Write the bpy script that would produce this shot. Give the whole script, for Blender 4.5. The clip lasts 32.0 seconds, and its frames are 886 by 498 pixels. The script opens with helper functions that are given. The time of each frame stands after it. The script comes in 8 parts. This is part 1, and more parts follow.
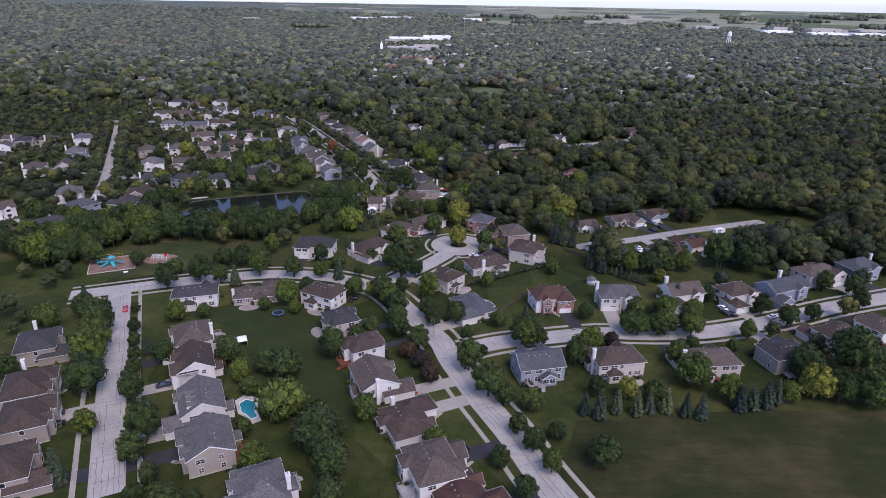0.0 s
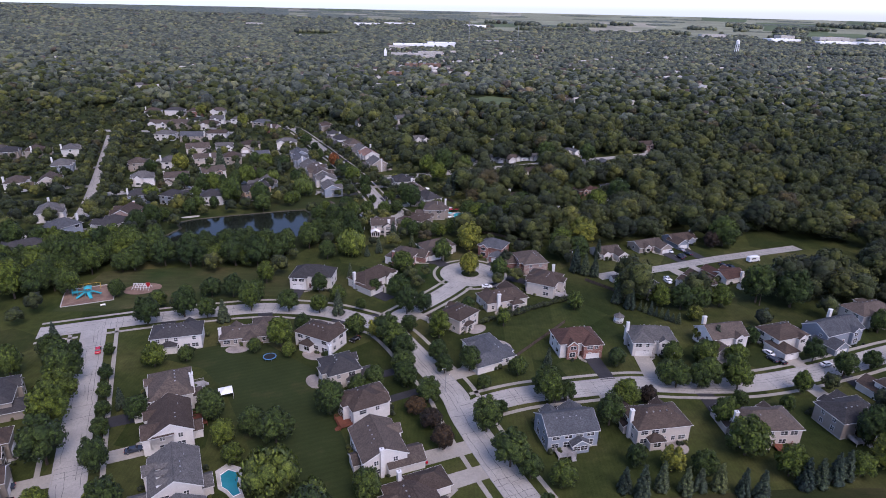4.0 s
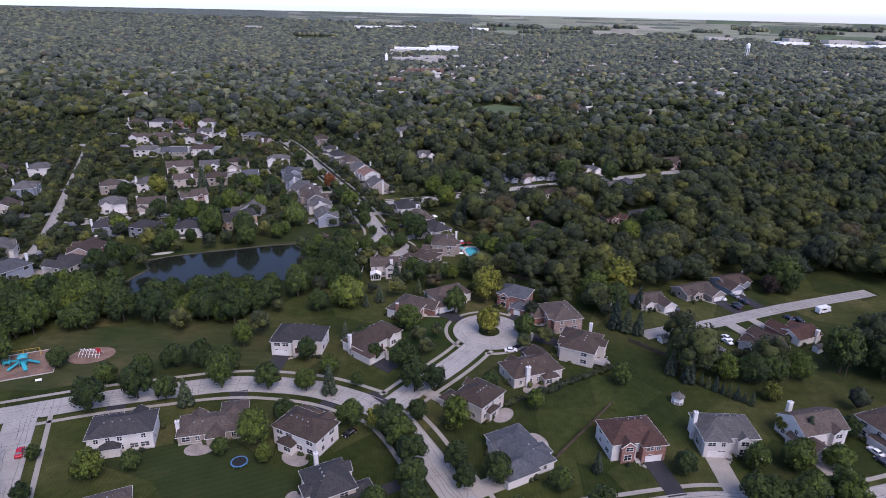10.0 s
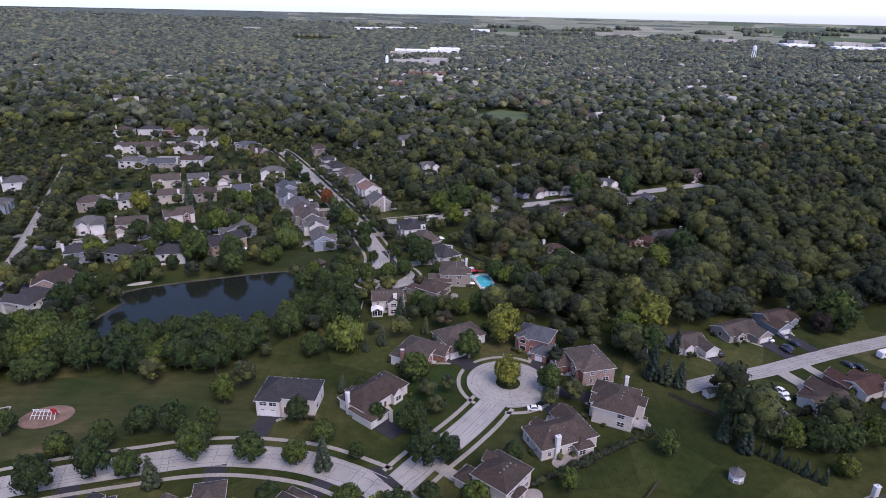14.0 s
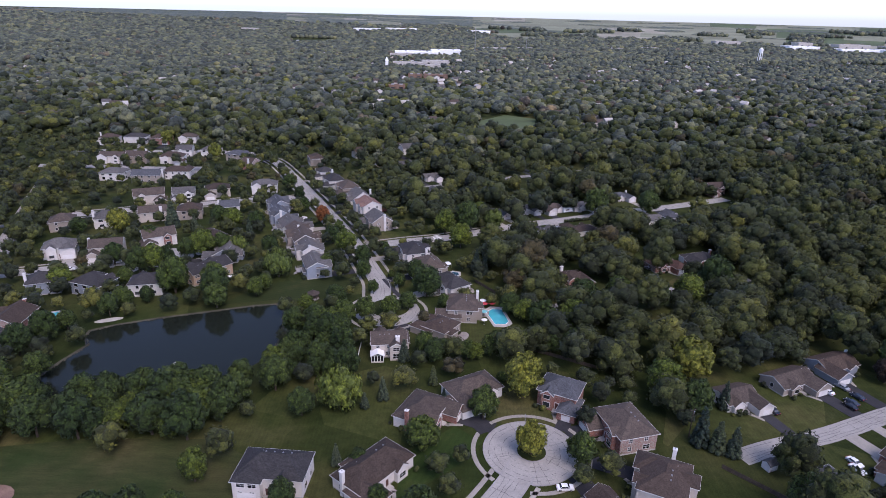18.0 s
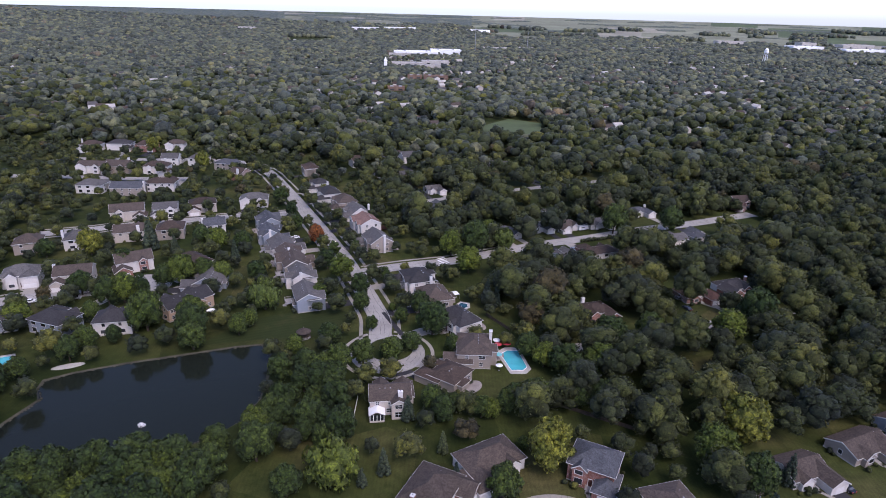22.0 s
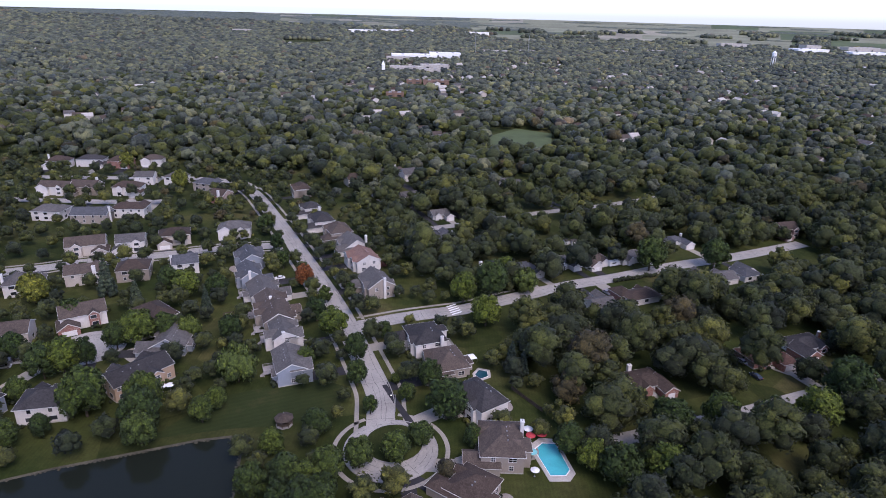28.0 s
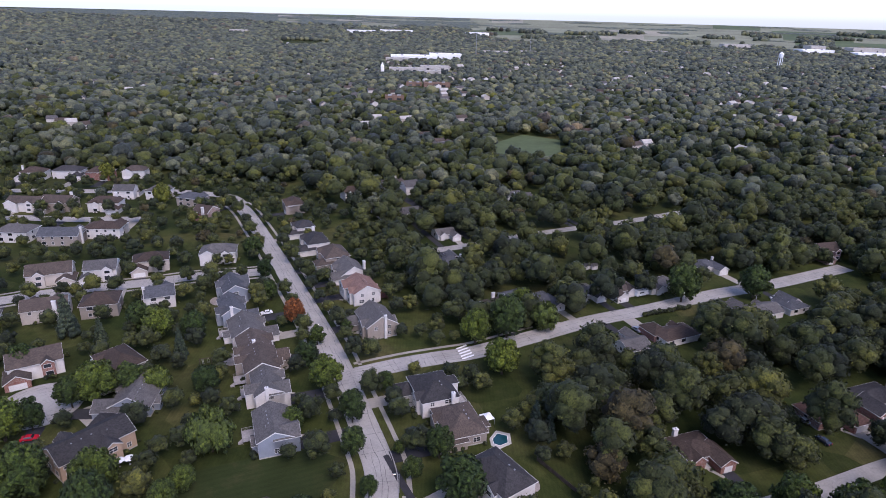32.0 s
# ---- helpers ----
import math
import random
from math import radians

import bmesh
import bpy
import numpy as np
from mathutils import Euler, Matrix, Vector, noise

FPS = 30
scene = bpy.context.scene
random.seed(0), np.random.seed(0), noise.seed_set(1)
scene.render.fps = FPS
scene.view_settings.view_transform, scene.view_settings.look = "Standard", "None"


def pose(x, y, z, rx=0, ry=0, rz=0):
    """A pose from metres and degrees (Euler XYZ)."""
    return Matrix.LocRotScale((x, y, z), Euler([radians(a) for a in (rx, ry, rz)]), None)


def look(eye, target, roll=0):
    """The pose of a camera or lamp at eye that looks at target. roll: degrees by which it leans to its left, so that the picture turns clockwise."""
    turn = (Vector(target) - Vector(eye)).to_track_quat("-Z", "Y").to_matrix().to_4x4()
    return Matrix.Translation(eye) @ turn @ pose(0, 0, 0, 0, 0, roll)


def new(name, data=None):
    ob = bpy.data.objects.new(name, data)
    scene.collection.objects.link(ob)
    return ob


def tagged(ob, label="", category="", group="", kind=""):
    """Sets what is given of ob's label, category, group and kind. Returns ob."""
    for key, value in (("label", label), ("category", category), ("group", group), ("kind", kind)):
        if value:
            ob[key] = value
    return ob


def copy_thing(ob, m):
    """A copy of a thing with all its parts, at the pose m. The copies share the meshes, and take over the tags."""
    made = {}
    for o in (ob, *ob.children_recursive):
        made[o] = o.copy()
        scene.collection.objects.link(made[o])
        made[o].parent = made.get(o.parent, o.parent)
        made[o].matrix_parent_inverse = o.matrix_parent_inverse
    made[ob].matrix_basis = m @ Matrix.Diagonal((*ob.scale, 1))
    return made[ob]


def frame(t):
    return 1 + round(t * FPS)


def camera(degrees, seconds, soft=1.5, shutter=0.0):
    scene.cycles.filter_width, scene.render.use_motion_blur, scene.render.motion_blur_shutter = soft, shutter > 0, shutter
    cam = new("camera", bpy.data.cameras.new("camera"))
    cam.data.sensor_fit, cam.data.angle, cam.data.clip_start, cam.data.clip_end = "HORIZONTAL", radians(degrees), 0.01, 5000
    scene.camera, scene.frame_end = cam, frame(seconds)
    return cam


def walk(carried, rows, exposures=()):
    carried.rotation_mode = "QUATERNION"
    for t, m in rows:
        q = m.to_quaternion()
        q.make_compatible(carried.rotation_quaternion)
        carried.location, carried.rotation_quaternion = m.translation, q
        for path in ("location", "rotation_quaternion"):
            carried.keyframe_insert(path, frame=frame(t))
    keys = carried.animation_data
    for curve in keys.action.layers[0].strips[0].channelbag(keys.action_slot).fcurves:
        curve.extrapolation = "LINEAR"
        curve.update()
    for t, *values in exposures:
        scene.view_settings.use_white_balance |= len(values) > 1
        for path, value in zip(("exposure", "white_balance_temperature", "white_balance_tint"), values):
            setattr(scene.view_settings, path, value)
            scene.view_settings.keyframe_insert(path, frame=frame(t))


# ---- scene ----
cam = camera(71.45, 32.0, soft=0.9)
PATH = [
    (0.0, look((0.00, -0.00, 114.57), (-0.037, 92.717, 77.111), 0.961)),
    (3.0, look((-3.13, 20.96, 114.68), (-3.397, 113.958, 77.919), 1.218)),
    (6.0, look((-5.79, 45.19, 114.50), (-6.200, 138.291, 77.996), 1.355)),
    (9.0, look((-8.56, 71.13, 114.95), (-9.009, 164.306, 78.634), 1.232)),
    (12.0, look((-11.96, 96.46, 115.72), (-12.469, 189.661, 79.489), 1.332)),
    (13.0, look((-13.08, 104.66, 115.77), (-13.531, 197.889, 79.608), 1.242)),
    (15.5, look((-15.88, 125.62, 116.28), (-16.243, 218.849, 80.096), 1.422)),
    (19.0, look((-19.40, 154.77, 116.23), (-19.644, 248.064, 80.226), 1.428)),
    (22.0, look((-22.52, 180.02, 116.68), (-22.521, 273.241, 80.492), 1.524)),
    (23.0, look((-23.55, 188.47, 116.68), (-23.474, 281.715, 80.553), 1.563)),
    (28.0, look((-28.85, 231.63, 116.39), (-28.429, 324.963, 80.494), 1.534)),
    (32.0, look((-32.75, 266.49, 116.15), (-32.161, 359.837, 80.292), 1.530)),
]
walk(cam, PATH, [(0.0, 1.2, 6150, 25), (32.0, 1.2, 6150, 25)])
SUN_ELEVATION, SUN_ROTATION, SUN_STRENGTH, SUN_WIDTH = 52.0, 150.0, 1.0, 32.0
SKY_STRENGTH, SKY_DUST = 0.15, 1.0
# ---- world and light ----
world = bpy.data.worlds.new("world")
scene.world = world
world.use_nodes = True
wt = world.node_tree
sky = wt.nodes.new("ShaderNodeTexSky")
sky.sky_type, sky.sun_disc = "NISHITA", False
sky.sun_elevation, sky.sun_rotation = radians(SUN_ELEVATION), radians(SUN_ROTATION)
sky.air_density, sky.dust_density, sky.ozone_density = 0.6, SKY_DUST, 1.0
wt.nodes["Background"].inputs["Strength"].default_value = SKY_STRENGTH
wt.links.new(sky.outputs[0], wt.nodes["Background"].inputs["Color"])
sun_data = bpy.data.lights.new("sun", "SUN")
sun_data.energy, sun_data.angle, sun_data.color = SUN_STRENGTH, radians(SUN_WIDTH), (1.0, 0.93, 0.86)
sun = new("sun", sun_data)
_e, _a = radians(SUN_ELEVATION), radians(SUN_ROTATION)
sun.matrix_world = look((0, 0, 300), (-300 * math.cos(_e) * math.sin(_a), -300 * math.cos(_e) * math.cos(_a), 300 - 300 * math.sin(_e)))


# ---- materials ----
def shader(name, rough=0.8, metal=0.0, spec=0.3):
    m = bpy.data.materials.new(name)
    m.use_nodes = True
    nt = m.node_tree
    b = nt.nodes["Principled BSDF"]
    b.inputs["Roughness"].default_value = rough
    b.inputs["Metallic"].default_value = metal
    b.inputs["Specular IOR Level"].default_value = spec
    return m, nt, b


def node(nt, kind, **inputs):
    n = nt.nodes.new(kind)
    for k, v in inputs.items():
        n.inputs[k.replace("_", " ")].default_value = v
    return n


def place(nt):
    return nt.nodes.new("ShaderNodeNewGeometry").outputs["Position"]


def ob_place(nt):
    return nt.nodes.new("ShaderNodeTexCoord").outputs["Object"]


def noise_at(nt, vec, scale, detail=3.0, rough=0.55):
    n = node(nt, "ShaderNodeTexNoise", Scale=scale, Detail=detail, Roughness=rough)
    nt.links.new(vec, n.inputs["Vector"])
    return n.outputs["Fac"]


def ramp(nt, fac, stops):
    r = nt.nodes.new("ShaderNodeValToRGB")
    e = r.color_ramp.elements
    while len(e) < len(stops):
        e.new(0.5)
    for k, (at, c) in zip(e, stops):
        k.position, k.color = at, (*c, 1)
    nt.links.new(fac, r.inputs[0])
    return r.outputs["Color"]


def blend(nt, fac, a, b, kind="MIX"):
    n = nt.nodes.new("ShaderNodeMix")
    n.data_type, n.blend_type = "RGBA", kind
    for sock, v in (("Factor", fac), ("A", a), ("B", b)):
        # sockets 0 (factor), 6 and 7 (colours)
        s = n.inputs[{"Factor": 0, "A": 6, "B": 7}[sock]]
        if isinstance(v, (int, float)):
            s.default_value = v
        elif isinstance(v, tuple):
            s.default_value = (*v, 1)
        else:
            nt.links.new(v, s)
    return n.outputs[2]


def relief(nt, b, height, strength=0.3, distance=0.05):
    n = node(nt, "ShaderNodeBump", Strength=strength, Distance=distance)
    nt.links.new(height, n.inputs["Height"])
    nt.links.new(n.outputs["Normal"], b.inputs["Normal"])


def scaled(nt, vec, s):
    n = nt.nodes.new("ShaderNodeMapping")
    n.inputs["Scale"].default_value = s
    nt.links.new(vec, n.inputs["Vector"])
    return n.outputs["Vector"]


def object_random(nt):
    return nt.nodes.new("ShaderNodeObjectInfo").outputs["Random"]


def tint(c, k):
    return tuple(min(1.0, v * k) for v in c)


def grass_material():
    m, nt, b = shader("grass", 0.95, spec=0.1)
    p = place(nt)
    big = noise_at(nt, p, 0.03, 4)
    mid = noise_at(nt, p, 0.35, 5, 0.65)
    fine = noise_at(nt, p, 3.0, 4, 0.7)
    c1 = ramp(nt, big, [(0.32, (0.019, 0.028, 0.009)), (0.50, (0.034, 0.041, 0.014)), (0.70, (0.060, 0.058, 0.026))])
    c2 = ramp(nt, mid, [(0.25, (0.62, 0.64, 0.60)), (0.7, (1.22, 1.18, 1.1))])
    c3 = ramp(nt, fine, [(0.25, (0.6, 0.6, 0.6)), (0.75, (1.25, 1.25, 1.2))])
    # each lot is kept in its own way: watered, mown or dry
    lot = node(nt, "ShaderNodeTexVoronoi", Scale=0.036, Randomness=0.8)
    nt.links.new(p, lot.inputs["Vector"])
    each = nt.nodes.new("ShaderNodeSeparateColor")
    nt.links.new(lot.outputs["Color"], each.inputs[0])
    c0 = ramp(nt, each.outputs[0], [(0.0, (0.75, 0.86, 0.70)), (0.35, (1.0, 1.05, 0.9)), (0.7, (1.35, 1.38, 1.15)), (1.0, (1.65, 1.5, 1.5))])
    mown = node(nt, "ShaderNodeTexWave", Scale=0.30, Distortion=0.8, Detail=1.0)
    nt.links.new(scaled(nt, p, (0.9, 0.45, 0)), mown.inputs["Vector"])
    c4 = ramp(nt, mown.outputs["Fac"], [(0.3, (0.96, 0.96, 0.96)), (0.7, (1.04, 1.04, 1.03))])
    col = blend(nt, 1.0, blend(nt, 1.0, c1, c2, "MULTIPLY"), c3, "MULTIPLY")
    col = blend(nt, 1.0, blend(nt, 1.0, col, c0, "MULTIPLY"), c4, "MULTIPLY")
    nt.links.new(col, b.inputs["Base Color"])
    relief(nt, b, fine, 0.5, 0.2)
    return m


def mown_material(name, c, angle):
    """Lawn with mowing stripes."""
    m, nt, b = shader(name, 0.95, spec=0.1)
    p = place(nt)
    mp = nt.nodes.new("ShaderNodeMapping")
    mp.inputs["Rotation"].default_value = (0, 0, radians(angle))
    nt.links.new(p, mp.inputs["Vector"])
    w = node(nt, "ShaderNodeTexWave", Scale=0.16, Distortion=1.5, Detail=2.0, Detail_Scale=0.6)
    nt.links.new(mp.outputs["Vector"], w.inputs["Vector"])
    stripe = ramp(nt, w.outputs["Fac"], [(0.3, (0.95, 0.95, 0.95)), (0.7, (1.05, 1.05, 1.04))])
    base = ramp(nt, noise_at(nt, p, 0.09, 5, 0.65), [(0.3, tint(c, 0.8)), (0.55, c), (0.75, (c[0] * 1.7, c[1] * 1.25, c[2] * 1.5))])
    fine = ramp(nt, noise_at(nt, p, 2.6, 4, 0.7), [(0.3, (0.7, 0.7, 0.7)), (0.7, (1.2, 1.2, 1.2))])
    nt.links.new(blend(nt, 1.0, blend(nt, 1.0, base, stripe, "MULTIPLY"), fine, "MULTIPLY"), b.inputs["Base Color"])
    return m


def field_material(name, k=1.0):
    """Playing-field grass: green and worn brown patches, streaked where feet and mowers pass."""
    m, nt, b = shader(name, 0.95, spec=0.1)
    p = place(nt)
    a = ramp(nt, noise_at(nt, p, 0.035, 5, 0.6), [(0.32, tint((0.024, 0.038, 0.012), k)), (0.50, tint((0.042, 0.047, 0.018), k)), (0.66, tint((0.082, 0.070, 0.034), k))])
    st = ramp(nt, noise_at(nt, scaled(nt, p, (0.25, 1.1, 1.0)), 0.35, 5, 0.7), [(0.3, (0.72, 0.74, 0.72)), (0.7, (1.25, 1.2, 1.15))])
    f = ramp(nt, noise_at(nt, p, 2.4, 4, 0.7), [(0.3, (0.72, 0.72, 0.72)), (0.7, (1.2, 1.2, 1.2))])
    nt.links.new(blend(nt, 1.0, blend(nt, 1.0, a, st, "MULTIPLY"), f, "MULTIPLY"), b.inputs["Base Color"])
    return m


def concrete_material(name, c, cracks=True):
    """Pale concrete with tar-sealed cracks, joints and tyre stains."""
    m, nt, b = shader(name, 0.85, spec=0.3)
    p = place(nt)
    stains = ramp(nt, noise_at(nt, p, 0.12, 5, 0.65), [(0.3, tint(c, 0.80)), (0.55, c), (0.8, tint(c, 1.12))])
    fine = ramp(nt, noise_at(nt, p, 1.6, 6, 0.75), [(0.3, (0.80, 0.80, 0.81)), (0.7, (1.10, 1.10, 1.10))])
    col = blend(nt, 1.0, stains, fine, "MULTIPLY")
    if cracks:
        w = nt.nodes.new("ShaderNodeTexNoise")
        w.inputs["Scale"].default_value = 0.35
        nt.links.new(p, w.inputs["Vector"])
        warped = nt.nodes.new("ShaderNodeVectorMath")
        warped.operation = "MULTIPLY_ADD"
        warped.inputs[1].default_value = (2.6, 2.6, 0)
        nt.links.new(w.outputs["Color"], warped.inputs[0])
        nt.links.new(p, warped.inputs[2])
        for scale, wide, dark in ((0.16, 0.012, 0.30), (0.36, 0.012, 0.42)):
            v = node(nt, "ShaderNodeTexVoronoi", Scale=scale)
            v.feature = "DISTANCE_TO_EDGE"
            nt.links.new(warped.outputs[0], v.inputs["Vector"])
            line = ramp(nt, v.outputs["Distance"], [(0.0, (dark, dark, dark)), (wide, (1, 1, 1))])
            col = blend(nt, 0.24, col, line, "MULTIPLY")
    nt.links.new(col, b.inputs["Base Color"])
    relief(nt, b, noise_at(nt, p, 4.0, 4), 0.2, 0.03)
    return m


def plain_material(name, c, rough=0.8, spec=0.3, metal=0.0, scale=1.2, depth=0.22):
    """One colour with stains at two scales."""
    m, nt, b = shader(name, rough, metal, spec)
    p = place(nt)
    a = ramp(nt, noise_at(nt, p, scale * 0.2, 4), [(0.3, tint(c, 1 - depth)), (0.7, tint(c, 1 + depth * 0.6))])
    f = ramp(nt, noise_at(nt, p, scale * 3, 5, 0.7), [(0.3, (1 - depth,) * 3), (0.7, (1 + depth * 0.5,) * 3)])
    nt.links.new(blend(nt, 1.0, a, f, "MULTIPLY"), b.inputs["Base Color"])
    return m


def shingle_material(name, c):
    """Asphalt shingles: courses, mottled tabs and weather streaks."""
    m, nt, b = shader(name, 0.9, spec=0.2)
    o = ob_place(nt)
    p = place(nt)
    v = node(nt, "ShaderNodeTexVoronoi", Scale=1.0)
    nt.links.new(scaled(nt, o, (3.2, 3.2, 6.5)), v.inputs["Vector"])
    tabs = nt.nodes.new("ShaderNodeSeparateColor")
    nt.links.new(v.outputs["Color"], tabs.inputs[0])
    a = ramp(nt, tabs.outputs[0], [(0.0, tint(c, 0.72)), (0.5, c), (1.0, tint(c, 1.3))])
    streak = ramp(nt, noise_at(nt, scaled(nt, p, (0.5, 0.5, 0.15)), 0.8, 5, 0.65), [(0.3, (0.78, 0.78, 0.79)), (0.7, (1.15, 1.14, 1.12))])
    each = ramp(nt, object_random(nt), [(0.0, (0.85, 0.85, 0.85)), (1.0, (1.15, 1.14, 1.13))])
    nt.links.new(blend(nt, 1.0, blend(nt, 1.0, a, streak, "MULTIPLY"), each, "MULTIPLY"), b.inputs["Base Color"])
    w = node(nt, "ShaderNodeTexWave", Scale=2.2, Distortion=0.4)
    w.bands_direction = "Z"
    nt.links.new(o, w.inputs["Vector"])
    relief(nt, b, w.outputs["Fac"], 0.5, 0.03)
    return m


def siding_material(name, c):
    """Lapped boards with a shadow line under each lap."""
    m, nt, b = shader(name, 0.6, spec=0.35)
    o = ob_place(nt)
    w = node(nt, "ShaderNodeTexWave", Scale=1.6, Distortion=0.0)
    w.bands_direction, w.wave_profile = "Z", "SAW"
    nt.links.new(o, w.inputs["Vector"])
    lap = ramp(nt, w.outputs["Fac"], [(0.0, (0.80, 0.80, 0.80)), (0.2, (1, 1, 1))])
    dirt = ramp(nt, noise_at(nt, place(nt), 0.5, 5, 0.7), [(0.3, tint(c, 0.86)), (0.65, c)])
    each = ramp(nt, object_random(nt), [(0.0, (0.92, 0.92, 0.92)), (1.0, (1.04, 1.04, 1.04))])
    nt.links.new(blend(nt, 1.0, blend(nt, 1.0, dirt, lap, "MULTIPLY"), each, "MULTIPLY"), b.inputs["Base Color"])
    relief(nt, b, w.outputs["Fac"], 0.5, 0.03)
    return m


def brick_material(name, c):
    m, nt, b = shader(name, 0.85, spec=0.25)
    o = ob_place(nt)
    t = node(nt, "ShaderNodeTexBrick", Scale=4.0, Color1=(*tint(c, 0.75), 1), Color2=(*tint(c, 1.25), 1), Mortar=(0.34, 0.31, 0.28, 1), Mortar_Size=0.016)
    tc = nt.nodes.new("ShaderNodeVectorMath")
    tc.operation = "ADD"
    nt.links.new(scaled(nt, o, (1, 0, 0)), tc.inputs[0])
    rot = nt.nodes.new("ShaderNodeMapping")
    rot.inputs["Rotation"].default_value = (radians(90), 0, 0)
    nt.links.new(o, rot.inputs["Vector"])
    nt.links.new(rot.outputs["Vector"], t.inputs["Vector"])
    st = ramp(nt, noise_at(nt, place(nt), 0.6, 5, 0.7), [(0.3, (0.78, 0.78, 0.78)), (0.7, (1.15, 1.15, 1.15))])
    nt.links.new(blend(nt, 1.0, t.outputs["Color"], st, "MULTIPLY"), b.inputs["Base Color"])
    relief(nt, b, t.outputs["Fac"], 0.3, -0.02)
    return m


def leaf_material(name, c, by_object=True):
    """Leaves: dull, a little translucent, tone varied by tree, by clump and by height of grain."""
    m, nt, b = shader(name, 0.7, spec=0.18)
    p = place(nt)
    isl = nt.nodes.new("ShaderNodeNewGeometry").outputs["Random Per Island"]
    clump = ramp(nt, isl, [(0.0, tint(c, 0.50)), (0.5, c), (1.0, (c[0] * 1.75, c[1] * 1.62, c[2] * 1.2))])
    wide = ramp(nt, noise_at(nt, p, 0.035, 3), [(0.3, (0.60, 0.66, 0.76)), (0.7, (1.32, 1.22, 1.05))])
    fine = ramp(nt, noise_at(nt, p, 1.9, 4, 0.8), [(0.36, (0.35, 0.36, 0.37)), (0.50, (1.0, 1.0, 1.0)), (0.64, (1.7, 1.6, 1.3))])
    col = blend(nt, 1.0, blend(nt, 1.0, clump, wide, "MULTIPLY"), fine, "MULTIPLY")
    if by_object:
        each = ramp(nt, object_random(nt), [(0.0, (0.60, 0.68, 0.72)), (0.55, (1, 1, 1)), (0.8, (1.25, 1.2, 0.95)), (1.0, (1.75, 1.55, 0.95))])
        col = blend(nt, 1.0, col, each, "MULTIPLY")
    nt.links.new(col, b.inputs["Base Color"])
    relief(nt, b, noise_at(nt, p, 2.2, 4, 0.75), 0.9, 0.5)
    b.inputs["Sheen Weight"].default_value = 0.05
    b.inputs["Sheen Roughness"].default_value = 0.45
    b.inputs["Sheen Tint"].default_value = (0.80, 0.90, 1.0, 1)
    tr = nt.nodes.new("ShaderNodeBsdfTranslucent")
    nt.links.new(col, tr.inputs["Color"])
    mix = nt.nodes.new("ShaderNodeMixShader")
    mix.inputs[0].default_value = 0.18
    nt.links.new(b.outputs[0], mix.inputs[1])
    nt.links.new(tr.outputs[0], mix.inputs[2])
    nt.links.new(mix.outputs[0], nt.nodes["Material Output"].inputs[0])
    return m


def water_material():
    m, nt, b = shader("pond_water", 0.10, spec=0.28)
    b.inputs["Base Color"].default_value = (0.012, 0.015, 0.011, 1)
    b.inputs["IOR"].default_value = 1.33
    p = place(nt)
    relief(nt, b, noise_at(nt, p, 1.1, 4), 0.06, 0.1)
    return m


def glass_material():
    m, nt, b = shader("window_glass", 0.05, spec=0.6)
    c = ramp(nt, object_random(nt), [(0.0, (0.012, 0.014, 0.017)), (0.7, (0.03, 0.034, 0.04)), (1.0, (0.10, 0.10, 0.10))])
    nt.links.new(c, b.inputs["Base Color"])
    return m


def glow_material(name, c, strength):
    m, nt, b = shader(name, 0.5)
    b.inputs["Base Color"].default_value = (*c, 1)
    b.inputs["Emission Color"].default_value = (*c, 1)
    b.inputs["Emission Strength"].default_value = strength
    return m


GRASS = grass_material()
LAWN = mown_material("mown_lawn", (0.028, 0.038, 0.012), 66)
LAWN_B = mown_material("striped_lawn", (0.027, 0.046, 0.011), 24)
DRY = field_material("field_grass", 1.1)
# darker copy of the field grass: the dim view corner is put into its colour
PITCH = field_material("pitch_grass", 0.66)
# crop and stubble are lightened: horizon haze is put into their colour
CROP = plain_material("crop_field", (0.215, 0.220, 0.140), 0.95, scale=0.02, depth=0.3)
PASTURE = plain_material("pasture", (0.085, 0.112, 0.046), 0.95, scale=0.02, depth=0.3)
STUBBLE = plain_material("stubble_field", (0.300, 0.280, 0.205), 0.95, scale=0.02, depth=0.3)
ROAD = concrete_material("road_concrete", (0.353, 0.330, 0.297))
LANE = concrete_material("lane_concrete", (0.315, 0.294, 0.263))
WALKWAY = concrete_material("walkway_concrete", (0.320, 0.292, 0.250), False)
KERB = concrete_material("kerb_concrete", (0.326, 0.307, 0.288), False)
ASPHALT = plain_material("asphalt", (0.035, 0.034, 0.038), 0.9, depth=0.3)
TAR = plain_material("tar_seal", (0.080, 0.076, 0.072), 0.7, depth=0.3)
PATIO = plain_material("patio_stone", (0.30, 0.26, 0.23), 0.9, depth=0.3)
MULCH = plain_material("mulch", (0.055, 0.035, 0.026), 0.95, depth=0.4)
CHIPS = plain_material("wood_chips", (0.21, 0.135, 0.10), 0.95, depth=0.35)
BANK = plain_material("shore_earth", (0.070, 0.064, 0.044), 0.95, depth=0.4)
PALE = plain_material("pale_stone", (0.45, 0.42, 0.38), 0.9, depth=0.25)
WATER = water_material()
POOL = plain_material("pool_water", (0.07, 0.44, 0.50), 0.08, 0.5, depth=0.15)
GLASS = glass_material()
TRIM = plain_material("white_trim", (0.657, 0.636, 0.615), 0.55, depth=0.1)
DOORS = plain_material("painted_door", (0.10, 0.045, 0.035), 0.5)
PANEL = plain_material("garage_panel", (0.68, 0.66, 0.64), 0.55, depth=0.12)
CHIM = plain_material("white_chimney", (0.62, 0.59, 0.56), 0.6, depth=0.15)
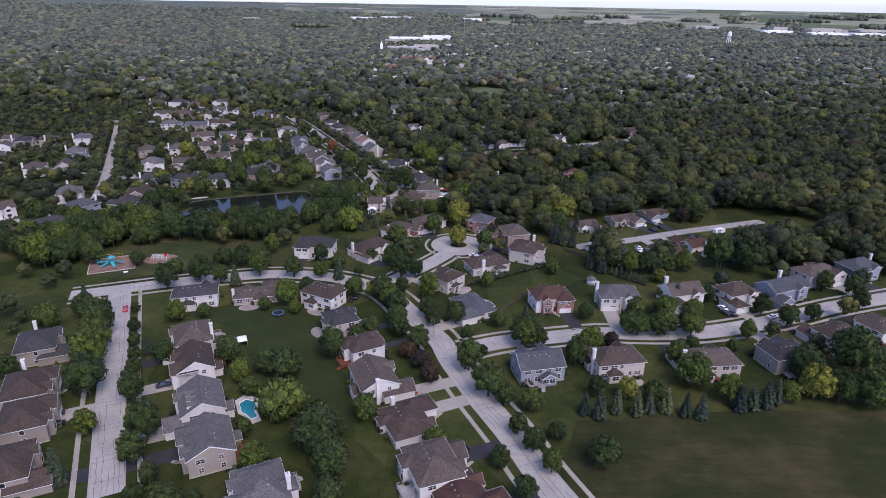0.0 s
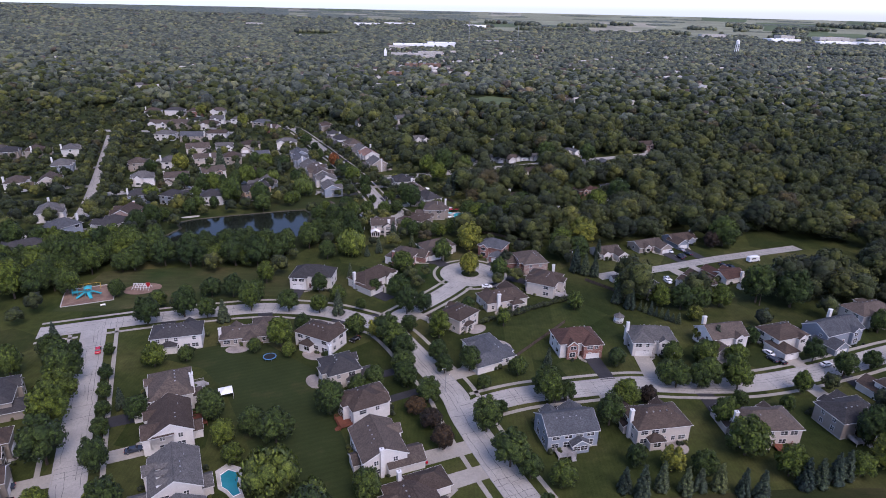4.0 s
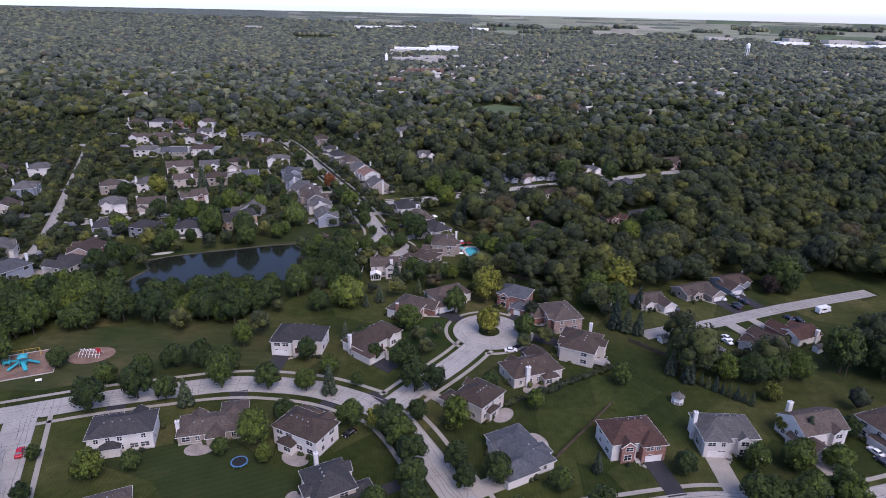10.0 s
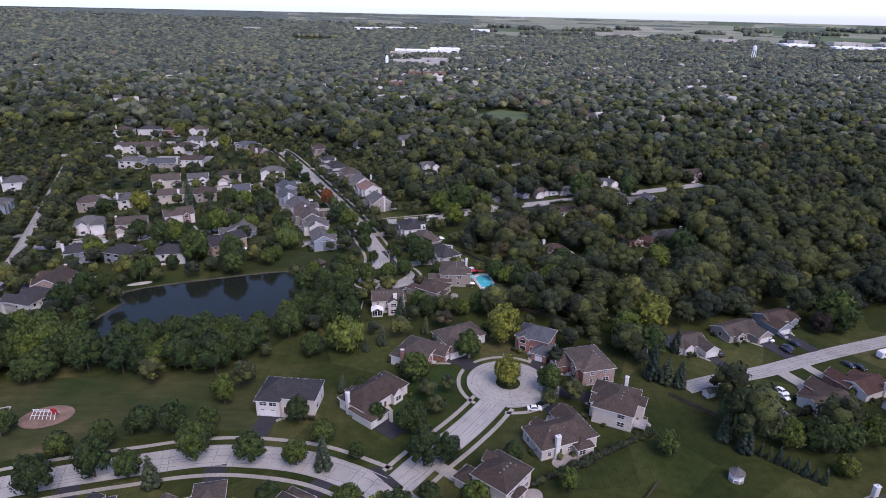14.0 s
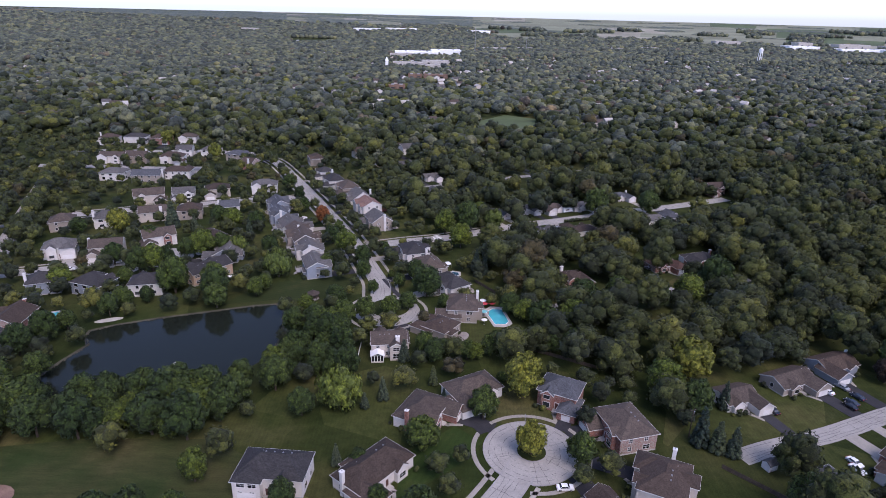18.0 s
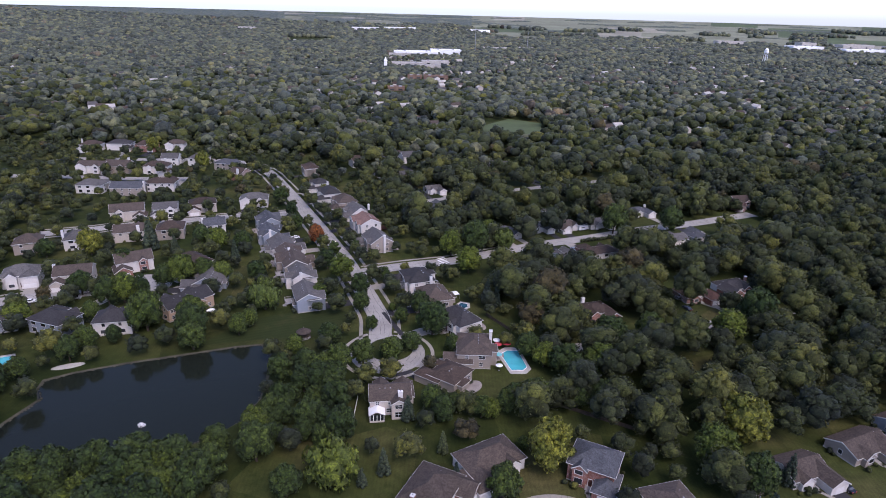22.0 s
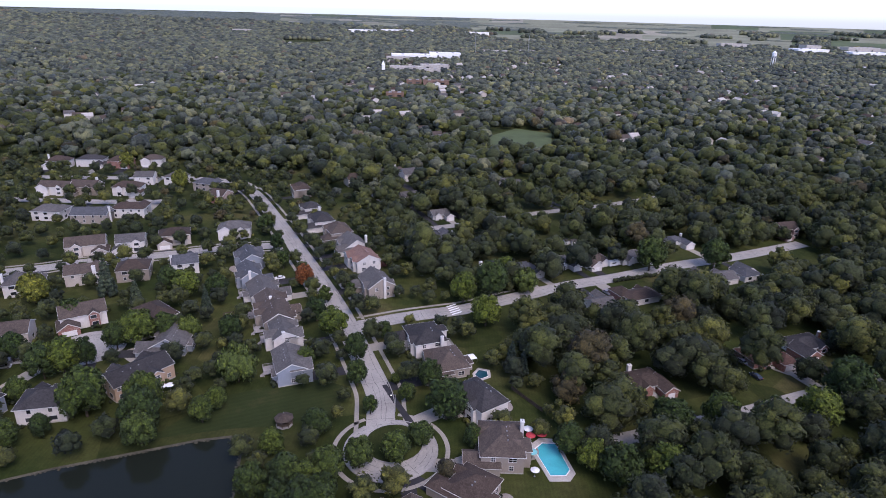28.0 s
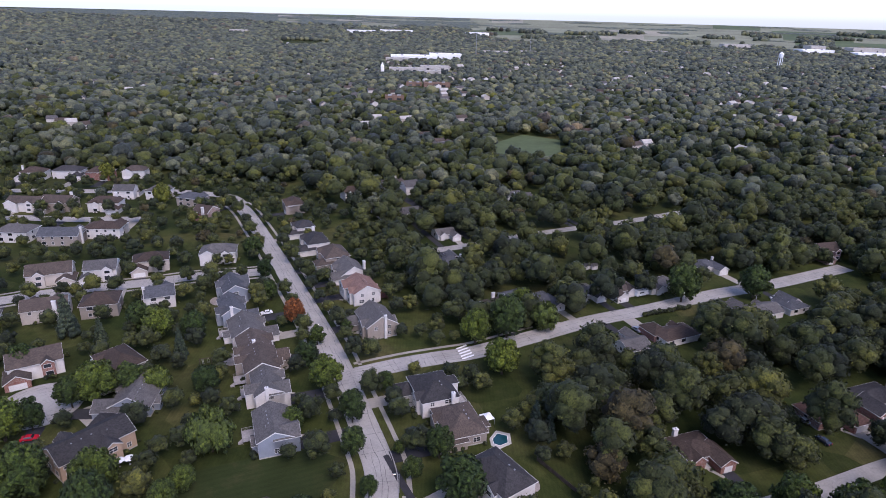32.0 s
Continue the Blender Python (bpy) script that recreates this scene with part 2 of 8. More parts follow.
DECK = plain_material("stained_deck", (0.16, 0.055, 0.032), 0.75, depth=0.3)
GREYDECK = plain_material("weathered_deck", (0.33, 0.31, 0.30), 0.8, depth=0.3)
METAL = plain_material("grey_metal", (0.35, 0.35, 0.36), 0.45, 0.5, 0.6)
WHITE = plain_material("white_paint", (0.80, 0.79, 0.78), 0.5, depth=0.08)
BARK = plain_material("bark", (0.085, 0.065, 0.048), 0.95, depth=0.4, scale=4)
RUBBER = plain_material("rubber", (0.02, 0.02, 0.021), 0.9)
RED = plain_material("red_paint", (0.36, 0.018, 0.022), 0.35, 0.5)
TEAL = plain_material("teal_plastic", (0.03, 0.33, 0.38), 0.4, 0.4)
YELLOW = plain_material("yellow_plastic", (0.55, 0.36, 0.05), 0.45)
BLUE = plain_material("blue_cover", (0.04, 0.14, 0.32), 0.6)
REDCLOTH = plain_material("red_canvas", (0.42, 0.05, 0.06), 0.85)
AQUACLOTH = plain_material("aqua_canvas", (0.18, 0.50, 0.52), 0.85)
LAMP = glow_material("lamp_glow", (1.0, 0.80, 0.55), 6.0)
ROOFS = {
    "brown": shingle_material("brown_shingles", (0.057, 0.042, 0.034)),
    "taupe": shingle_material("taupe_shingles", (0.076, 0.060, 0.050)),
    "charcoal": shingle_material("charcoal_shingles", (0.041, 0.039, 0.040)),
    "grey": shingle_material("grey_shingles", (0.093, 0.088, 0.085)),
    "slate": shingle_material("slate_shingles", (0.067, 0.070, 0.077)),
    "redbrown": shingle_material("redbrown_shingles", (0.069, 0.039, 0.031)),
    "pink": shingle_material("rose_shingles", (0.172, 0.106, 0.086)),
}
WALLS = {
    "white": siding_material("white_siding", (0.648, 0.610, 0.572)),
    "cream": siding_material("cream_siding", (0.504, 0.446, 0.389)),
    "tan": siding_material("tan_siding", (0.31, 0.265, 0.225)),
    "tan2": siding_material("peach_siding", (0.42, 0.30, 0.21)),
    "blue": siding_material("blue_grey_siding", (0.24, 0.265, 0.305)),
    "brick": brick_material("red_brick", (0.24, 0.105, 0.08)),
    "pinkw": siding_material("rose_siding", (0.32, 0.21, 0.19)),
}
WALLS["brickw"] = WALLS["brick"]
ROOF_WORDS = {"brown": "brown", "taupe": "taupe", "charcoal": "charcoal", "grey": "grey", "slate": "slate-blue", "redbrown": "reddish brown", "pink": "rose-coloured"}
WALL_WORDS = {"white": "white siding", "cream": "cream siding", "tan": "tan siding", "tan2": "peach siding", "blue": "blue-grey siding", "brick": "red brick", "brickw": "red brick", "pinkw": "rose siding"}
LEAF = {
    "round": leaf_material("oak_leaves", (0.053, 0.083, 0.025)),
    "street": leaf_material("maple_leaves", (0.049, 0.078, 0.024)),
    "willow": leaf_material("willow_leaves", (0.085, 0.122, 0.036)),
    "spruce": leaf_material("spruce_needles", (0.060, 0.085, 0.066)),
    "gold": leaf_material("yellowing_leaves", (0.150, 0.168, 0.034), False),
    "purple": leaf_material("plum_leaves", (0.040, 0.030, 0.027)),
    "red": leaf_material("red_leaves", (0.115, 0.050, 0.032)),
}
# five leaf colours of the near woods, and five greyed with distance haze in the colour
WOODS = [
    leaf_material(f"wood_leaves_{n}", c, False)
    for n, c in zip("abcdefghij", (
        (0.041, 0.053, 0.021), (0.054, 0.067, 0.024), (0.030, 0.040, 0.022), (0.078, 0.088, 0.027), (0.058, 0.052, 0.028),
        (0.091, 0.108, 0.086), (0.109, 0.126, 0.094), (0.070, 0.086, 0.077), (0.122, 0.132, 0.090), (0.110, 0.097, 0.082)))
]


# ---- building helpers ----
class Geo:
    """Vertices and faces of one mesh, with a material slot for each face."""

    def __init__(self):
        self.v, self.f, self.m = [], [], []

    def add(self, verts, faces, slot=0):
        n = len(self.v)
        self.v += [tuple(p) for p in verts]
        self.f += [tuple(i + n for i in f) for f in faces]
        self.m += [slot] * len(faces)
        return self

    def box(self, x0, x1, y0, y1, z0, z1, slot=0):
        v = [(x, y, z) for z in (z0, z1) for x, y in ((x0, y0), (x1, y0), (x1, y1), (x0, y1))]
        return self.add(v, [(3, 2, 1, 0), (4, 5, 6, 7), (0, 1, 5, 4), (1, 2, 6, 5), (2, 3, 7, 6), (3, 0, 4, 7)], slot)

    def tube(self, x, y, z0, z1, r0, r1, n=8, slot=0):
        v = []
        for r, z in ((r0, z0), (r1, z1)):
            v += [(x + r * math.cos(6.2832 * k / n), y + r * math.sin(6.2832 * k / n), z) for k in range(n)]
        f = [(k, (k + 1) % n, n + (k + 1) % n, n + k) for k in range(n)]
        return self.add(v, f + [tuple(range(n - 1, -1, -1)), tuple(range(n, 2 * n))], slot)

    def rod(self, a, b, r, n=5, slot=0):
        a, b = Vector(a), Vector(b)
        q = (b - a).to_track_quat("Z", "Y")
        v = [p + q @ Vector((r * math.cos(6.2832 * k / n), r * math.sin(6.2832 * k / n), 0)) for p in (a, b) for k in range(n)]
        f = [(k, (k + 1) % n, n + (k + 1) % n, n + k) for k in range(n)]
        return self.add(v, f + [tuple(range(n - 1, -1, -1)), tuple(range(n, 2 * n))], slot)

    def prism(self, outline, z0, z1, slot=0):
        n = len(outline)
        v = [(x, y, z0) for x, y in outline] + [(x, y, z1) for x, y in outline]
        f = [(k, (k + 1) % n, n + (k + 1) % n, n + k) for k in range(n)]
        return self.add(v, f + [tuple(range(n - 1, -1, -1)), tuple(range(n, 2 * n))], slot)

    def ring(self, inner, outer, z0, z1, slot=0):
        """A flat band between two outlines of as many corners, in one piece."""
        n = len(inner)
        v = [(x, y, z) for z in (z0, z1) for o in (inner, outer) for x, y in o]
        f = []
        for k in range(n):
            j = (k + 1) % n
            f += [(2 * n + k, 3 * n + k, 3 * n + j, 2 * n + j), (n + k, n + j, 3 * n + j, 3 * n + k), (j, k, 2 * n + k, 2 * n + j), (k, j, n + j, n + k)]
        return self.add(v, f, slot)

    def mesh(self, name, mats, smooth=False):
        me = bpy.data.meshes.new(name)
        me.from_pydata(self.v, [], self.f)
        for k in mats if isinstance(mats, (list, tuple)) else (mats,):
            me.materials.append(k)
        if any(self.m):
            me.polygons.foreach_set("material_index", self.m)
        if smooth:
            me.shade_smooth()
        me.update()
        return me


def part(name, geo, mats, parent=None, label="", at=None, smooth=False):
    """One mesh object, as a part under its thing."""
    data = geo if isinstance(geo, bpy.types.Mesh) else geo.mesh(name, mats, smooth)
    ob = new(name, data)
    if parent is not None:
        ob.parent = parent
    if at is not None:
        ob.matrix_basis = at
    return tagged(ob, label)


def thing(name, at, label, category, group="", kind=""):
    ob = new(name)
    ob.empty_display_size = 0.5
    ob.matrix_basis = at
    return tagged(ob, label, category, group, kind)


def setting(name, geo, mats, label, category, kind="structure"):
    return tagged(new(name, geo.mesh(name, mats)), label, category, kind=kind)


def polyline(points, step=2.0):
    """Evenly spaced points on a smooth line through the given ones."""
    p = [np.array(q, float) for q in points]
    p = [2 * p[0] - p[1]] + p + [2 * p[-1] - p[-2]]
    fine = []
    for a, b, c, d in zip(p, p[1:], p[2:], p[3:]):
        for k in range(12):
            s = k / 12
            fine.append(0.5 * (2 * b + (c - a) * s + (2 * a - 5 * b + 4 * c - d) * s**2 + (3 * b - a - 3 * c + d) * s**3))
    fine = np.array(fine + [p[-2]])
    run = np.r_[0, np.cumsum(np.linalg.norm(np.diff(fine, axis=0), axis=1))]
    at = np.linspace(0, run[-1], max(2, int(run[-1] / step) + 1))
    return np.stack([np.interp(at, run, fine[:, 0]), np.interp(at, run, fine[:, 1])], 1)


def sideways(line):
    d = np.gradient(line, axis=0)
    d /= np.linalg.norm(d, axis=1)[:, None]
    return np.stack([-d[:, 1], d[:, 0]], 1)


ROADS = {}
BULBS = []


def road_gap(x, y, skip=""):
    """Metres from a place to the nearest road's edge (negative on a road)."""
    best = 1e9
    for name, (line, width) in ROADS.items():
        if name != skip:
            best = min(best, float(np.min(np.hypot(line[:, 0] - x, line[:, 1] - y))) - width / 2)
    for name, bx, by, r in BULBS:
        if name != skip:
            best = min(best, math.hypot(x - bx, y - by) - r)
    return best


def inside(x, y, outline):
    hit = False
    for (ax, ay), (bx, by) in zip(outline, outline[1:] + outline[:1]):
        if (ay > y) != (by > y) and x < (bx - ax) * (y - ay) / (by - ay) + ax:
            hit = not hit
    return hit


def oval(x, y, rx, ry, n=24, turn=0.0):
    c, s = math.cos(radians(turn)), math.sin(radians(turn))
    pts = [(rx * math.cos(6.2832 * k / n), ry * math.sin(6.2832 * k / n)) for k in range(n)]
    return [(x + c * a - s * b, y + s * a + c * b) for a, b in pts]


def rect(x, y, w, d, turn=0.0):
    c, s = math.cos(radians(turn)), math.sin(radians(turn))
    return [(x + c * a - s * b, y + s * a + c * b) for a, b in ((-w / 2, -d / 2), (w / 2, -d / 2), (w / 2, d / 2), (-w / 2, d / 2))]


# ---- plan ----
ROADS["park_street"] = (polyline([(-82.0, 117.4), (-101.6, 158.5), (-117.0, 192.2), (-135.2, 232.5)]), 8.0)
ROADS["collector"] = (polyline([(-152.5, 225.6), (-136.0, 232.1), (-115.3, 239.9), (-93.9, 246.1), (-78.2, 249.9), (-62.9, 249.9), (-51.0, 248.3), (-41.0, 244.7), (-32.0, 240.2), (-23.8, 234.3), (-15.5, 220.9), (-7.3, 206.4), (-0.1, 193.3), (3.7, 181.0), (12.3, 160.3), (20.3, 143.0), (26.8, 126.4), (32.0, 115.0)]), 8.3)
ROADS["court"] = (polyline([(-25.6, 239.8), (-18.8, 249.4), (-7.5, 263.5), (1.0, 276.2), (5.7, 285.4)]), 8.0)
ROADS["side_road"] = (polyline([(2.7, 185.3), (20.1, 193.9), (41.3, 198.7), (58.8, 202.2), (77.7, 202.0), (95.1, 203.4), (114.3, 208.4), (138.5, 217.4), (162.3, 227.5), (188.6, 236.3), (231.6, 250.9)]), 8.2)
ROADS["lane"] = (polyline([(66.8, 289.0), (78.7, 294.0), (98.4, 300.6), (126.4, 312.8), (144.5, 320.0), (182.1, 333.9)]), 6.5)
ROADS["avenue"] = (polyline([(-44.7, 378.3), (-45.8, 388.9), (-47.3, 400.8), (-53.3, 417.5), (-61.0, 437.1), (-70.2, 460.2), (-82.9, 488.0), (-95.8, 514.6), (-120.4, 564.7), (-148.6, 619.6), (-161.1, 639.1)]), 8.2)
ROADS["cross_street"] = (polyline([(-63.0, 445.9), (-46.3, 454.0), (-32.7, 459.2), (-18.6, 464.1), (1.5, 475.1), (28.9, 490.4), (58.4, 503.3), (91.3, 519.5), (126.0, 533.4), (174.2, 556.3)]), 8.0)
ROADS["west_street"] = (polyline([(-112.5, 534.3), (-126.6, 530.0), (-143.1, 526.4), (-165.2, 516.9), (-185.5, 510.3), (-203.9, 502.4), (-214.2, 496.3), (-238.8, 486.2)]), 8.0)
ROADS["west_court"] = (polyline([(-225.2, 397.9), (-204.3, 406.8), (-189.5, 413.1), (-173.4, 418.5), (-157.1, 422.4)]), 8.0)
ROADS["west_avenue"] = (polyline([(-247.6, 298.2), (-236.3, 307.4), (-229.1, 315.1), (-217.8, 327.2), (-210.0, 342.0), (-211.8, 363.3), (-243.5, 439.0), (-308.0, 582.3)]), 8.4)
ROADS["upper_street"] = (polyline([(-205.9, 605.4), (-241.0, 601.6), (-261.3, 602.0), (-285.3, 602.2), (-332.4, 600.5)]), 8.0)
ROADS["upper_bend"] = (polyline([(-158.0, 639.0), (-172.0, 655.0), (-199.0, 662.0), (-222.0, 664.0), (-255.0, 660.0), (-291.0, 658.0), (-327.0, 655.0)]), 8.0)
ROADS["wood_lane"] = (polyline([(-43.1, 563.2), (-21.2, 572.9), (14.0, 592.6), (49.7, 609.3), (85.7, 625.4), (127.9, 648.3)]), 6.5)
ROADS["brick_lane"] = (polyline([(23.2, 380.3), (50.9, 389.9), (69.6, 396.3), (95.1, 406.7), (127.4, 418.3)]), 5.6)
BULBS.append(("court", 7.6, 289.3, 13.4))
BULBS.append(("avenue", -41.5, 374.4, 13.2))
BULBS.append(("west_court", -154.7, 426.0, 12.0))
POND = [(-153, 352), (-146, 357), (-131, 364), (-110, 372), (-97, 377), (-88, 379), (-83, 372), (-80, 358), (-79, 345), (-82, 333), (-88, 325), (-98, 318), (-109, 313), (-124, 308), (-138, 305), (-149, 308), (-153, 318), (-151, 330), (-148, 341), (-152, 347)]
SUBURB = [(-190, 90), (215, 90), (235, 275), (200, 262), (150, 262), (110, 250), (62, 262), (58, 300), (44, 322), (10, 333), (-25, 332), (-18, 345), (12, 358), (16, 385), (2, 412), (-12, 440), (-40, 500), (-70, 580), (-98, 630), (-130, 690), (-340, 712), (-560, 712), (-560, 300)]
OPEN = [
    [(-50, 320), (-27, 320), (-27, 342), (-50, 342)],
    [(34, 100), (34, 152), (150, 158), (240, 150), (240, 90)],
    [(-160, 238), (-160, 278), (-96, 278), (-66, 272), (-66, 258), (-100, 256), (-130, 240)],
    [(-85, 293), (-60, 315), (-44, 318), (-42, 288), (-58, 284)],
    [(-112, 375), (-96, 397), (-60, 405), (-58, 388), (-78, 378), (-92, 380)],
    [(-70, 190), (-90, 212), (-60, 216), (-42, 190), (-52, 165)],
    [(22, 222), (30, 250), (60, 258), (85, 250), (85, 238), (55, 240), (35, 236)],
    [(52, 262), (52, 300), (66, 300), (78, 276), (72, 262)],
    [(60, 297), (75, 287), (100, 291), (190, 325), (186, 346), (125, 337), (95, 327), (72, 313)],
    [(88, 262), (205, 312), (205, 345), (95, 300)],
    [(6, 768), (18, 860), (50, 905), (85, 880), (74, 768)],
]

# distant halls: place, width, depth, height, wall, words
_pale, _far, _brown = "large pale flat-roofed hall among the trees", "distant long white flat-roofed warehouse", "low brown-roofed school block among trees"
HALLS = [
    (-112, 1950, 120, 56, 9, WHITE, _pale), (-30, 1985, 84, 50, 13, WHITE, _pale), (-150, 1890, 60, 30, 6, PALE, _pale),
    (-112, 1600, 70, 30, 6, PALE, _pale), (-52, 1640, 62, 30, 8, PALE, _pale), (-60, 1560, 44, 22, 5, PALE, _pale),
    (-101, 1150, 26, 16, 5, CHIPS, _brown), (-44, 1325, 44, 18, 6, CHIPS, _brown), (-82, 1330, 26, 15, 5, CHIPS, _brown),
    (1310, 2620, 120, 60, 16, WHITE, _far), (1460, 2520, 150, 60, 14, WHITE, _far), (1600, 2500, 130, 60, 14, WHITE, _far),
    (1560, 2720, 130, 50, 18, PALE, _far), (1390, 2760, 60, 50, 21, PALE, _far), (1750, 2680, 180, 70, 15, PALE, _far),
    (1150, 2900, 120, 40, 14, PALE, _far), (700, 2500, 70, 30, 8, PALE, _far), (560, 2420, 50, 26, 8, PALE, _far),
    (130, 2280, 90, 30, 7, PALE, _far), (230, 2330, 60, 26, 7, PALE, _far), (-900, 3050, 90, 40, 14, PALE, _far),
    (-420, 3300, 130, 40, 14, WHITE, _far), (-260, 3380, 160, 40, 14, WHITE, _far), (120, 3350, 110, 40, 14, WHITE, _far),
]
ISLANDS = [(7.7, 289.2, 4.4), (-40.8, 377.2, 8.6)]


# ---- ground ----
CENTRE, FLAT, EDGE = (-15.0, 133.0), 1500.0, 4840.0


def rise(x, y):
    """The land's gentle rise towards the horizon."""
    r = math.hypot(x - CENTRE[0], y - CENTRE[1])
    return 0.0 if r < 2300 else 82.0 * ((r - 2300) / (EDGE - 2300)) ** 1.6


def build_ground():
    bm = bmesh.new()
    n = 96
    ring = [bm.verts.new((CENTRE[0] + FLAT * math.cos(6.2832 * k / n), CENTRE[1] + FLAT * math.sin(6.2832 * k / n), 0)) for k in range(n)]
    edges = [bm.edges.new((ring[k], ring[(k + 1) % n])) for k in range(n)]
    rim = [bm.verts.new((x, y, 0)) for x, y in POND]
    edges += [bm.edges.new((rim[k], rim[(k + 1) % len(rim)])) for k in range(len(rim))]
    bmesh.ops.triangle_fill(bm, edges=edges, use_beauty=True)
    # the bank, which slopes down under the water
    cx, cy = np.mean(POND, axis=0)
    low = [bm.verts.new((cx + (x - cx) * 0.93, cy + (y - cy) * 0.93, -1.6)) for x, y in POND]
    for k in range(len(rim)):
        j = (k + 1) % len(rim)
        f = bm.faces.new((rim[k], rim[j], low[j], low[k]))
        f.material_index = 1
    bm.faces.new(low).material_index = 1
    last = ring
    for r in (1900, 2300, 2700, 3100, 3500, 3900, 4300, 4600, EDGE):
        row = []
        for k in range(n):
            x, y = CENTRE[0] + r * math.cos(6.2832 * k / n), CENTRE[1] + r * math.sin(6.2832 * k / n)
            row.append(bm.verts.new((x, y, rise(x, y))))
        for k in range(n):
            bm.faces.new((last[k], row[k], row[(k + 1) % n], last[(k + 1) % n]))
        last = row
    bmesh.ops.recalc_face_normals(bm, faces=bm.faces)
    me = bpy.data.meshes.new("ground")
    bm.to_mesh(me)
    bm.free()
    if me.polygons[0].normal.z < 0:
        me.flip_normals()
    me.materials.append(GRASS)
    me.materials.append(BANK)
    tagged(new("ground", me), "short green and yellowed grass over flat land", "ground", kind="structure")
    g = Geo().prism([(cx + (x - cx) * 0.985, cy + (y - cy) * 0.985) for x, y in POND], -1.5, -0.4)
    setting("water", g, WATER, "dark still pond water that mirrors the trees", "pond")


def build_shore():
    """A narrow stony margin round the pond."""
    rng = random.Random(3)
    g = Geo()
    cx, cy = np.mean(POND, axis=0)
    line = polyline(POND + POND[:1], 1.1)
    for x, y in line:
        k = 0.975 + rng.uniform(-0.008, 0.012)
        s = rng.uniform(0.25, 0.7)
        px, py = cx + (x - cx) * k, cy + (y - cy) * k
        a = rng.uniform(0, 6.28)
        v = [(px + s * rng.uniform(0.6, 1.1) * math.cos(a + j * 1.257), py + s * rng.uniform(0.6, 1.1) * math.sin(a + j * 1.257), -0.45) for j in range(5)]
        v += [(px + (q[0] - px) * 0.6, py + (q[1] - py) * 0.6, -0.45 + s * 0.5) for q in v]
        g.add(v, [(j, (j + 1) % 5, 5 + (j + 1) % 5, 5 + j) for j in range(5)] + [(5, 6, 7, 8, 9)])
    setting("shore_stones", g, BANK, "rounded brown stones along the pond edge", "stones", "stuff")


def build_tar(n, line, side, half, z):
    """Wandering tar-sealed seams along and across a street."""
    rng = random.Random(40 + n)
    g = Geo()
    m = len(line)
    for off in (-0.68, -0.36, -0.04, 0.3, 0.66):
        ph = rng.uniform(0, 50)
        for k in range(m - 1):
            if noise.noise(Vector((k * 0.11, ph, 2))) < -0.05:
                continue
            q = []
            for j in (k, k + 1):
                o = off * half + 0.55 * noise.noise(Vector((j * 0.35, ph, 0))) + 0.25 * noise.noise(Vector((j * 1.3, ph, 4)))
                wd = 0.04 + 0.045 * abs(noise.noise(Vector((j * 0.9, ph, 8))))
                q.append((line[j] + side[j] * (o - wd), line[j] + side[j] * (o + wd)))
            g.add([(*q[0][0], z), (*q[1][0], z), (*q[1][1], z), (*q[0][1], z)], [(0, 1, 2, 3)])
    for k in range(2, m - 2):
        if rng.random() < 0.22:
            a = line[k] + side[k] * half * 0.97
            b = line[k] - side[k] * half * 0.97
            d = (line[k + 1] - line[k - 1]) / np.linalg.norm(line[k + 1] - line[k - 1])
            last = None
            for j in range(7):
                p = a + (b - a) * j / 6 + d * 0.35 * noise.noise(Vector((k * 3.1, j * 0.9, 1)))
                w = d * rng.uniform(0.03, 0.06)
                if last is not None:
                    g.add([(*(last[0] - last[1]), z), (*(p - w), z), (*(p + w), z), (*(last[0] + last[1]), z)], [(0, 1, 2, 3)])
                last = (p, w)
    setting(f"tar_seams_{n + 1}", g, TAR, "dark wandering tar seams on the concrete", "seams", "stuff")


def circle_tar(n, bx, by, r, z):
    rng = random.Random(60 + n)
    g = Geo()
    for rr in (0.48, 0.62, 0.78, 0.9):
        for k in range(60):
            if rng.random() < 0.4:
                continue
            q = []
            for j in (k, k + 1):
                a = 6.2832 * j / 60
                o = rr * r + 0.5 * noise.noise(Vector((math.cos(a) * 3, math.sin(a) * 3, rr * 9)))
                q.append([(bx + (o + w) * math.cos(a), by + (o + w) * math.sin(a), z) for w in (-0.05, 0.05)])
            g.add([q[0][0], q[0][1], q[1][1], q[1][0]], [(0, 1, 2, 3)])
    for k in range(16):
        if rng.random() < 0.5:
            continue
        a = 6.2832 * k / 16 + rng.uniform(-0.15, 0.15)
        d, e = (math.cos(a), math.sin(a)), (-math.sin(a) * 0.04, math.cos(a) * 0.04)
        r0, r1 = r * 0.36, r * 0.98
        g.add([(bx + d[0] * r0 - e[0], by + d[1] * r0 - e[1], z), (bx + d[0] * r1 - e[0], by + d[1] * r1 - e[1], z), (bx + d[0] * r1 + e[0], by + d[1] * r1 + e[1], z), (bx + d[0] * r0 + e[0], by + d[1] * r0 + e[1], z)], [(0, 1, 2, 3)])
    setting(f"circle_seams_{n + 1}", g, TAR, "dark curved tar seams on the turning circle", "seams", "stuff")


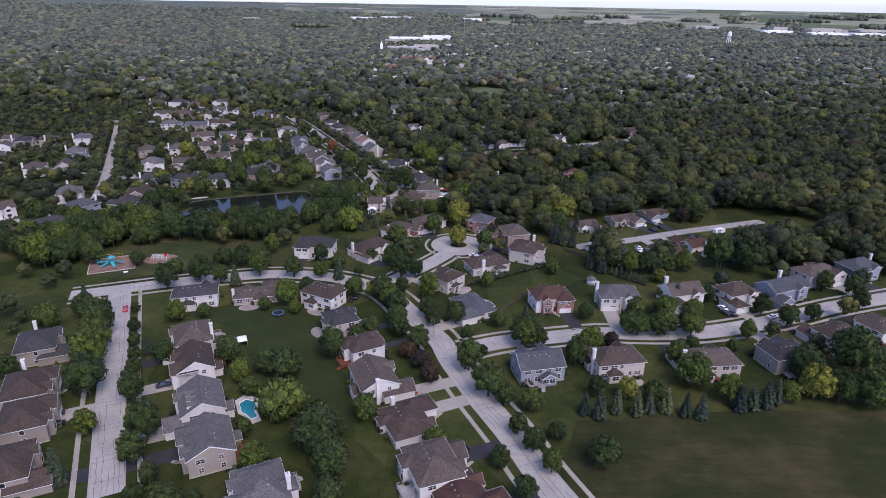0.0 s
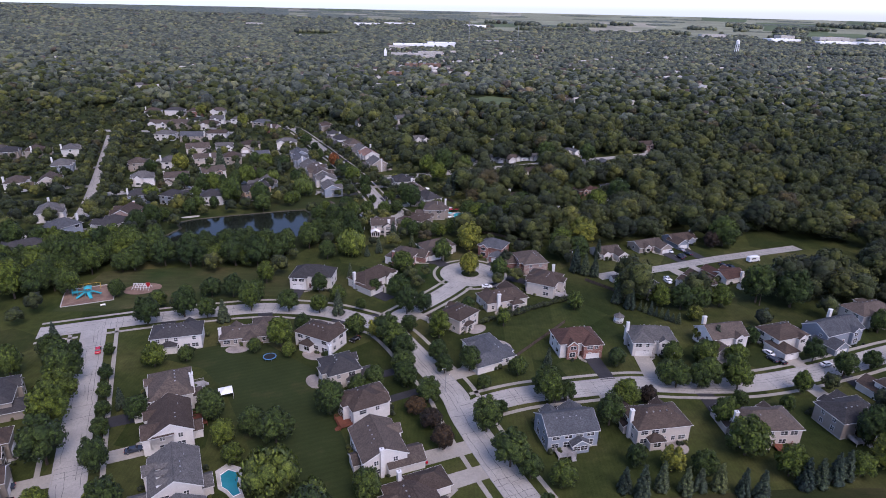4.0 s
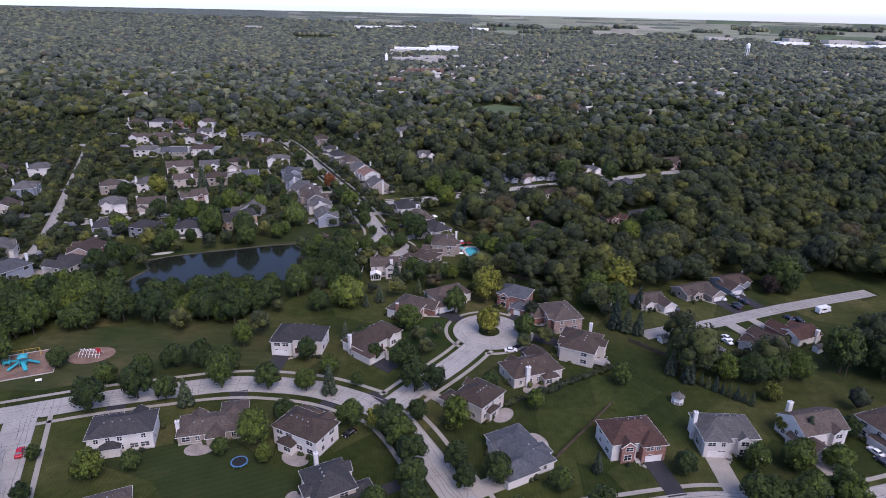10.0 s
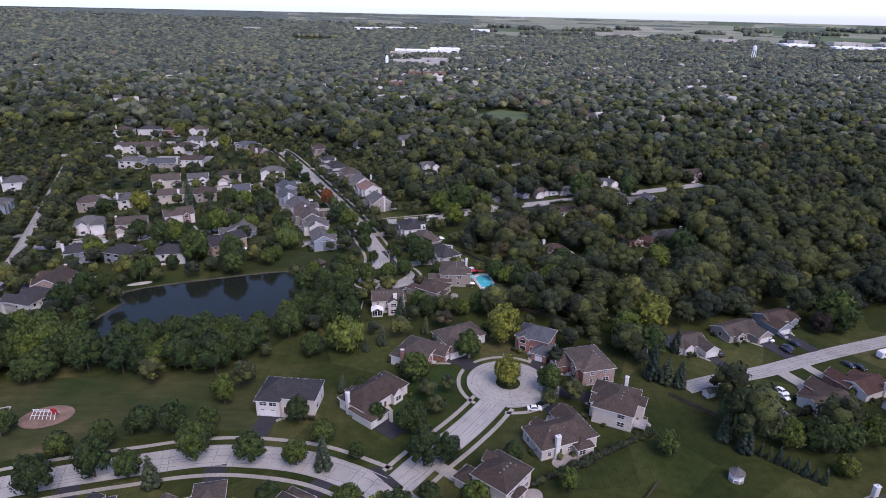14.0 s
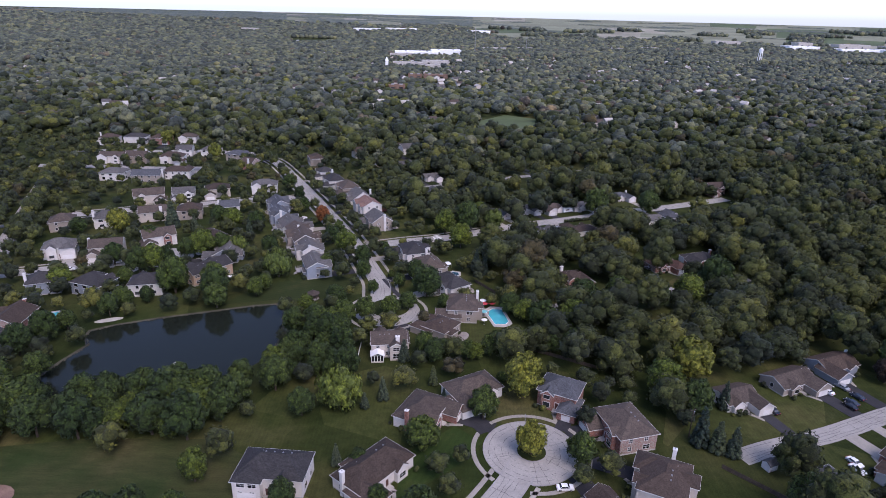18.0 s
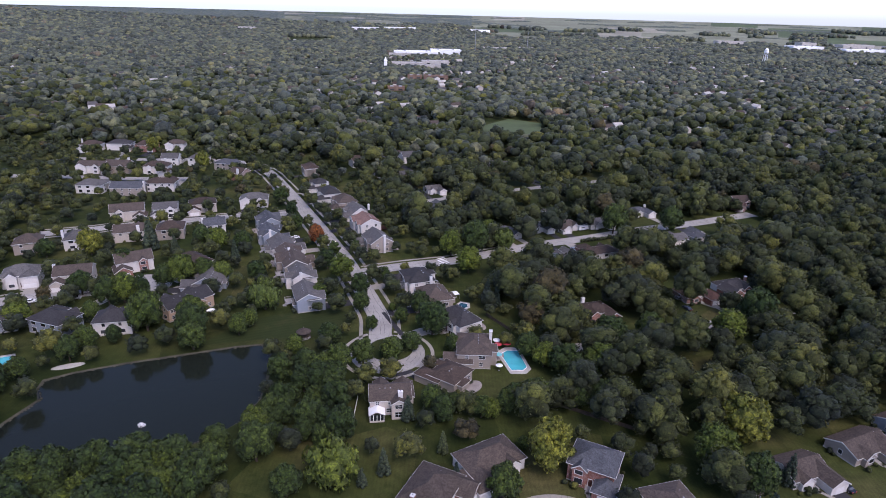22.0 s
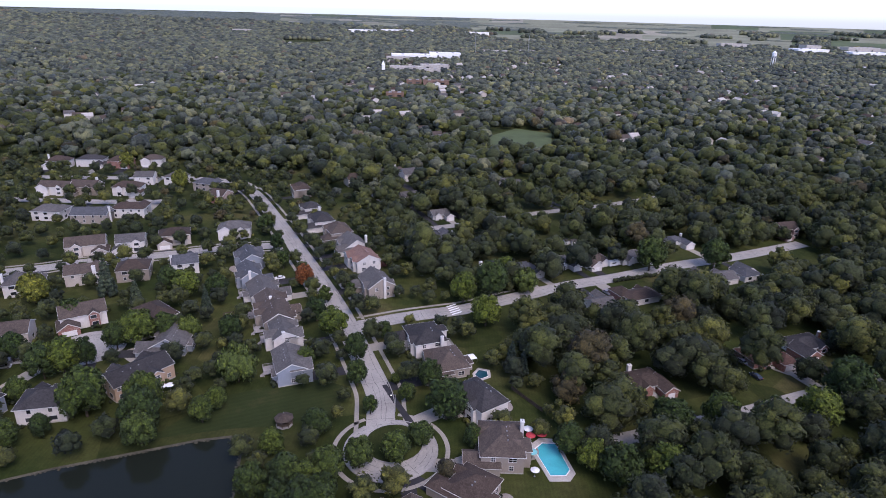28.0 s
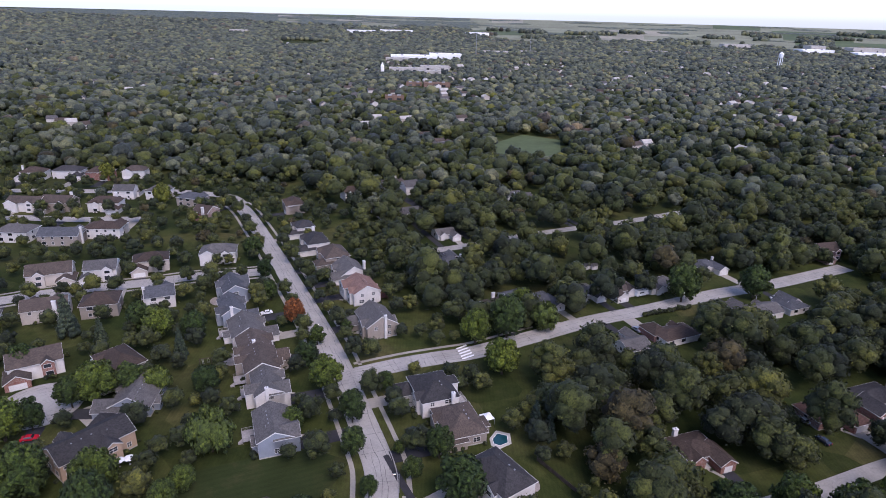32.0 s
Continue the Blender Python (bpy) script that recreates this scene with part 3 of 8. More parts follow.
def build_roads():
    for n, (name, (line, width)) in enumerate(ROADS.items()):
        side, half = sideways(line), width / 2
        g = Geo()
        z = 0.030 + 0.004 * n
        a, b = line + side * half, line - side * half
        v = [(*p, z) for p in a] + [(*p, z) for p in b]
        m = len(a)
        g.add(v, [(k + m, k + 1 + m, k + 1, k) for k in range(m - 1)])
        ob = setting(f"road_{n + 1}", g, LANE if width < 7 else ROAD, "pale concrete street with dark tar-sealed cracks", "road")
        # kerbs and walkways on both sides, left out where another road joins
        kerb, skips = Geo(), name
        for sgn in (1, -1):
            if width >= 7:
                e0, e1 = line + side * sgn * half, line + side * sgn * (half + 0.28)
                for k in range(m - 1):
                    mx, my = (e1[k] + e1[k + 1]) / 2
                    if road_gap(mx, my, skips) < 0.3:
                        continue
                    for zz, p, q in ((0, e0, e1),):
                        c = [p[k], p[k + 1], q[k + 1], q[k]]
                        kerb.prism([tuple(t) for t in (c if sgn < 0 else c[::-1])], 0.0, 0.15)
        if width >= 6:
            build_tar(n, line, side, half, z + 0.004)
        if kerb.v:
            setting(f"kerb_{n + 1}", kerb, KERB, "low pale concrete kerb along the street", "kerb")
    for n, (name, bx, by, r) in enumerate(BULBS):
        g = Geo().prism(oval(bx, by, r, r, 40), 0.0, 0.105 + 0.004 * n)
        setting(f"turning_circle_{n + 1}", g, ROAD, "round pale concrete turning circle with cracks", "road")
        circle_tar(n, bx, by, r, 0.109 + 0.004 * n)
        if n < 2:
            ring = Geo()
            for j in range(70):
                t0, t1 = 6.2832 * j / 70, 6.2832 * (j + 0.97) / 70
                tm = (t0 + t1) / 2
                if road_gap(bx + (r + 3.0) * math.cos(tm), by + (r + 3.0) * math.sin(tm), "") < 1.2:
                    continue
                ring.prism([(bx + q * math.cos(t), by + q * math.sin(t)) for q, t in ((r + 2.4, t0), (r + 3.7, t0), (r + 3.7, t1), (r + 2.4, t1))], 0.0, 0.085)
            setting(f"circle_pavement_{n + 1}", ring, WALKWAY, "curved concrete footway round the turning circle", "pavement")
        k = Geo()
        for j in range(64):
            t0, t1 = 6.2832 * j / 64, 6.2832 * (j + 1) / 64
            if road_gap(bx + (r + 0.2) * math.cos((t0 + t1) / 2), by + (r + 0.2) * math.sin((t0 + t1) / 2), name) < 0.3:
                continue
            if float(np.min(np.hypot(ROADS[name][0][:, 0] - bx - r * math.cos(t0), ROADS[name][0][:, 1] - by - r * math.sin(t0)))) < ROADS[name][1] / 2:
                continue
            k.prism([(bx + q * math.cos(t), by + q * math.sin(t)) for q, t in ((r, t0), (r + 0.3, t0), (r + 0.3, t1), (r, t1))], 0.0, 0.22)
        setting(f"circle_kerb_{n + 1}", k, KERB, "low kerb round the turning circle", "kerb")


def build_walkway(n, name, sgn, gap, wide=1.35, first=0.0, last=1.0, singly=False):
    """A footway of square slabs beside a road, slab by slab."""
    line, width = ROADS[name]
    line = polyline([tuple(p) for p in line[::6]] + [tuple(line[-1])], 1.55)
    line = line[int(first * len(line)) : int(last * len(line)) + 1]
    side = sideways(line)
    a, b = line + side * sgn * (width / 2 + gap), line + side * sgn * (width / 2 + gap + wide)
    ob = thing(f"pavement_{n}", pose(0, 0, 0), "footway of pale square concrete slabs", "pavement", kind="structure")
    rest = Geo()
    for k in range(len(line) - 1):
        mx, my = (a[k] + b[k + 1]) / 2
        if road_gap(mx, my, name) < 0.6:
            continue
        c = [a[k] * 0.985 + a[k + 1] * 0.015, a[k + 1] * 0.985 + a[k] * 0.015, b[k + 1] * 0.985 + b[k] * 0.015, b[k] * 0.985 + b[k + 1] * 0.015]
        c = [tuple(p) for p in (c if sgn < 0 else c[::-1])]
        g = Geo() if singly else rest
        g.prism(c, 0.0, 0.085)
        if singly:
            part("slab", g, WALKWAY, ob)
    if rest.v:
        tagged(part("slabs", rest, WALKWAY, ob), kind="stuff")


def patch(name, outline, z, mat, label, category="ground"):
    return setting(name, Geo().prism(outline if sum((a[0] * b[1] - b[0] * a[1]) for a, b in zip(outline, outline[1:] + outline[:1])) > 0 else outline[::-1], -0.02, z), mat, label, category)


# ---- houses ----
def hip_roof(x0, x1, y0, y1, eave, pitch, over=0.45):
    """Hipped roof over a rectangle, with a solid eave."""
    x0, x1, y0, y1 = x0 - over, x1 + over, y0 - over, y1 + over
    w, d = x1 - x0, y1 - y0
    run = min(w, d) / 2
    top = eave + run * pitch
    cx, cy = (x0 + x1) / 2, (y0 + y1) / 2
    if w >= d:
        r0, r1 = (x0 + run, cy, top), (x1 - run, cy, top)
        faces = [(4, 5, 9, 8), (6, 7, 8, 9), (5, 6, 9), (7, 4, 8)]
    else:
        r0, r1 = (cx, y0 + run, top), (cx, y1 - run, top)
        faces = [(4, 5, 8), (5, 6, 9, 8), (6, 7, 9), (7, 4, 8, 9)]
    v = [(x, y, z) for z in (eave - 0.05, eave + 0.12) for x, y in ((x0, y0), (x1, y0), (x1, y1), (x0, y1))] + [r0, r1]
    return Geo().add(v, faces + [(3, 2, 1, 0), (0, 1, 5, 4), (1, 2, 6, 5), (2, 3, 7, 6), (3, 0, 4, 7)]), top


def gable_roof(x0, x1, y0, y1, eave, pitch, along, over=0.45):
    """Two sloping slabs that meet in a ridge along x or y."""
    if along == "y":
        g, top = gable_roof(y0, y1, x0, x1, eave, pitch, "x", over)
        g.v = [(y, x, z) for x, y, z in g.v]
        g.f = [f[::-1] for f in g.f]
        return g, top
    half = (y1 - y0) / 2
    top = eave + half * pitch
    cy, drop, th = (y0 + y1) / 2, over * pitch, 0.2
    a, b = x0 - over * 0.7, x1 + over * 0.7
    prof = [(y0 - over, eave - drop), (cy, top), (y1 + over, eave - drop), (y1 + over, eave - drop + th), (cy, top + th), (y0 - over, eave - drop + th)]
    v = [(x, y, z) for x in (a, b) for y, z in prof]
    f = [(0, 1, 7, 6), (1, 2, 8, 7), (2, 3, 9, 8), (3, 4, 10, 9), (4, 5, 11, 10), (5, 0, 6, 11), (5, 4, 1, 0), (4, 3, 2, 1), (6, 7, 10, 11), (7, 8, 9, 10)]
    return Geo().add(v, [q[::-1] for q in f]), top


def rakes(x0, x1, y0, y1, eave, pitch, along, over=0.45):
    """White boards under the sloping edges of a gable, front and back."""
    g = Geo()
    if along == "y":
        g = rakes(y0, y1, x0, x1, eave, pitch, "x", over)
        g.v = [(y, x, z) for x, y, z in g.v]
        g.f = [f[::-1] for f in g.f]
        return g
    half = (y1 - y0) / 2
    top, cy, drop = eave + half * pitch, (y0 + y1) / 2, over * pitch
    for x in (x0 - over * 0.7 - 0.05, x1 + over * 0.7):
        for s in (-1, 1):
            ya = cy + s * (half + over)
            v = [(q, yy, zz) for q in (x, x + 0.05) for yy, zz in ((ya, eave - drop - 0.10), (cy, top - 0.10), (cy, top + 0.19), (ya, eave - drop + 0.19))]
            g.add(v, [(0, 1, 2, 3), (7, 6, 5, 4), (0, 4, 5, 1), (1, 5, 6, 2), (2, 6, 7, 3), (3, 7, 4, 0)])
    for s in (-1, 1):
        y = cy + s * (half + over)
        g.box(x0 - over * 0.7, x1 + over * 0.7, min(y, y + s * 0.05), max(y, y + s * 0.05), eave - drop - 0.02, eave - drop + 0.14)
    return g


def gutters(x0, x1, y0, y1, eave, over=0.45):
    x0, x1, y0, y1 = x0 - over, x1 + over, y0 - over, y1 + over
    g = Geo()
    for a, b, c, d in ((x0 - 0.06, x1 + 0.06, y0 - 0.06, y0), (x0 - 0.06, x1 + 0.06, y1, y1 + 0.06), (x0 - 0.06, x0, y0, y1), (x1, x1 + 0.06, y0, y1)):
        g.box(a, b, c, d, eave - 0.04, eave + 0.11)
    return g


def block_walls(x0, x1, y0, y1, z0, eave, roof, pitch):
    g = Geo()
    g.box(x0, x1, y0, y1, z0, eave)
    if roof == "x":
        t = eave + (y1 - y0) / 2 * pitch - 0.05
        cy = (y0 + y1) / 2
        v = [(x, y, z) for x in (x0, x1) for y, z in ((y0, eave), (y1, eave), (cy, t))]
        g.add(v, [(0, 2, 1), (3, 4, 5)])
    if roof == "y":
        t = eave + (x1 - x0) / 2 * pitch - 0.05
        cx = (x0 + x1) / 2
        v = [(x, y, z) for y in (y0, y1) for x, z in ((x0, eave), (x1, eave), (cx, t))]
        g.add(v, [(0, 1, 2), (3, 5, 4)])
    return g


SHARED = {}
DRIVES = []


def frame_mesh(w, h, glazed):
    """A window frame as one connected ring; glazed: with its panes in the same surface."""
    key = ("frame", w, h, glazed)
    if key not in SHARED:
        t, o, i = 0.10, 0.06, 0.015
        g = Geo()
        out = [(-w / 2, -h / 2), (w / 2, -h / 2), (w / 2, h / 2), (-w / 2, h / 2)]
        inn = [(-w / 2 + t, -h / 2 + t), (w / 2 - t, -h / 2 + t), (w / 2 - t, h / 2 - t), (-w / 2 + t, h / 2 - t)]
        v = [(a, -0.06, b) for a, b in out] + [(a, o, b) for a, b in out] + [(a, o, b) for a, b in inn] + [(a, i, b) for a, b in inn]
        f = []
        for k in range(4):
            j = (k + 1) % 4
            f += [(j, k, 4 + k, 4 + j), (4 + j, 4 + k, 8 + k, 8 + j), (8 + j, 8 + k, 12 + k, 12 + j)]
        g.add(v, f)
        if glazed:
            g.f.append((15, 14, 13, 12))
            g.m.append(1)
        SHARED[key] = g.mesh("window", [TRIM, GLASS])
    return SHARED[key]


def pane_mesh(w, h):
    """Glass divided by a crossbar, in one connected piece."""
    key = ("pane", w, h)
    if key not in SHARED:
        t, bar = 0.1, 0.045
        xs = [-w / 2 + t, w / 2 - t] if w < 1.3 else [-w / 2 + t, -bar, bar, w / 2 - t]
        zs = [-h / 2 + t, -bar, bar, h / 2 - t]
        n = len(xs)
        g = Geo()
        g.add([(x, 0.02, z) for z in zs for x in xs], [])
        for r in range(3):
            for c in range(n - 1):
                g.f.append((r * n + c + 1, r * n + c, (r + 1) * n + c, (r + 1) * n + c + 1))
                g.m.append(1 if r == 1 or (n == 4 and c == 1) else 0)
        SHARED[key] = g.mesh("pane", [GLASS, TRIM])
    return SHARED[key]


def add_window(ob, x, y, z, turn, w=1.1, h=1.5, near=True):
    """A framed window on a wall; its outer face looks along local +y turned by turn."""
    win = part("window", frame_mesh(w, h, not near), None, ob, at=pose(x, y, z, 0, 0, turn))
    if near:
        part("pane", pane_mesh(w, h), None, win)


def wall_windows(ob, x0, x1, y, eave, storeys, turn, rng, axis="x", big=False, gap=3.0, near=True):
    """Rows of windows along one wall."""
    n = max(1, int((x1 - x0) / gap))
    for s in range(int(storeys + 0.1) if storeys >= 1 else 1):
        for k in range(n):
            if rng.random() < 0.16:
                continue
            c = x0 + (k + 0.5) * (x1 - x0) / n + rng.uniform(-0.25, 0.25)
            w = 2.3 if (big or rng.random() < 0.3) else 1.3
            h = 1.5 if s else (2.0 if big and rng.random() < 0.5 else 1.6)
            z = 1.75 + 2.75 * s
            if z + h / 2 > eave - 0.15:
                continue
            if axis == "x":
                add_window(ob, c, y, z, turn, w, h, near)
            else:
                add_window(ob, y, c, z, turn, w, h, near)


def garage_door_mesh(w):
    key = ("garage", w)
    if key not in SHARED:
        g = Geo()
        for k in range(4):
            g.box(-w / 2, w / 2, 0.0, 0.05, 0.02 + k * 0.53, 0.52 + k * 0.53)
            for j in range(max(2, int(w / 0.7))):
                n = max(2, int(w / 0.7))
                a = -w / 2 + (j + 0.14) * w / n
                g.box(a, a + 0.72 * w / n, 0.05, 0.065, 0.10 + k * 0.53, 0.44 + k * 0.53)
        SHARED[key] = g.mesh("garage_door", PANEL)
    return SHARED[key]


FOOT = []
SHRUBS = []


def add_chimney(ob, x, y, z0, top, mat, wide=1.5):
    ch = part("chimney", Geo().box(x - wide / 2, x + wide / 2, y - 0.5, y + 0.5, z0, top), mat, ob, "tall boxed chimney")
    part("chimney_cap", Geo().box(x - wide / 2 - 0.1, x + wide / 2 + 0.1, y - 0.6, y + 0.6, top, top + 0.14), TRIM, ch)
    part("flue", Geo().tube(x, y, top + 0.14, top + 0.5, 0.16, 0.14), METAL, ch)


def add_deck(ob, x, y, w, d, z, mat, label):
    dk = part("deck", Geo().box(x - w / 2, x + w / 2, y - d, y, z - 0.15, z), mat, ob, label)
    g = Geo()
    for px, py in ((x - w / 2 + 0.1, y - d + 0.1), (x + w / 2 - 0.1, y - d + 0.1), (x - w / 2 + 0.1, y - 0.3), (x + w / 2 - 0.1, y - 0.3), (x, y - d + 0.1)):
        part("post", Geo().box(px - 0.07, px + 0.07, py - 0.07, py + 0.07, 0, z + 1.0), mat, dk)
    for a, b in (((x - w / 2 + 0.1, y - d + 0.1), (x + w / 2 - 0.1, y - d + 0.1)), ((x - w / 2 + 0.1, y - d + 0.1), (x - w / 2 + 0.1, y - 0.2)), ((x + w / 2 - 0.1, y - d + 0.1), (x + w / 2 - 0.1, y - 0.2))):
        g.box(min(a[0], b[0]) - 0.04, max(a[0], b[0]) + 0.04, min(a[1], b[1]) - 0.04, max(a[1], b[1]) + 0.04, z + 0.95, z + 1.03)
        n = int(max(abs(a[0] - b[0]), abs(a[1] - b[1])) / 0.3)
        for k in range(n):
            q = (k + 0.5) / n
            px, py = a[0] + (b[0] - a[0]) * q, a[1] + (b[1] - a[1]) * q
            g.box(px - 0.025, px + 0.025, py - 0.025, py + 0.025, z, z + 0.95)
    part("railing", g, mat, dk)
    st = Geo()
    for k in range(4):
        st.box(x + w / 2 - 1.6, x + w / 2 - 0.4, y - d - 0.3 * (k + 1), y - d - 0.3 * k, 0, max(0.08, z * (1 - (k + 1) / 5)))
    part("steps", st, mat, dk)


def house(x, y, rot, w, d, storeys, roof, tone, skin, reach, seed, wing=1, back="patio", drive="asphalt", chimney=True, near=True, group="houses", note=""):
    """A house whose front (local +y) looks to its street, reach metres away; wing: the side of the garage."""
    rng = random.Random(seed)
    words = f"{int(storeys + 0.5) if storeys != 1.5 else 'one-and-a-half'}-storey {WALL_WORDS[skin]} house with {ROOF_WORDS[tone]} shingle roof" + (" " + note if note else "")
    words = words.replace("1-storey", "one-storey").replace("2-storey", "two-storey")
    ob = thing("house", pose(x, y, 0, 0, 0, rot), words, "house", group)
    FOOT.append((x, y, max(w, d) / 2 + 2.0))
    wall, tile = WALLS[skin], ROOFS[tone]
    side_wall = WALLS["white"] if skin in ("brick", "brickw") and rng.random() < 0.35 else wall
    eave = {1: 2.9, 1.5: 3.7, 2: 5.55}[storeys]
    pitch = rng.choice((0.5, 0.56, 0.62)) if storeys > 1 else 0.42
    x0, x1, y0, y1 = -w / 2, w / 2, -d / 2, d / 2
    kind = "hip" if roof == "hip" else "x"
    body = part("wall", block_walls(x0, x1, y0, y1, -0.1, eave, kind, pitch), side_wall, ob)
    if near or y < 430:
        part("foundation", Geo().box(x0 - 0.04, x1 + 0.04, y0 - 0.04, y1 + 0.04, -0.2, 0.35), PALE, ob)
    if kind == "hip":
        g, top = hip_roof(x0, x1, y0, y1, eave, pitch)
        part("fascia", gutters(x0, x1, y0, y1, eave), TRIM, ob, "white eave gutter")
    else:
        g, top = gable_roof(x0, x1, y0, y1, eave, pitch, "x")
        part("fascia", rakes(x0, x1, y0, y1, eave, pitch, "x"), TRIM, ob, "white rake boards")
    main = part("roof", g, tile, ob)
    cap = Geo()
    if kind == "hip" and w > d:
        cap.box(x0 + d / 2, x1 - d / 2, -0.14, 0.14, top - 0.06, top + 0.05)
    elif kind == "x":
        cap.box(x0 - 0.3, x1 + 0.3, -0.14, 0.14, top + 0.10, top + 0.24)
    if cap.v and (near or y < 430):
        part("ridge_cap", cap, tile, main)
    # garage wing with its own gable to the front
    gw, gd = min(7.2, w * 0.46), 6.2
    low = storeys < 2 or rng.random() < 0.6
    ge = 2.85 if low else eave - 0.12
    gx = wing * (w / 2 - gw / 2 + (1.2 if low else 0.0))
    gy0, gy1 = -0.4 if not low else 0.5, y1 + gd * (0.75 if low else 0.3)
    ga = (gx - gw / 2, gx + gw / 2, gy0, gy1)
    gp = 0.62 if low else 0.56
    hipped = kind == "hip" and seed % 5 < 3
    front = part("garage_wall", block_walls(*ga, -0.1, ge, "hip" if hipped else "y", gp), wall, ob)
    g, gtop = hip_roof(*ga, ge, gp) if hipped else gable_roof(*ga, ge, gp, "y")
    part("garage_roof", g, tile, ob)
    part("garage_fascia", gutters(*ga, ge) if hipped else rakes(*ga, ge, gp, "y"), TRIM, ob)
    gate = part("garage_door", garage_door_mesh(4.9 if gw > 6 else 2.7), None, front, "white panelled garage door", at=pose(gx, gy1, 0.02))
    # second, smaller gable at the front, and a porch
    px = -wing * w * 0.22
    full = near or y < 660
    pw = rng.uniform(3.4, 4.4)
    pa = (px - pw / 2, px + pw / 2, -0.2, y1 + 1.3)
    pe = eave - 0.08
    if full:
        bay = part("front_wall", block_walls(*pa, -0.1, pe, "y", 0.75), wall, ob)
        g, _ = gable_roof(*pa, pe, 0.75, "y", 0.35)
        part("front_roof", g, tile, ob)
        part("front_fascia", rakes(*pa, pe, 0.75, "y", 0.35), TRIM, ob)
        wall_windows(ob, pa[0], pa[1], pa[3], pe, storeys, 0, rng, "x", True, 3.4, near=near)
    dx = wing * w * 0.02
    if near or y < 430:
        door = part("front_door", Geo().box(dx - 0.5, dx + 0.5, y1, y1 + 0.06, 0.2, 2.3), DOORS, ob, "dark panelled front door")
        part("door_frame", Geo().box(dx - 0.66, dx - 0.5, y1, y1 + 0.09, 0.2, 2.4).box(dx + 0.5, dx + 0.66, y1, y1 + 0.09, 0.2, 2.4).box(dx - 0.66, dx + 0.66, y1, y1 + 0.09, 2.4, 2.55), TRIM, door)
        part("front_step", Geo().box(dx - 1.0, dx + 1.0, y1, y1 + 1.4, -0.1, 0.2).box(dx - 1.0, dx + 1.0, y1 + 1.4, y1 + 1.75, -0.1, 0.1), PALE, ob)
    wall_windows(ob, x0 + 0.6, x1 - 0.6, y0, eave, storeys, 180, rng, "x", rng.random() < 0.4, 2.9 if near else 4.2, near=near)
    if near or y < 590:
        wall_windows(ob, y0 + 0.8, y1 - 0.8, x0, eave, storeys, 90, rng, "y", gap=4.2 if near else 5.6, near=near)
        wall_windows(ob, y0 + 0.8, y1 - 0.8, x1, eave, storeys, -90, rng, "y", gap=4.2 if near else 5.6, near=near)
    if near:
        wall_windows(ob, ga[0] + 0.8, ga[1] - 0.8, gy1, ge, storeys if not low else 0, 0, rng, "x", False, 2.6, near=near)
        # rear bay under its own roof
        bx = wing * w * rng.uniform(0.08, 0.2)
        bw, bd = rng.uniform(4.0, 5.2), rng.uniform(1.4, 2.8)
        be = 2.8 if rng.random() < 0.5 or storeys < 2 else eave - 0.1
        ba = (bx - bw / 2, bx + bw / 2, y0 - bd, 0.4)
        rear = part("rear_wall", block_walls(*ba, -0.1, be, "hip" if kind == "hip" else "y", 0.6), side_wall, ob)
        g, _ = hip_roof(*ba, be, 0.6, 0.35) if kind == "hip" else gable_roof(*ba, be, 0.6, "y", 0.35)
        part("rear_roof", g, tile, ob)
        part("rear_fascia", gutters(*ba, be, 0.35) if kind == "hip" else rakes(*ba, be, 0.6, "y", 0.35), TRIM, ob)
        wall_windows(ob, ba[0] + 0.3, ba[1] - 0.3, ba[2], be, storeys if be > 3 else 1, 180, rng, "x", True, 2.1, near=near)
        # vents and pipes on the rear slope
        for k in range(rng.choice((2, 3, 4))):
            vx = x0 + w * (0.25 + 0.13 * k)
            vy = -d * 0.13
            vz = top - abs(vy) * pitch - 0.02
            part("roof_vent", Geo().box(vx - 0.18, vx + 0.18, vy - 0.18, vy + 0.18, vz, vz + 0.28), METAL, main)
        part("vent_pipe", Geo().tube(x0 + w * 0.7, -d * 0.22, eave, eave + (d / 2 - d * 0.22) * pitch + 0.65, 0.06, 0.06), METAL, main)
    turn = Matrix.Rotation(radians(rot), 3, "Z")
    for k in range(9 if y < 430 else 4):
        edge = rng.random()
        if edge < 0.45:
            lx, ly = rng.uniform(x0, x1), y0 - rng.uniform(0.8, 1.5)
        elif edge < 0.7:
            lx, ly = rng.choice((x0 - 1.1, x1 + 1.1)), rng.uniform(y0, y1)
        else:
            lx, ly = -wing * rng.uniform(0.1, 0.5) * w, y1 + rng.uniform(1.9, 2.8)
        q = turn @ Vector((lx, ly, 0))
        SHRUBS.append((x + q.x, y + q.y, -0.1, rng.uniform(1.0, 2.3), rng.choice((0, 1, 2, 2, 3))))
    if chimney:
        side = rng.choice((-1, 1))
        if rng.random() < 0.6:
            add_chimney(ob, side * (w / 2 + 0.3), -d * 0.1, 0, top + 0.35, CHIM if skin not in ("brick",) else WALLS["brick"], 1.0)
        else:
            add_chimney(ob, side * w * 0.24, y0 - 0.25, 0, top + 0.4, CHIM, 1.4)
    if back == "patio":
        part("patio", Geo().prism(oval(-wing * w * 0.15, y0 - 2.6, 4.2, 2.8, 16), -0.05, 0.12), PATIO, ob, "rounded stone patio")
    elif back == "deck":
        add_deck(ob, -wing * w * 0.2, y0, 5.6, 4.0, 0.9, DECK, "red-stained wooden deck with railing")
    elif back == "greydeck":
        add_deck(ob, -wing * w * 0.2, y0, 5.2, 3.8, 1.0, GREYDECK, "grey weathered wooden deck with railing")
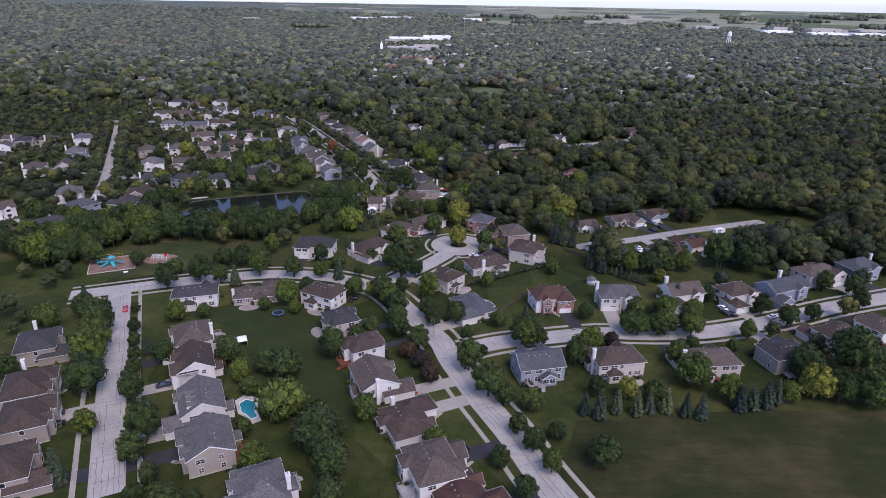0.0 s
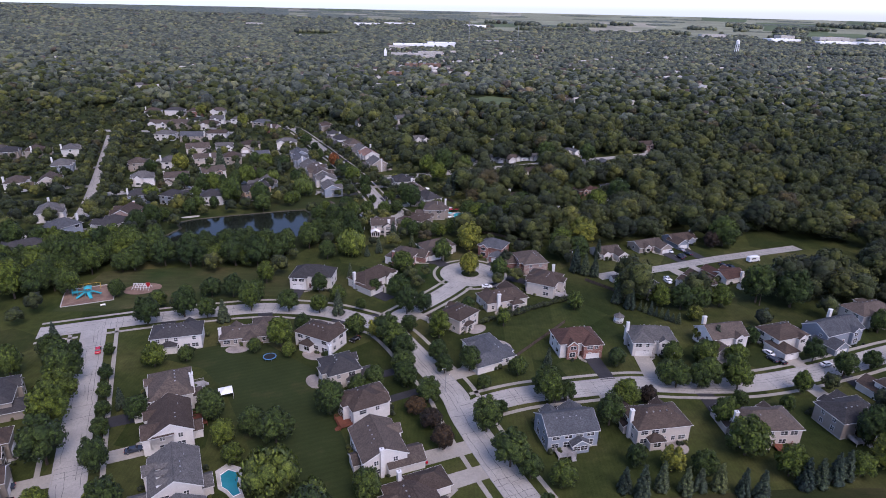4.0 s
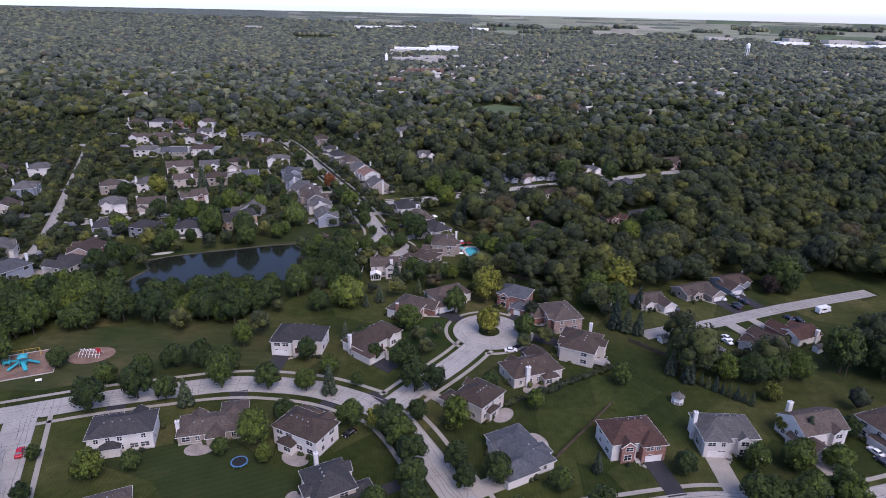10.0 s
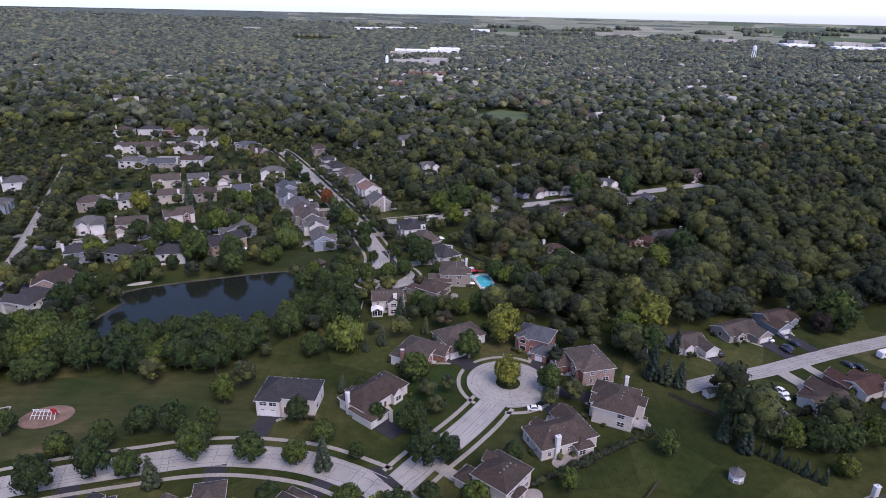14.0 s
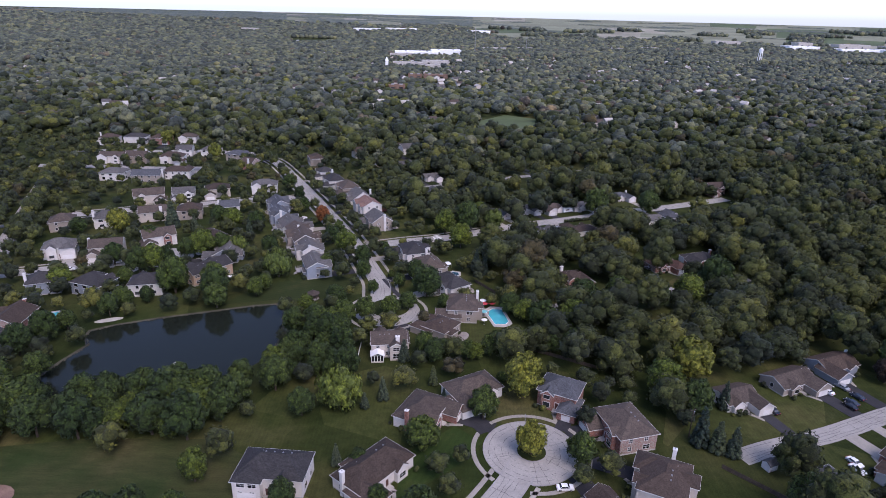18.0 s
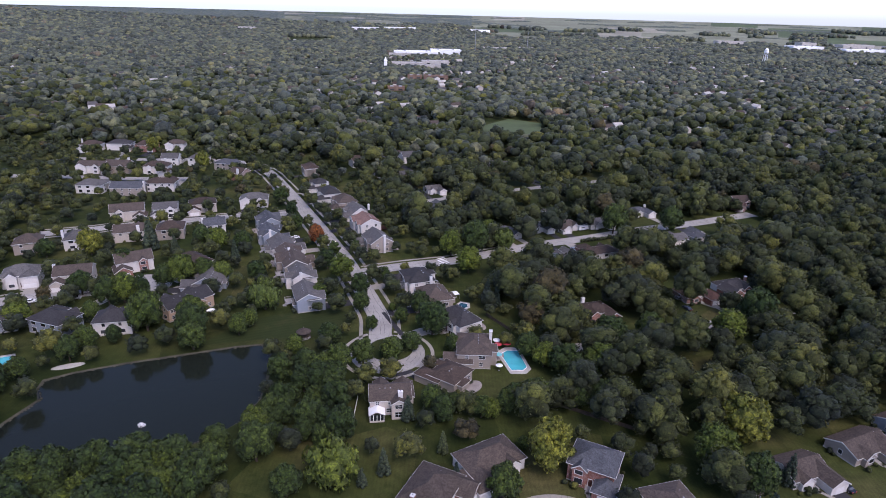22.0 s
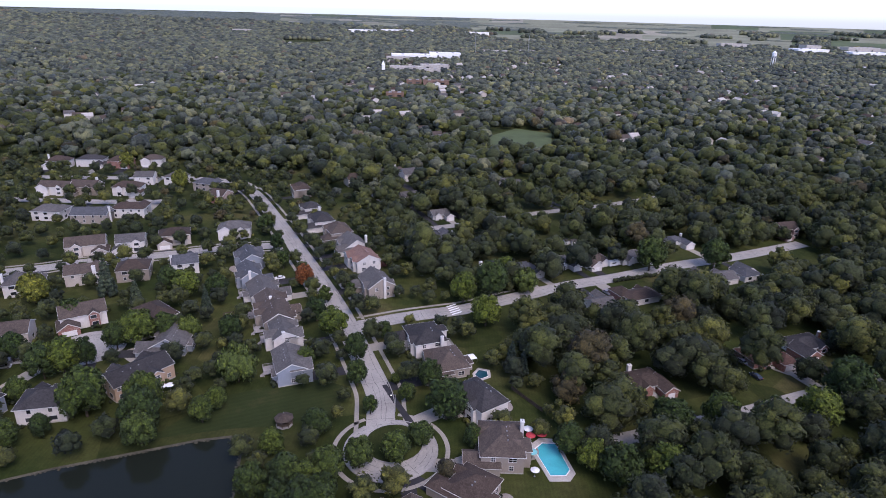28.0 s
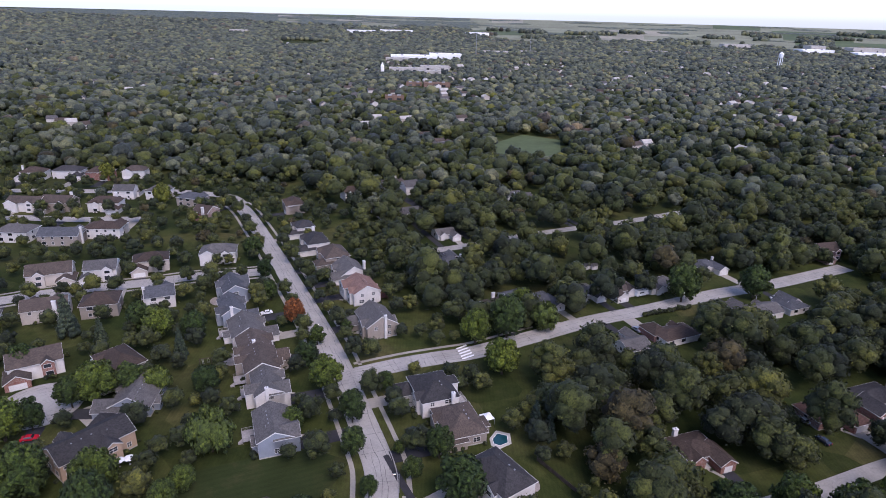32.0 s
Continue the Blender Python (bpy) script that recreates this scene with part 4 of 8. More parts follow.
    if reach > gy1 + 3 and drive:
        mat = ASPHALT if drive == "asphalt" else WALKWAY
        half = gw / 2 - 0.7
        g = Geo().prism([(gx - half, gy1 - 0.02), (gx + half, gy1 - 0.02), (gx + half * 0.95, reach), (gx - half * 0.95, reach)], -0.05, 0.058 + 0.0041 * (len(DRIVES) % 9))
        dr = setting("driveway", g, mat, "dark asphalt driveway to a garage" if drive == "asphalt" else "pale concrete driveway to a garage", "driveway")
        dr.matrix_basis = pose(x, y, 0, 0, 0, rot)
        DRIVES.append(dr)
        wk = Geo()
        wk.prism([(dx - 0.6, y1 + 1.7), (dx + 0.6, y1 + 1.7), (dx + 0.6, y1 + 3.0), (dx - 0.6, y1 + 3.0)], -0.05, 0.07)
        wk.prism(sorted_quad((dx, y1 + 2.4), (gx - wing * half, gy1 + 2.0), 0.55), -0.05, 0.07)
        if near or y < 430:
            part("front_path", wk, WALKWAY, ob, "narrow concrete path")
    return ob


def sorted_quad(a, b, half):
    """A strip from a to b as an outline that runs counter-clockwise."""
    d = Vector((b[0] - a[0], b[1] - a[1])).normalized()
    n = (-d.y * half, d.x * half)
    return [(a[0] - n[0], a[1] - n[1]), (b[0] - n[0], b[1] - n[1]), (b[0] + n[0], b[1] + n[1]), (a[0] + n[0], a[1] + n[1])]


# ---- trees ----
def ico():
    """The corners and faces of an icosahedron."""
    p = (1 + 5**0.5) / 2
    v = [(-1, p, 0), (1, p, 0), (-1, -p, 0), (1, -p, 0), (0, -1, p), (0, 1, p), (0, -1, -p), (0, 1, -p), (p, 0, -1), (p, 0, 1), (-p, 0, -1), (-p, 0, 1)]
    f = [(0, 11, 5), (0, 5, 1), (0, 1, 7), (0, 7, 10), (0, 10, 11), (1, 5, 9), (5, 11, 4), (11, 10, 2), (10, 7, 6), (7, 1, 8), (3, 9, 4), (3, 4, 2), (3, 2, 6), (3, 6, 8), (3, 8, 9), (4, 9, 5), (2, 4, 11), (6, 2, 10), (8, 6, 7), (9, 8, 1)]
    return np.array(v) / math.sqrt(1 + p * p) * 1.1, np.array(f)


def unit(v):
    return v / np.maximum(np.linalg.norm(v, axis=-1, keepdims=True), 1e-6)


def leaf_cards(rs, centres, radii, count, size, droop=0.0):
    """Small tilted clumps of leaves over the surface of round lobes. Returns vertices (n, 4, 3) and soft normals (n, 3)."""
    out, soft = [], []
    mid = np.mean(centres, axis=0)
    for c, r in zip(centres, radii):
        d = rs.normal(size=(count, 3)) + unit(c - mid) * 0.55
        d[:, 2] += 0.35
        d = unit(d)
        at = c + d * r * rs.uniform(0.86, 1.10, (count, 1))
        n = unit(d + rs.normal(scale=0.55, size=(count, 3)))
        u = unit(np.cross(n, rs.normal(size=(count, 3))))
        v = np.cross(n, u)
        if droop:
            v = np.tile([0.0, 0.0, -1.0], (count, 1)) + rs.normal(scale=0.2, size=(count, 3))
            u = unit(np.cross(v, n))
        s = size * rs.uniform(0.6, 1.35, (count, 1))
        k = rs.uniform(0.5, 1.0, (count, 1)) * (1 + droop)
        bend = n * s * 0.2
        out.append(np.stack([at - u * s - bend, at + u * s * 0.2 - v * s * k + bend * 0.5, at + u * s - bend, at - u * s * 0.2 + v * s * k + bend], 1))
        soft.append(unit(d * 0.30 + unit(at - mid) * 0.25 + n * 0.85))
    return np.concatenate(out), np.concatenate(soft)


def lobes(rs, kind, n=19):
    """Lobe centres and radii of a crown that is 1 across and stands from 0 up."""
    if kind == "spruce":
        cs, rr = [(0, 0, 0.5), (0, 0, 0.9), (0, 0, 1.3)], [0.24, 0.17, 0.10]
        for k in range(9):
            w = 0.40 * (1 - k / 9.6)
            for j in range(max(1, 6 - k // 2)):
                a = 6.2832 * j / max(1, 6 - k // 2) + 1.3 * k + rs.uniform(-0.3, 0.3)
                cs.append((w * 0.7 * math.cos(a), w * 0.7 * math.sin(a), 0.22 + 0.175 * k))
                rr.append(w * 0.36 + 0.035)
        return np.array(cs), np.array(rr)
    tall = {"street": 1.12, "willow": 0.84, "purple": 0.98}.get(kind, 1.0)
    r = 0.70 / math.sqrt(n) + 0.03
    cs, rr = [(0, 0, 0.50 * tall)], [0.33]
    a = rs.uniform(0, 6.28)
    for k in range(n - 1):
        z = 1.0 - 1.62 * (k + 0.5) / (n - 1) + rs.uniform(-0.08, 0.08)
        z = min(0.98, z)
        q = math.sqrt(max(0.02, 1 - z * z))
        a += 2.4 + rs.uniform(-0.35, 0.35)
        rk = r * rs.uniform(0.60, 1.32)
        reach = (0.50 - rk) * rs.uniform(0.82, 1.12)
        cs.append((reach * q * math.cos(a), reach * q * math.sin(a), tall * (0.50 + z * (0.53 - rk) * rs.uniform(0.9, 1.08))))
        rr.append(rk)
    return np.array(cs), np.array(rr)


def lobe_cores(rs, centres, radii, size):
    """Lumpy bodies of the lobes, with soft normals."""
    iv, jf = ico()
    mid = np.mean(centres, axis=0)
    vs, ns = [], []
    for c, q in zip(centres, radii):
        p = c + iv * q * size * rs.uniform(0.80, 1.14, (len(iv), 1))
        vs.append(p)
        ns.append(unit(iv * 0.8 + unit(p - mid) * 0.3))
    tri = np.concatenate([jf + k * len(iv) for k in range(len(vs))])
    return np.concatenate(vs), np.concatenate(ns), tri


def crown_mesh(kind, seed, leaves=76):
    """A crown 10 m across."""
    rs = np.random.RandomState(seed)
    c, r = lobes(rs, kind)
    c, r = c * 10, r * 10
    count = leaves if kind != "spruce" else 50
    cards, soft = leaf_cards(rs, c, r, count, {"spruce": 0.22, "willow": 0.22}.get(kind, 0.40), 1.1 if kind == "willow" else 0.0)
    core, cn, tri = lobe_cores(rs, c, r, 0.78)
    me = bpy.data.meshes.new("crown")
    base = len(cards) * 4
    me.from_pydata(np.concatenate([cards.reshape(-1, 3), core]).tolist(), [], np.arange(base).reshape(-1, 4).tolist() + (tri + base).tolist())
    me.materials.append(LEAF[kind])
    me.update()
    me.normals_split_custom_set_from_vertices(np.concatenate([np.repeat(soft, 4, axis=0), cn]))
    return me


def trunk_mesh(kind, seed):
    rng = random.Random(seed)
    g = Geo()
    top = 5.0 if kind != "spruce" else 14.0
    g.tube(0, 0, -0.3, 2.6, 0.34, 0.24, 7).tube(0, 0, 2.6, top, 0.24, 0.10, 7)
    if kind != "spruce":
        for k in range(5):
            a = 1.257 * k + rng.uniform(-0.4, 0.4)
            q = rng.uniform(1.6, 2.8)
            g.rod((0, 0, rng.uniform(2.0, 3.2)), (q * math.cos(a), q * math.sin(a), rng.uniform(4.4, 6.0)), 0.09)
    return g.mesh("trunk", BARK)


TREE_WORDS = {
    "round": "dark green broad-crowned deciduous tree on grass",
    "street": "green rounded street tree on the grass verge",
    "willow": "pale green weeping willow with drooping branches",
    "spruce": "blue-green conical spruce tree",
    "gold": "yellow-green tree beginning to turn colour",
    "purple": "dark plum-leaved ornamental tree",
    "red": "tree with rust-red autumn leaves",
}
MASTERS = {}
TREES = []


def plant(kind, spots, group="garden trees"):
    """Trees of one kind at (x, y, crown width)."""
    for x, y, wide in spots:
        rng = random.Random(int(x * 37 + y * 91))
        pick = rng.randrange(4 if kind in ("round", "street") else 2)
        lift = {"street": 0.7, "round": 0.4, "willow": -0.2, "spruce": -0.6, "gold": 0.4, "purple": 0.3, "red": 0.8}[kind]
        s = wide / 10
        if kind == "spruce":
            s = wide / 8.0
        m = pose(x, y, 0, 0, 0, rng.uniform(0, 360)) @ Matrix.Diagonal((s, s * rng.uniform(0.9, 1.1), s * rng.uniform(0.92, 1.18), 1))
        key = (kind, pick)
        if key not in MASTERS:
            ob = thing("tree", pose(0, 0, 0), TREE_WORDS[kind], "tree", group)
            part("trunk", trunk_mesh(kind, pick), None, ob)
            part("crown", crown_mesh(kind, 11 * pick + len(kind)), None, ob, at=pose(0, 0, lift))
            ob.matrix_basis = m
            ob.name = {"spruce": "spruce_tree", "willow": "willow_tree"}.get(kind, "tree")
            MASTERS[key] = ob
        else:
            src = MASTERS[key]
            keep = src.matrix_basis.copy()
            src.matrix_basis = Matrix()
            tagged(copy_thing(src, m), group=group)
            src.matrix_basis = keep
        TREES.append((x, y, wide / 2))


# ---- woods ----
def woods(name, spots, lobes_each, cards_each, card, label, seed, swell=1.22, tall=(0.78, 1.04)):
    """Many crowns joined into one mesh. spots: x, y, z, width, tone for each tree."""
    rs = np.random.RandomState(seed)
    core_size = (0.80 if cards_each > 12 else 0.9) if cards_each else 1.0
    kinds = []
    for k in range(12):
        c, r = lobes(rs, "round" if k % 3 else "street", max(2, lobes_each))
        if lobes_each == 1:
            c, r = np.array([[0, 0, 0.45]]), np.array([0.46])
        r = r * swell
        core, cn, tri = lobe_cores(rs, c, r, core_size)
        quads, soft = np.zeros((0, 3)), np.zeros((0, 3))
        if cards_each:
            quads, soft = leaf_cards(rs, c, r, cards_each, card)
            quads, soft = quads.reshape(-1, 3), np.repeat(soft, 4, axis=0)
        kinds.append((core, tri, quads, np.concatenate([cn, soft])))
    vs, ns, loops, sizes, mats, base = [], [], [], [], [], 0
    for x, y, z, wide, tone in spots:
        core, tri, quads, nn = kinds[rs.randint(12)]
        a = rs.uniform(0, 6.28)
        rot = np.array([[math.cos(a), -math.sin(a), 0], [math.sin(a), math.cos(a), 0], [0, 0, 1]])
        p = np.concatenate([core, quads]) @ rot.T * (wide, wide, wide * rs.uniform(*tall)) + (x, y, z)
        vs.append(p)
        ns.append(nn @ rot.T)
        loops.append((tri + base).ravel())
        sizes.append(np.full(len(tri), 3))
        mats.append(np.full(len(tri), tone))
        if len(quads):
            q = np.arange(len(quads)) + base + len(core)
            loops.append(q)
            sizes.append(np.full(len(quads) // 4, 4))
            mats.append(np.full(len(quads) // 4, tone))
        base += len(p)
    vs, ns, loops, sizes, mats = (np.concatenate(q) for q in (vs, ns, loops, sizes, mats))
    me = bpy.data.meshes.new(name)
    me.vertices.add(len(vs))
    me.vertices.foreach_set("co", vs.ravel())
    me.loops.add(len(loops))
    me.loops.foreach_set("vertex_index", loops.astype(np.int32))
    me.polygons.add(len(sizes))
    me.polygons.foreach_set("loop_start", np.r_[0, np.cumsum(sizes)[:-1]].astype(np.int32))
    me.polygons.foreach_set("loop_total", sizes.astype(np.int32))
    for m in WOODS:
        me.materials.append(m)
    me.polygons.foreach_set("material_index", mats.astype(np.int32))
    me.update(calc_edges=True)
    me.validate()
    me.normals_split_custom_set_from_vertices(ns)
    tagged(new(name, me), label, "woods", kind="stuff")


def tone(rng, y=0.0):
    """A leaf colour for a crown; the set with haze in its colour takes over with distance from the suburb."""
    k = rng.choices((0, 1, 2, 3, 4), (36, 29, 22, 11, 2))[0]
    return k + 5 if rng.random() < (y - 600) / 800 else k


# ---- scattered trees and woods ----
SINGLE_TO = 262.0


def open_ground(x, y):
    return any(inside(x, y, o) for o in OPEN)


def near_house(x, y, gap):
    return any(math.hypot(x - hx, y - hy) < r + gap for hx, hy, r in FOOT)


def in_view(x, y, slack=30):
    return abs(x + 15) < 0.80 * y + slack and y > 70


def scatter_suburb():
    """Garden trees between the houses, kept off roads, lawns and roofs."""
    rng = random.Random(21)
    spots = {"round": [], "street": [], "gold": [], "spruce": []}
    y = 100.0
    while y < 720:
        step = 10.5 if y < 300 else 8.4
        x = -620.0
        while x < 260:
            px, py = x + rng.uniform(-0.5, 0.5) * step, y + rng.uniform(-0.5, 0.5) * step
            x += step
            wide = rng.uniform(5.0, 10.0) if y < 430 else rng.uniform(4.8, 9.0)
            if not inside(px, py, SUBURB) or not in_view(px, py) or rng.random() < (0.30 if py < 300 else 0.08 if py < 430 else 0.12):
                continue
            if open_ground(px, py) or inside(px, py, POND) or near_house(px, py, wide * (0.30 if py < 300 else 0.16) - 0.5) or near_house(px, py + 5.0, -2.5) or (py > 300 and (near_house(px, py + 10.0, -3.5) or near_house(px, py + 15.0, -4.0))):
                continue
            if math.hypot(px - 3, py - 359) < 13 or road_gap(px, py) < wide * 0.4 + 0.6 or road_gap(px, py + 4) < 0.0:
                continue
            if any(math.hypot(px - a, py - b) < (r + wide / 2) * (0.85 if py < 300 else 0.68) for a, b, r in TREES):
                continue
            kind = rng.choices(("round", "street", "gold", "spruce"), (60, 28, 6, 6))[0]
            spots[kind].append((px, py, wide if kind != "spruce" else wide * 0.55))
            TREES.append((px, py, wide / 2))
        y += step
    rest = []
    for kind, s in spots.items():
        singles = [p for p in s if -150 < p[0] < 120 and p[1] < SINGLE_TO]
        plant(kind, singles, "garden trees")
        rest += [(*p[:2], rng.uniform(1.0, 1.8), p[2], 3 if kind == "gold" else tone(rng, p[1])) for p in s if p not in singles]
    woods("garden_trees", rest, 10, 16, 0.050, "green garden trees between the houses", 9, 1.0, (0.72, 0.98))


def scatter_belt(outline, step, low, high, seed, kinds=("round", "street")):
    rng = random.Random(seed)
    xs, ys = [p[0] for p in outline], [p[1] for p in outline]
    y = min(ys)
    while y < max(ys):
        x = min(xs)
        while x < max(xs):
            px, py = x + rng.uniform(-0.4, 0.4) * step, y + rng.uniform(-0.4, 0.4) * step
            x += step
            if inside(px, py, outline) and not near_house(px, py, 1.0) and not inside(px, py, POND) and not open_ground(px, py):
                plant(rng.choice(kinds), [(px, py, rng.uniform(low, high))], "tree belt")
        y += step


def scatter_woods():
    rng = random.Random(5)
    choose_specks()
    grid_specks()
    close, near, far = [], [], []
    y = 120.0
    while y < 960:
        step = 10.6 if y < 475 else 9.2 if y < 600 else 10.2
        x = -780.0
        while x < 780:
            px, py = x + rng.uniform(-0.42, 0.42) * step, y + rng.uniform(-0.42, 0.42) * step
            x += step
            if not in_view(px, py, 60) or inside(px, py, SUBURB) or open_ground(px, py) or inside(px, py, POND):
                continue
            wide = rng.uniform(8.0, 15.0) if rng.random() < 0.8 else rng.uniform(14.0, 18.5)
            if py < 475:
                wide = rng.uniform(9.5, 17.0)
            if py < 700:
                if near_house(px, py, 1.5) or near_house(px, py + 6, -1.0) or near_house(px, py + 12, -3.0) or near_house(px, py + 20, -3.5) or road_gap(px, py) < 2.5 or py > 432 and (road_gap(px, py + 8) < 0 or (road_gap(px, py + 14) < 0 and rng.random() < 0.92) or (road_gap(px, py + 21) < 0 and rng.random() < 0.72) or (road_gap(px, py + 27) < 0 and rng.random() < 0.45) or near_house(px, py + 19, -3.0)):
                    continue
                if any(math.hypot(px - a, py - b) < r for a, b, r in TREES) or math.hypot(px - 4, py - 361) < 15:
                    continue
            if speck_near(px, py) or noise.noise(Vector((px * 0.012, py * 0.012, 3.0))) > 0.42 and rng.random() < 0.75:
                continue
            (close if py < 475 else near).append((px, py, rng.uniform(-2.0, 3.6), wide, tone(rng, py)))
        y += step
    woods("near_woods", close, 15, 42, 0.033, "dense mixed green deciduous woodland", 3, 1.0)
    woods("middle_woods", [p for p in near if p[1] < 660], 10, 18, 0.046, "dense mixed green deciduous woodland canopy", 12, 1.0)
    woods("woods", [p for p in near if p[1] >= 660], 7, 6, 0.055, "dense mixed green deciduous woodland canopy", 2, 1.0, (0.68, 0.92))
    while y < 1900:
        step = 9.6 + (y - 960) * 0.0030
        half = 0.80 * y + 60
        x = -half
        while x < half:
            px, py = x + rng.uniform(-0.45, 0.45) * step, y + rng.uniform(-0.45, 0.45) * step
            x += step
            if speck_near(px, py) or open_ground(px, py) or before_hall(px, py) or (noise.noise(Vector((px * 0.006, py * 0.006, 7.0))) > 0.36 and rng.random() < 0.6):
                continue
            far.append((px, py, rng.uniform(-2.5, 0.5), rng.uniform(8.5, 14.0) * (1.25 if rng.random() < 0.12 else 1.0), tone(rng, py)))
        y += step
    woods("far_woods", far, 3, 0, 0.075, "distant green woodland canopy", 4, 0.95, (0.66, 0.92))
    last = []
    while y < 3750:
        step = 12.6 + (y - 1900) * 0.0055
        half = 0.78 * y + 60
        x = -half
        while x < half:
            px, py = x + rng.uniform(-0.45, 0.45) * step, y + rng.uniform(-0.45, 0.45) * step
            x += step
            if far_field(px, py) or before_hall(px, py) or noise.noise(Vector((px * 0.003, py * 0.004, 9.0))) > 0.38:
                continue
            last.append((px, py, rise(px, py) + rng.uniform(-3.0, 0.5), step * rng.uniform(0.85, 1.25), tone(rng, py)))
        y += step
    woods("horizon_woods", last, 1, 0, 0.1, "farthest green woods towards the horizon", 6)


def before_hall(x, y):
    """Whether a tree here would stand on or before one of the distant halls."""
    return any(abs(x - bx) < bw / 2 + 6 and -(60 + by * 0.012) < y - by < bd / 2 + 8 for bx, by, bw, bd, _, _, _ in HALLS)


def far_field(x, y):
    """Whether a place lies in the open farmland near the horizon, between its lines of trees."""
    r = math.hypot(x - CENTRE[0], y - CENTRE[1])
    a = math.degrees(math.atan2(x - CENTRE[0], y - CENTRE[1]))
    edge = 2850 + 260 * noise.noise(Vector((a * 0.22, 1.0, 0)))
    if a > 2.0 and r > edge:
        return noise.noise(Vector((a * 0.30, r * 0.0075, 4.0))) < 0.24
    return a > -14 and r > 3500 and noise.noise(Vector((a * 0.25, r * 0.006, 6.0))) > 0.12


def build_canopy():
    """The farthest woods: one rolling canopy sheet with clearings."""
    verts, faces = [], []
    cols, rows_ = 420, 70
    for j in range(rows_ + 1):
        r = 3000 + (4720 - 3000) * (j / rows_) ** 1.1
        for i in range(cols + 1):
            a = radians(-47 + 94 * i / cols)
            x, y = CENTRE[0] + r * math.sin(a), CENTRE[1] + r * math.cos(a)
            n = noise.noise(Vector((x * 0.05, y * 0.05, 0))) + 0.7 * noise.noise(Vector((x * 0.0045, y * 0.0045, 5)))
            verts.append((x, y, rise(x, y) + (-3.0 if far_field(x, y) else max(-2.0, 3.5 + 5.0 * n))))
    for j in range(rows_):
        for i in range(cols):
            k = j * (cols + 1) + i
            faces.append((k, k + 1, k + cols + 2, k + cols + 1))
    me = bpy.data.meshes.new("canopy")
    me.from_pydata(verts, [], faces)
    # leaf colour with the distance haze already mixed in
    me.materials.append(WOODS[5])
    tagged(new("canopy", me), "far woodland canopy at the horizon", "woods", kind="stuff")


def build_fields():
    """Farmland, its crops and stubble paled with haze, that reaches from the far woods to the horizon."""
    rng = random.Random(12)
    n, k = 8, 0
    for r0, r1 in ((2600, 2980), (2980, 3330), (3330, 3660), (3660, 4040), (4040, 4420), (4420, 4830)):
        a0 = 1.0 if r0 < 3500 else -16.0
        while a0 < 46:
            a1 = a0 + rng.uniform(2.5, 7.0)
            g = Geo()
            v = []
            for j in range(n + 1):
                r = r0 + (r1 - r0) * j / n
                for i in range(n + 1):
                    a = radians(a0 + (a1 - a0) * i / n)
                    x, y = CENTRE[0] + r * math.sin(a), CENTRE[1] + r * math.cos(a)
                    v.append((x, y, rise(x, y) + 0.6))
            g.add(v, [(j * (n + 1) + i, j * (n + 1) + i + 1, (j + 1) * (n + 1) + i + 1, (j + 1) * (n + 1) + i) for j in range(n) for i in range(n)])
            k += 1
            setting(f"farm_field_{k}", g, rng.choice((STUBBLE, CROP, CROP, PASTURE)), "pale open farmland before the horizon", "field")
            a0 = a1


SPECKS = []


def choose_specks():
    """Places of far houses, more of them towards the town."""
    rng = random.Random(31)
    while len(SPECKS) < 470:
        y = rng.uniform(760, 2500)
        x = rng.uniform(-0.72, 0.74) * y
        dense = noise.noise(Vector((x * 0.004, y * 0.004, 11.0)))
        if inside(x, y, SUBURB) or open_ground(x, y) or rng.random() > (0.85 if dense > 0.05 else 0.25) * (1.0 if x > -60 else 0.35):
            continue
        SPECKS.append((x, y))


def speck_near(x, y):
    """Whether a tree here would hide a far house from the south."""
    return any(abs(x - a) < 8.0 and (-34 if b < 1000 else -46) < y - b < 7 for a, b in SPECK_GRID.get((int(x // 40), int(y // 40)), ()))


SPECK_GRID = {}


def grid_specks():
    for a, b in SPECKS:
        for i in (-1, 0, 1):
            for j in (-2, -1, 0, 1):
                SPECK_GRID.setdefault((int(a // 40) + i, int(b // 40) + j), []).append((a, b))


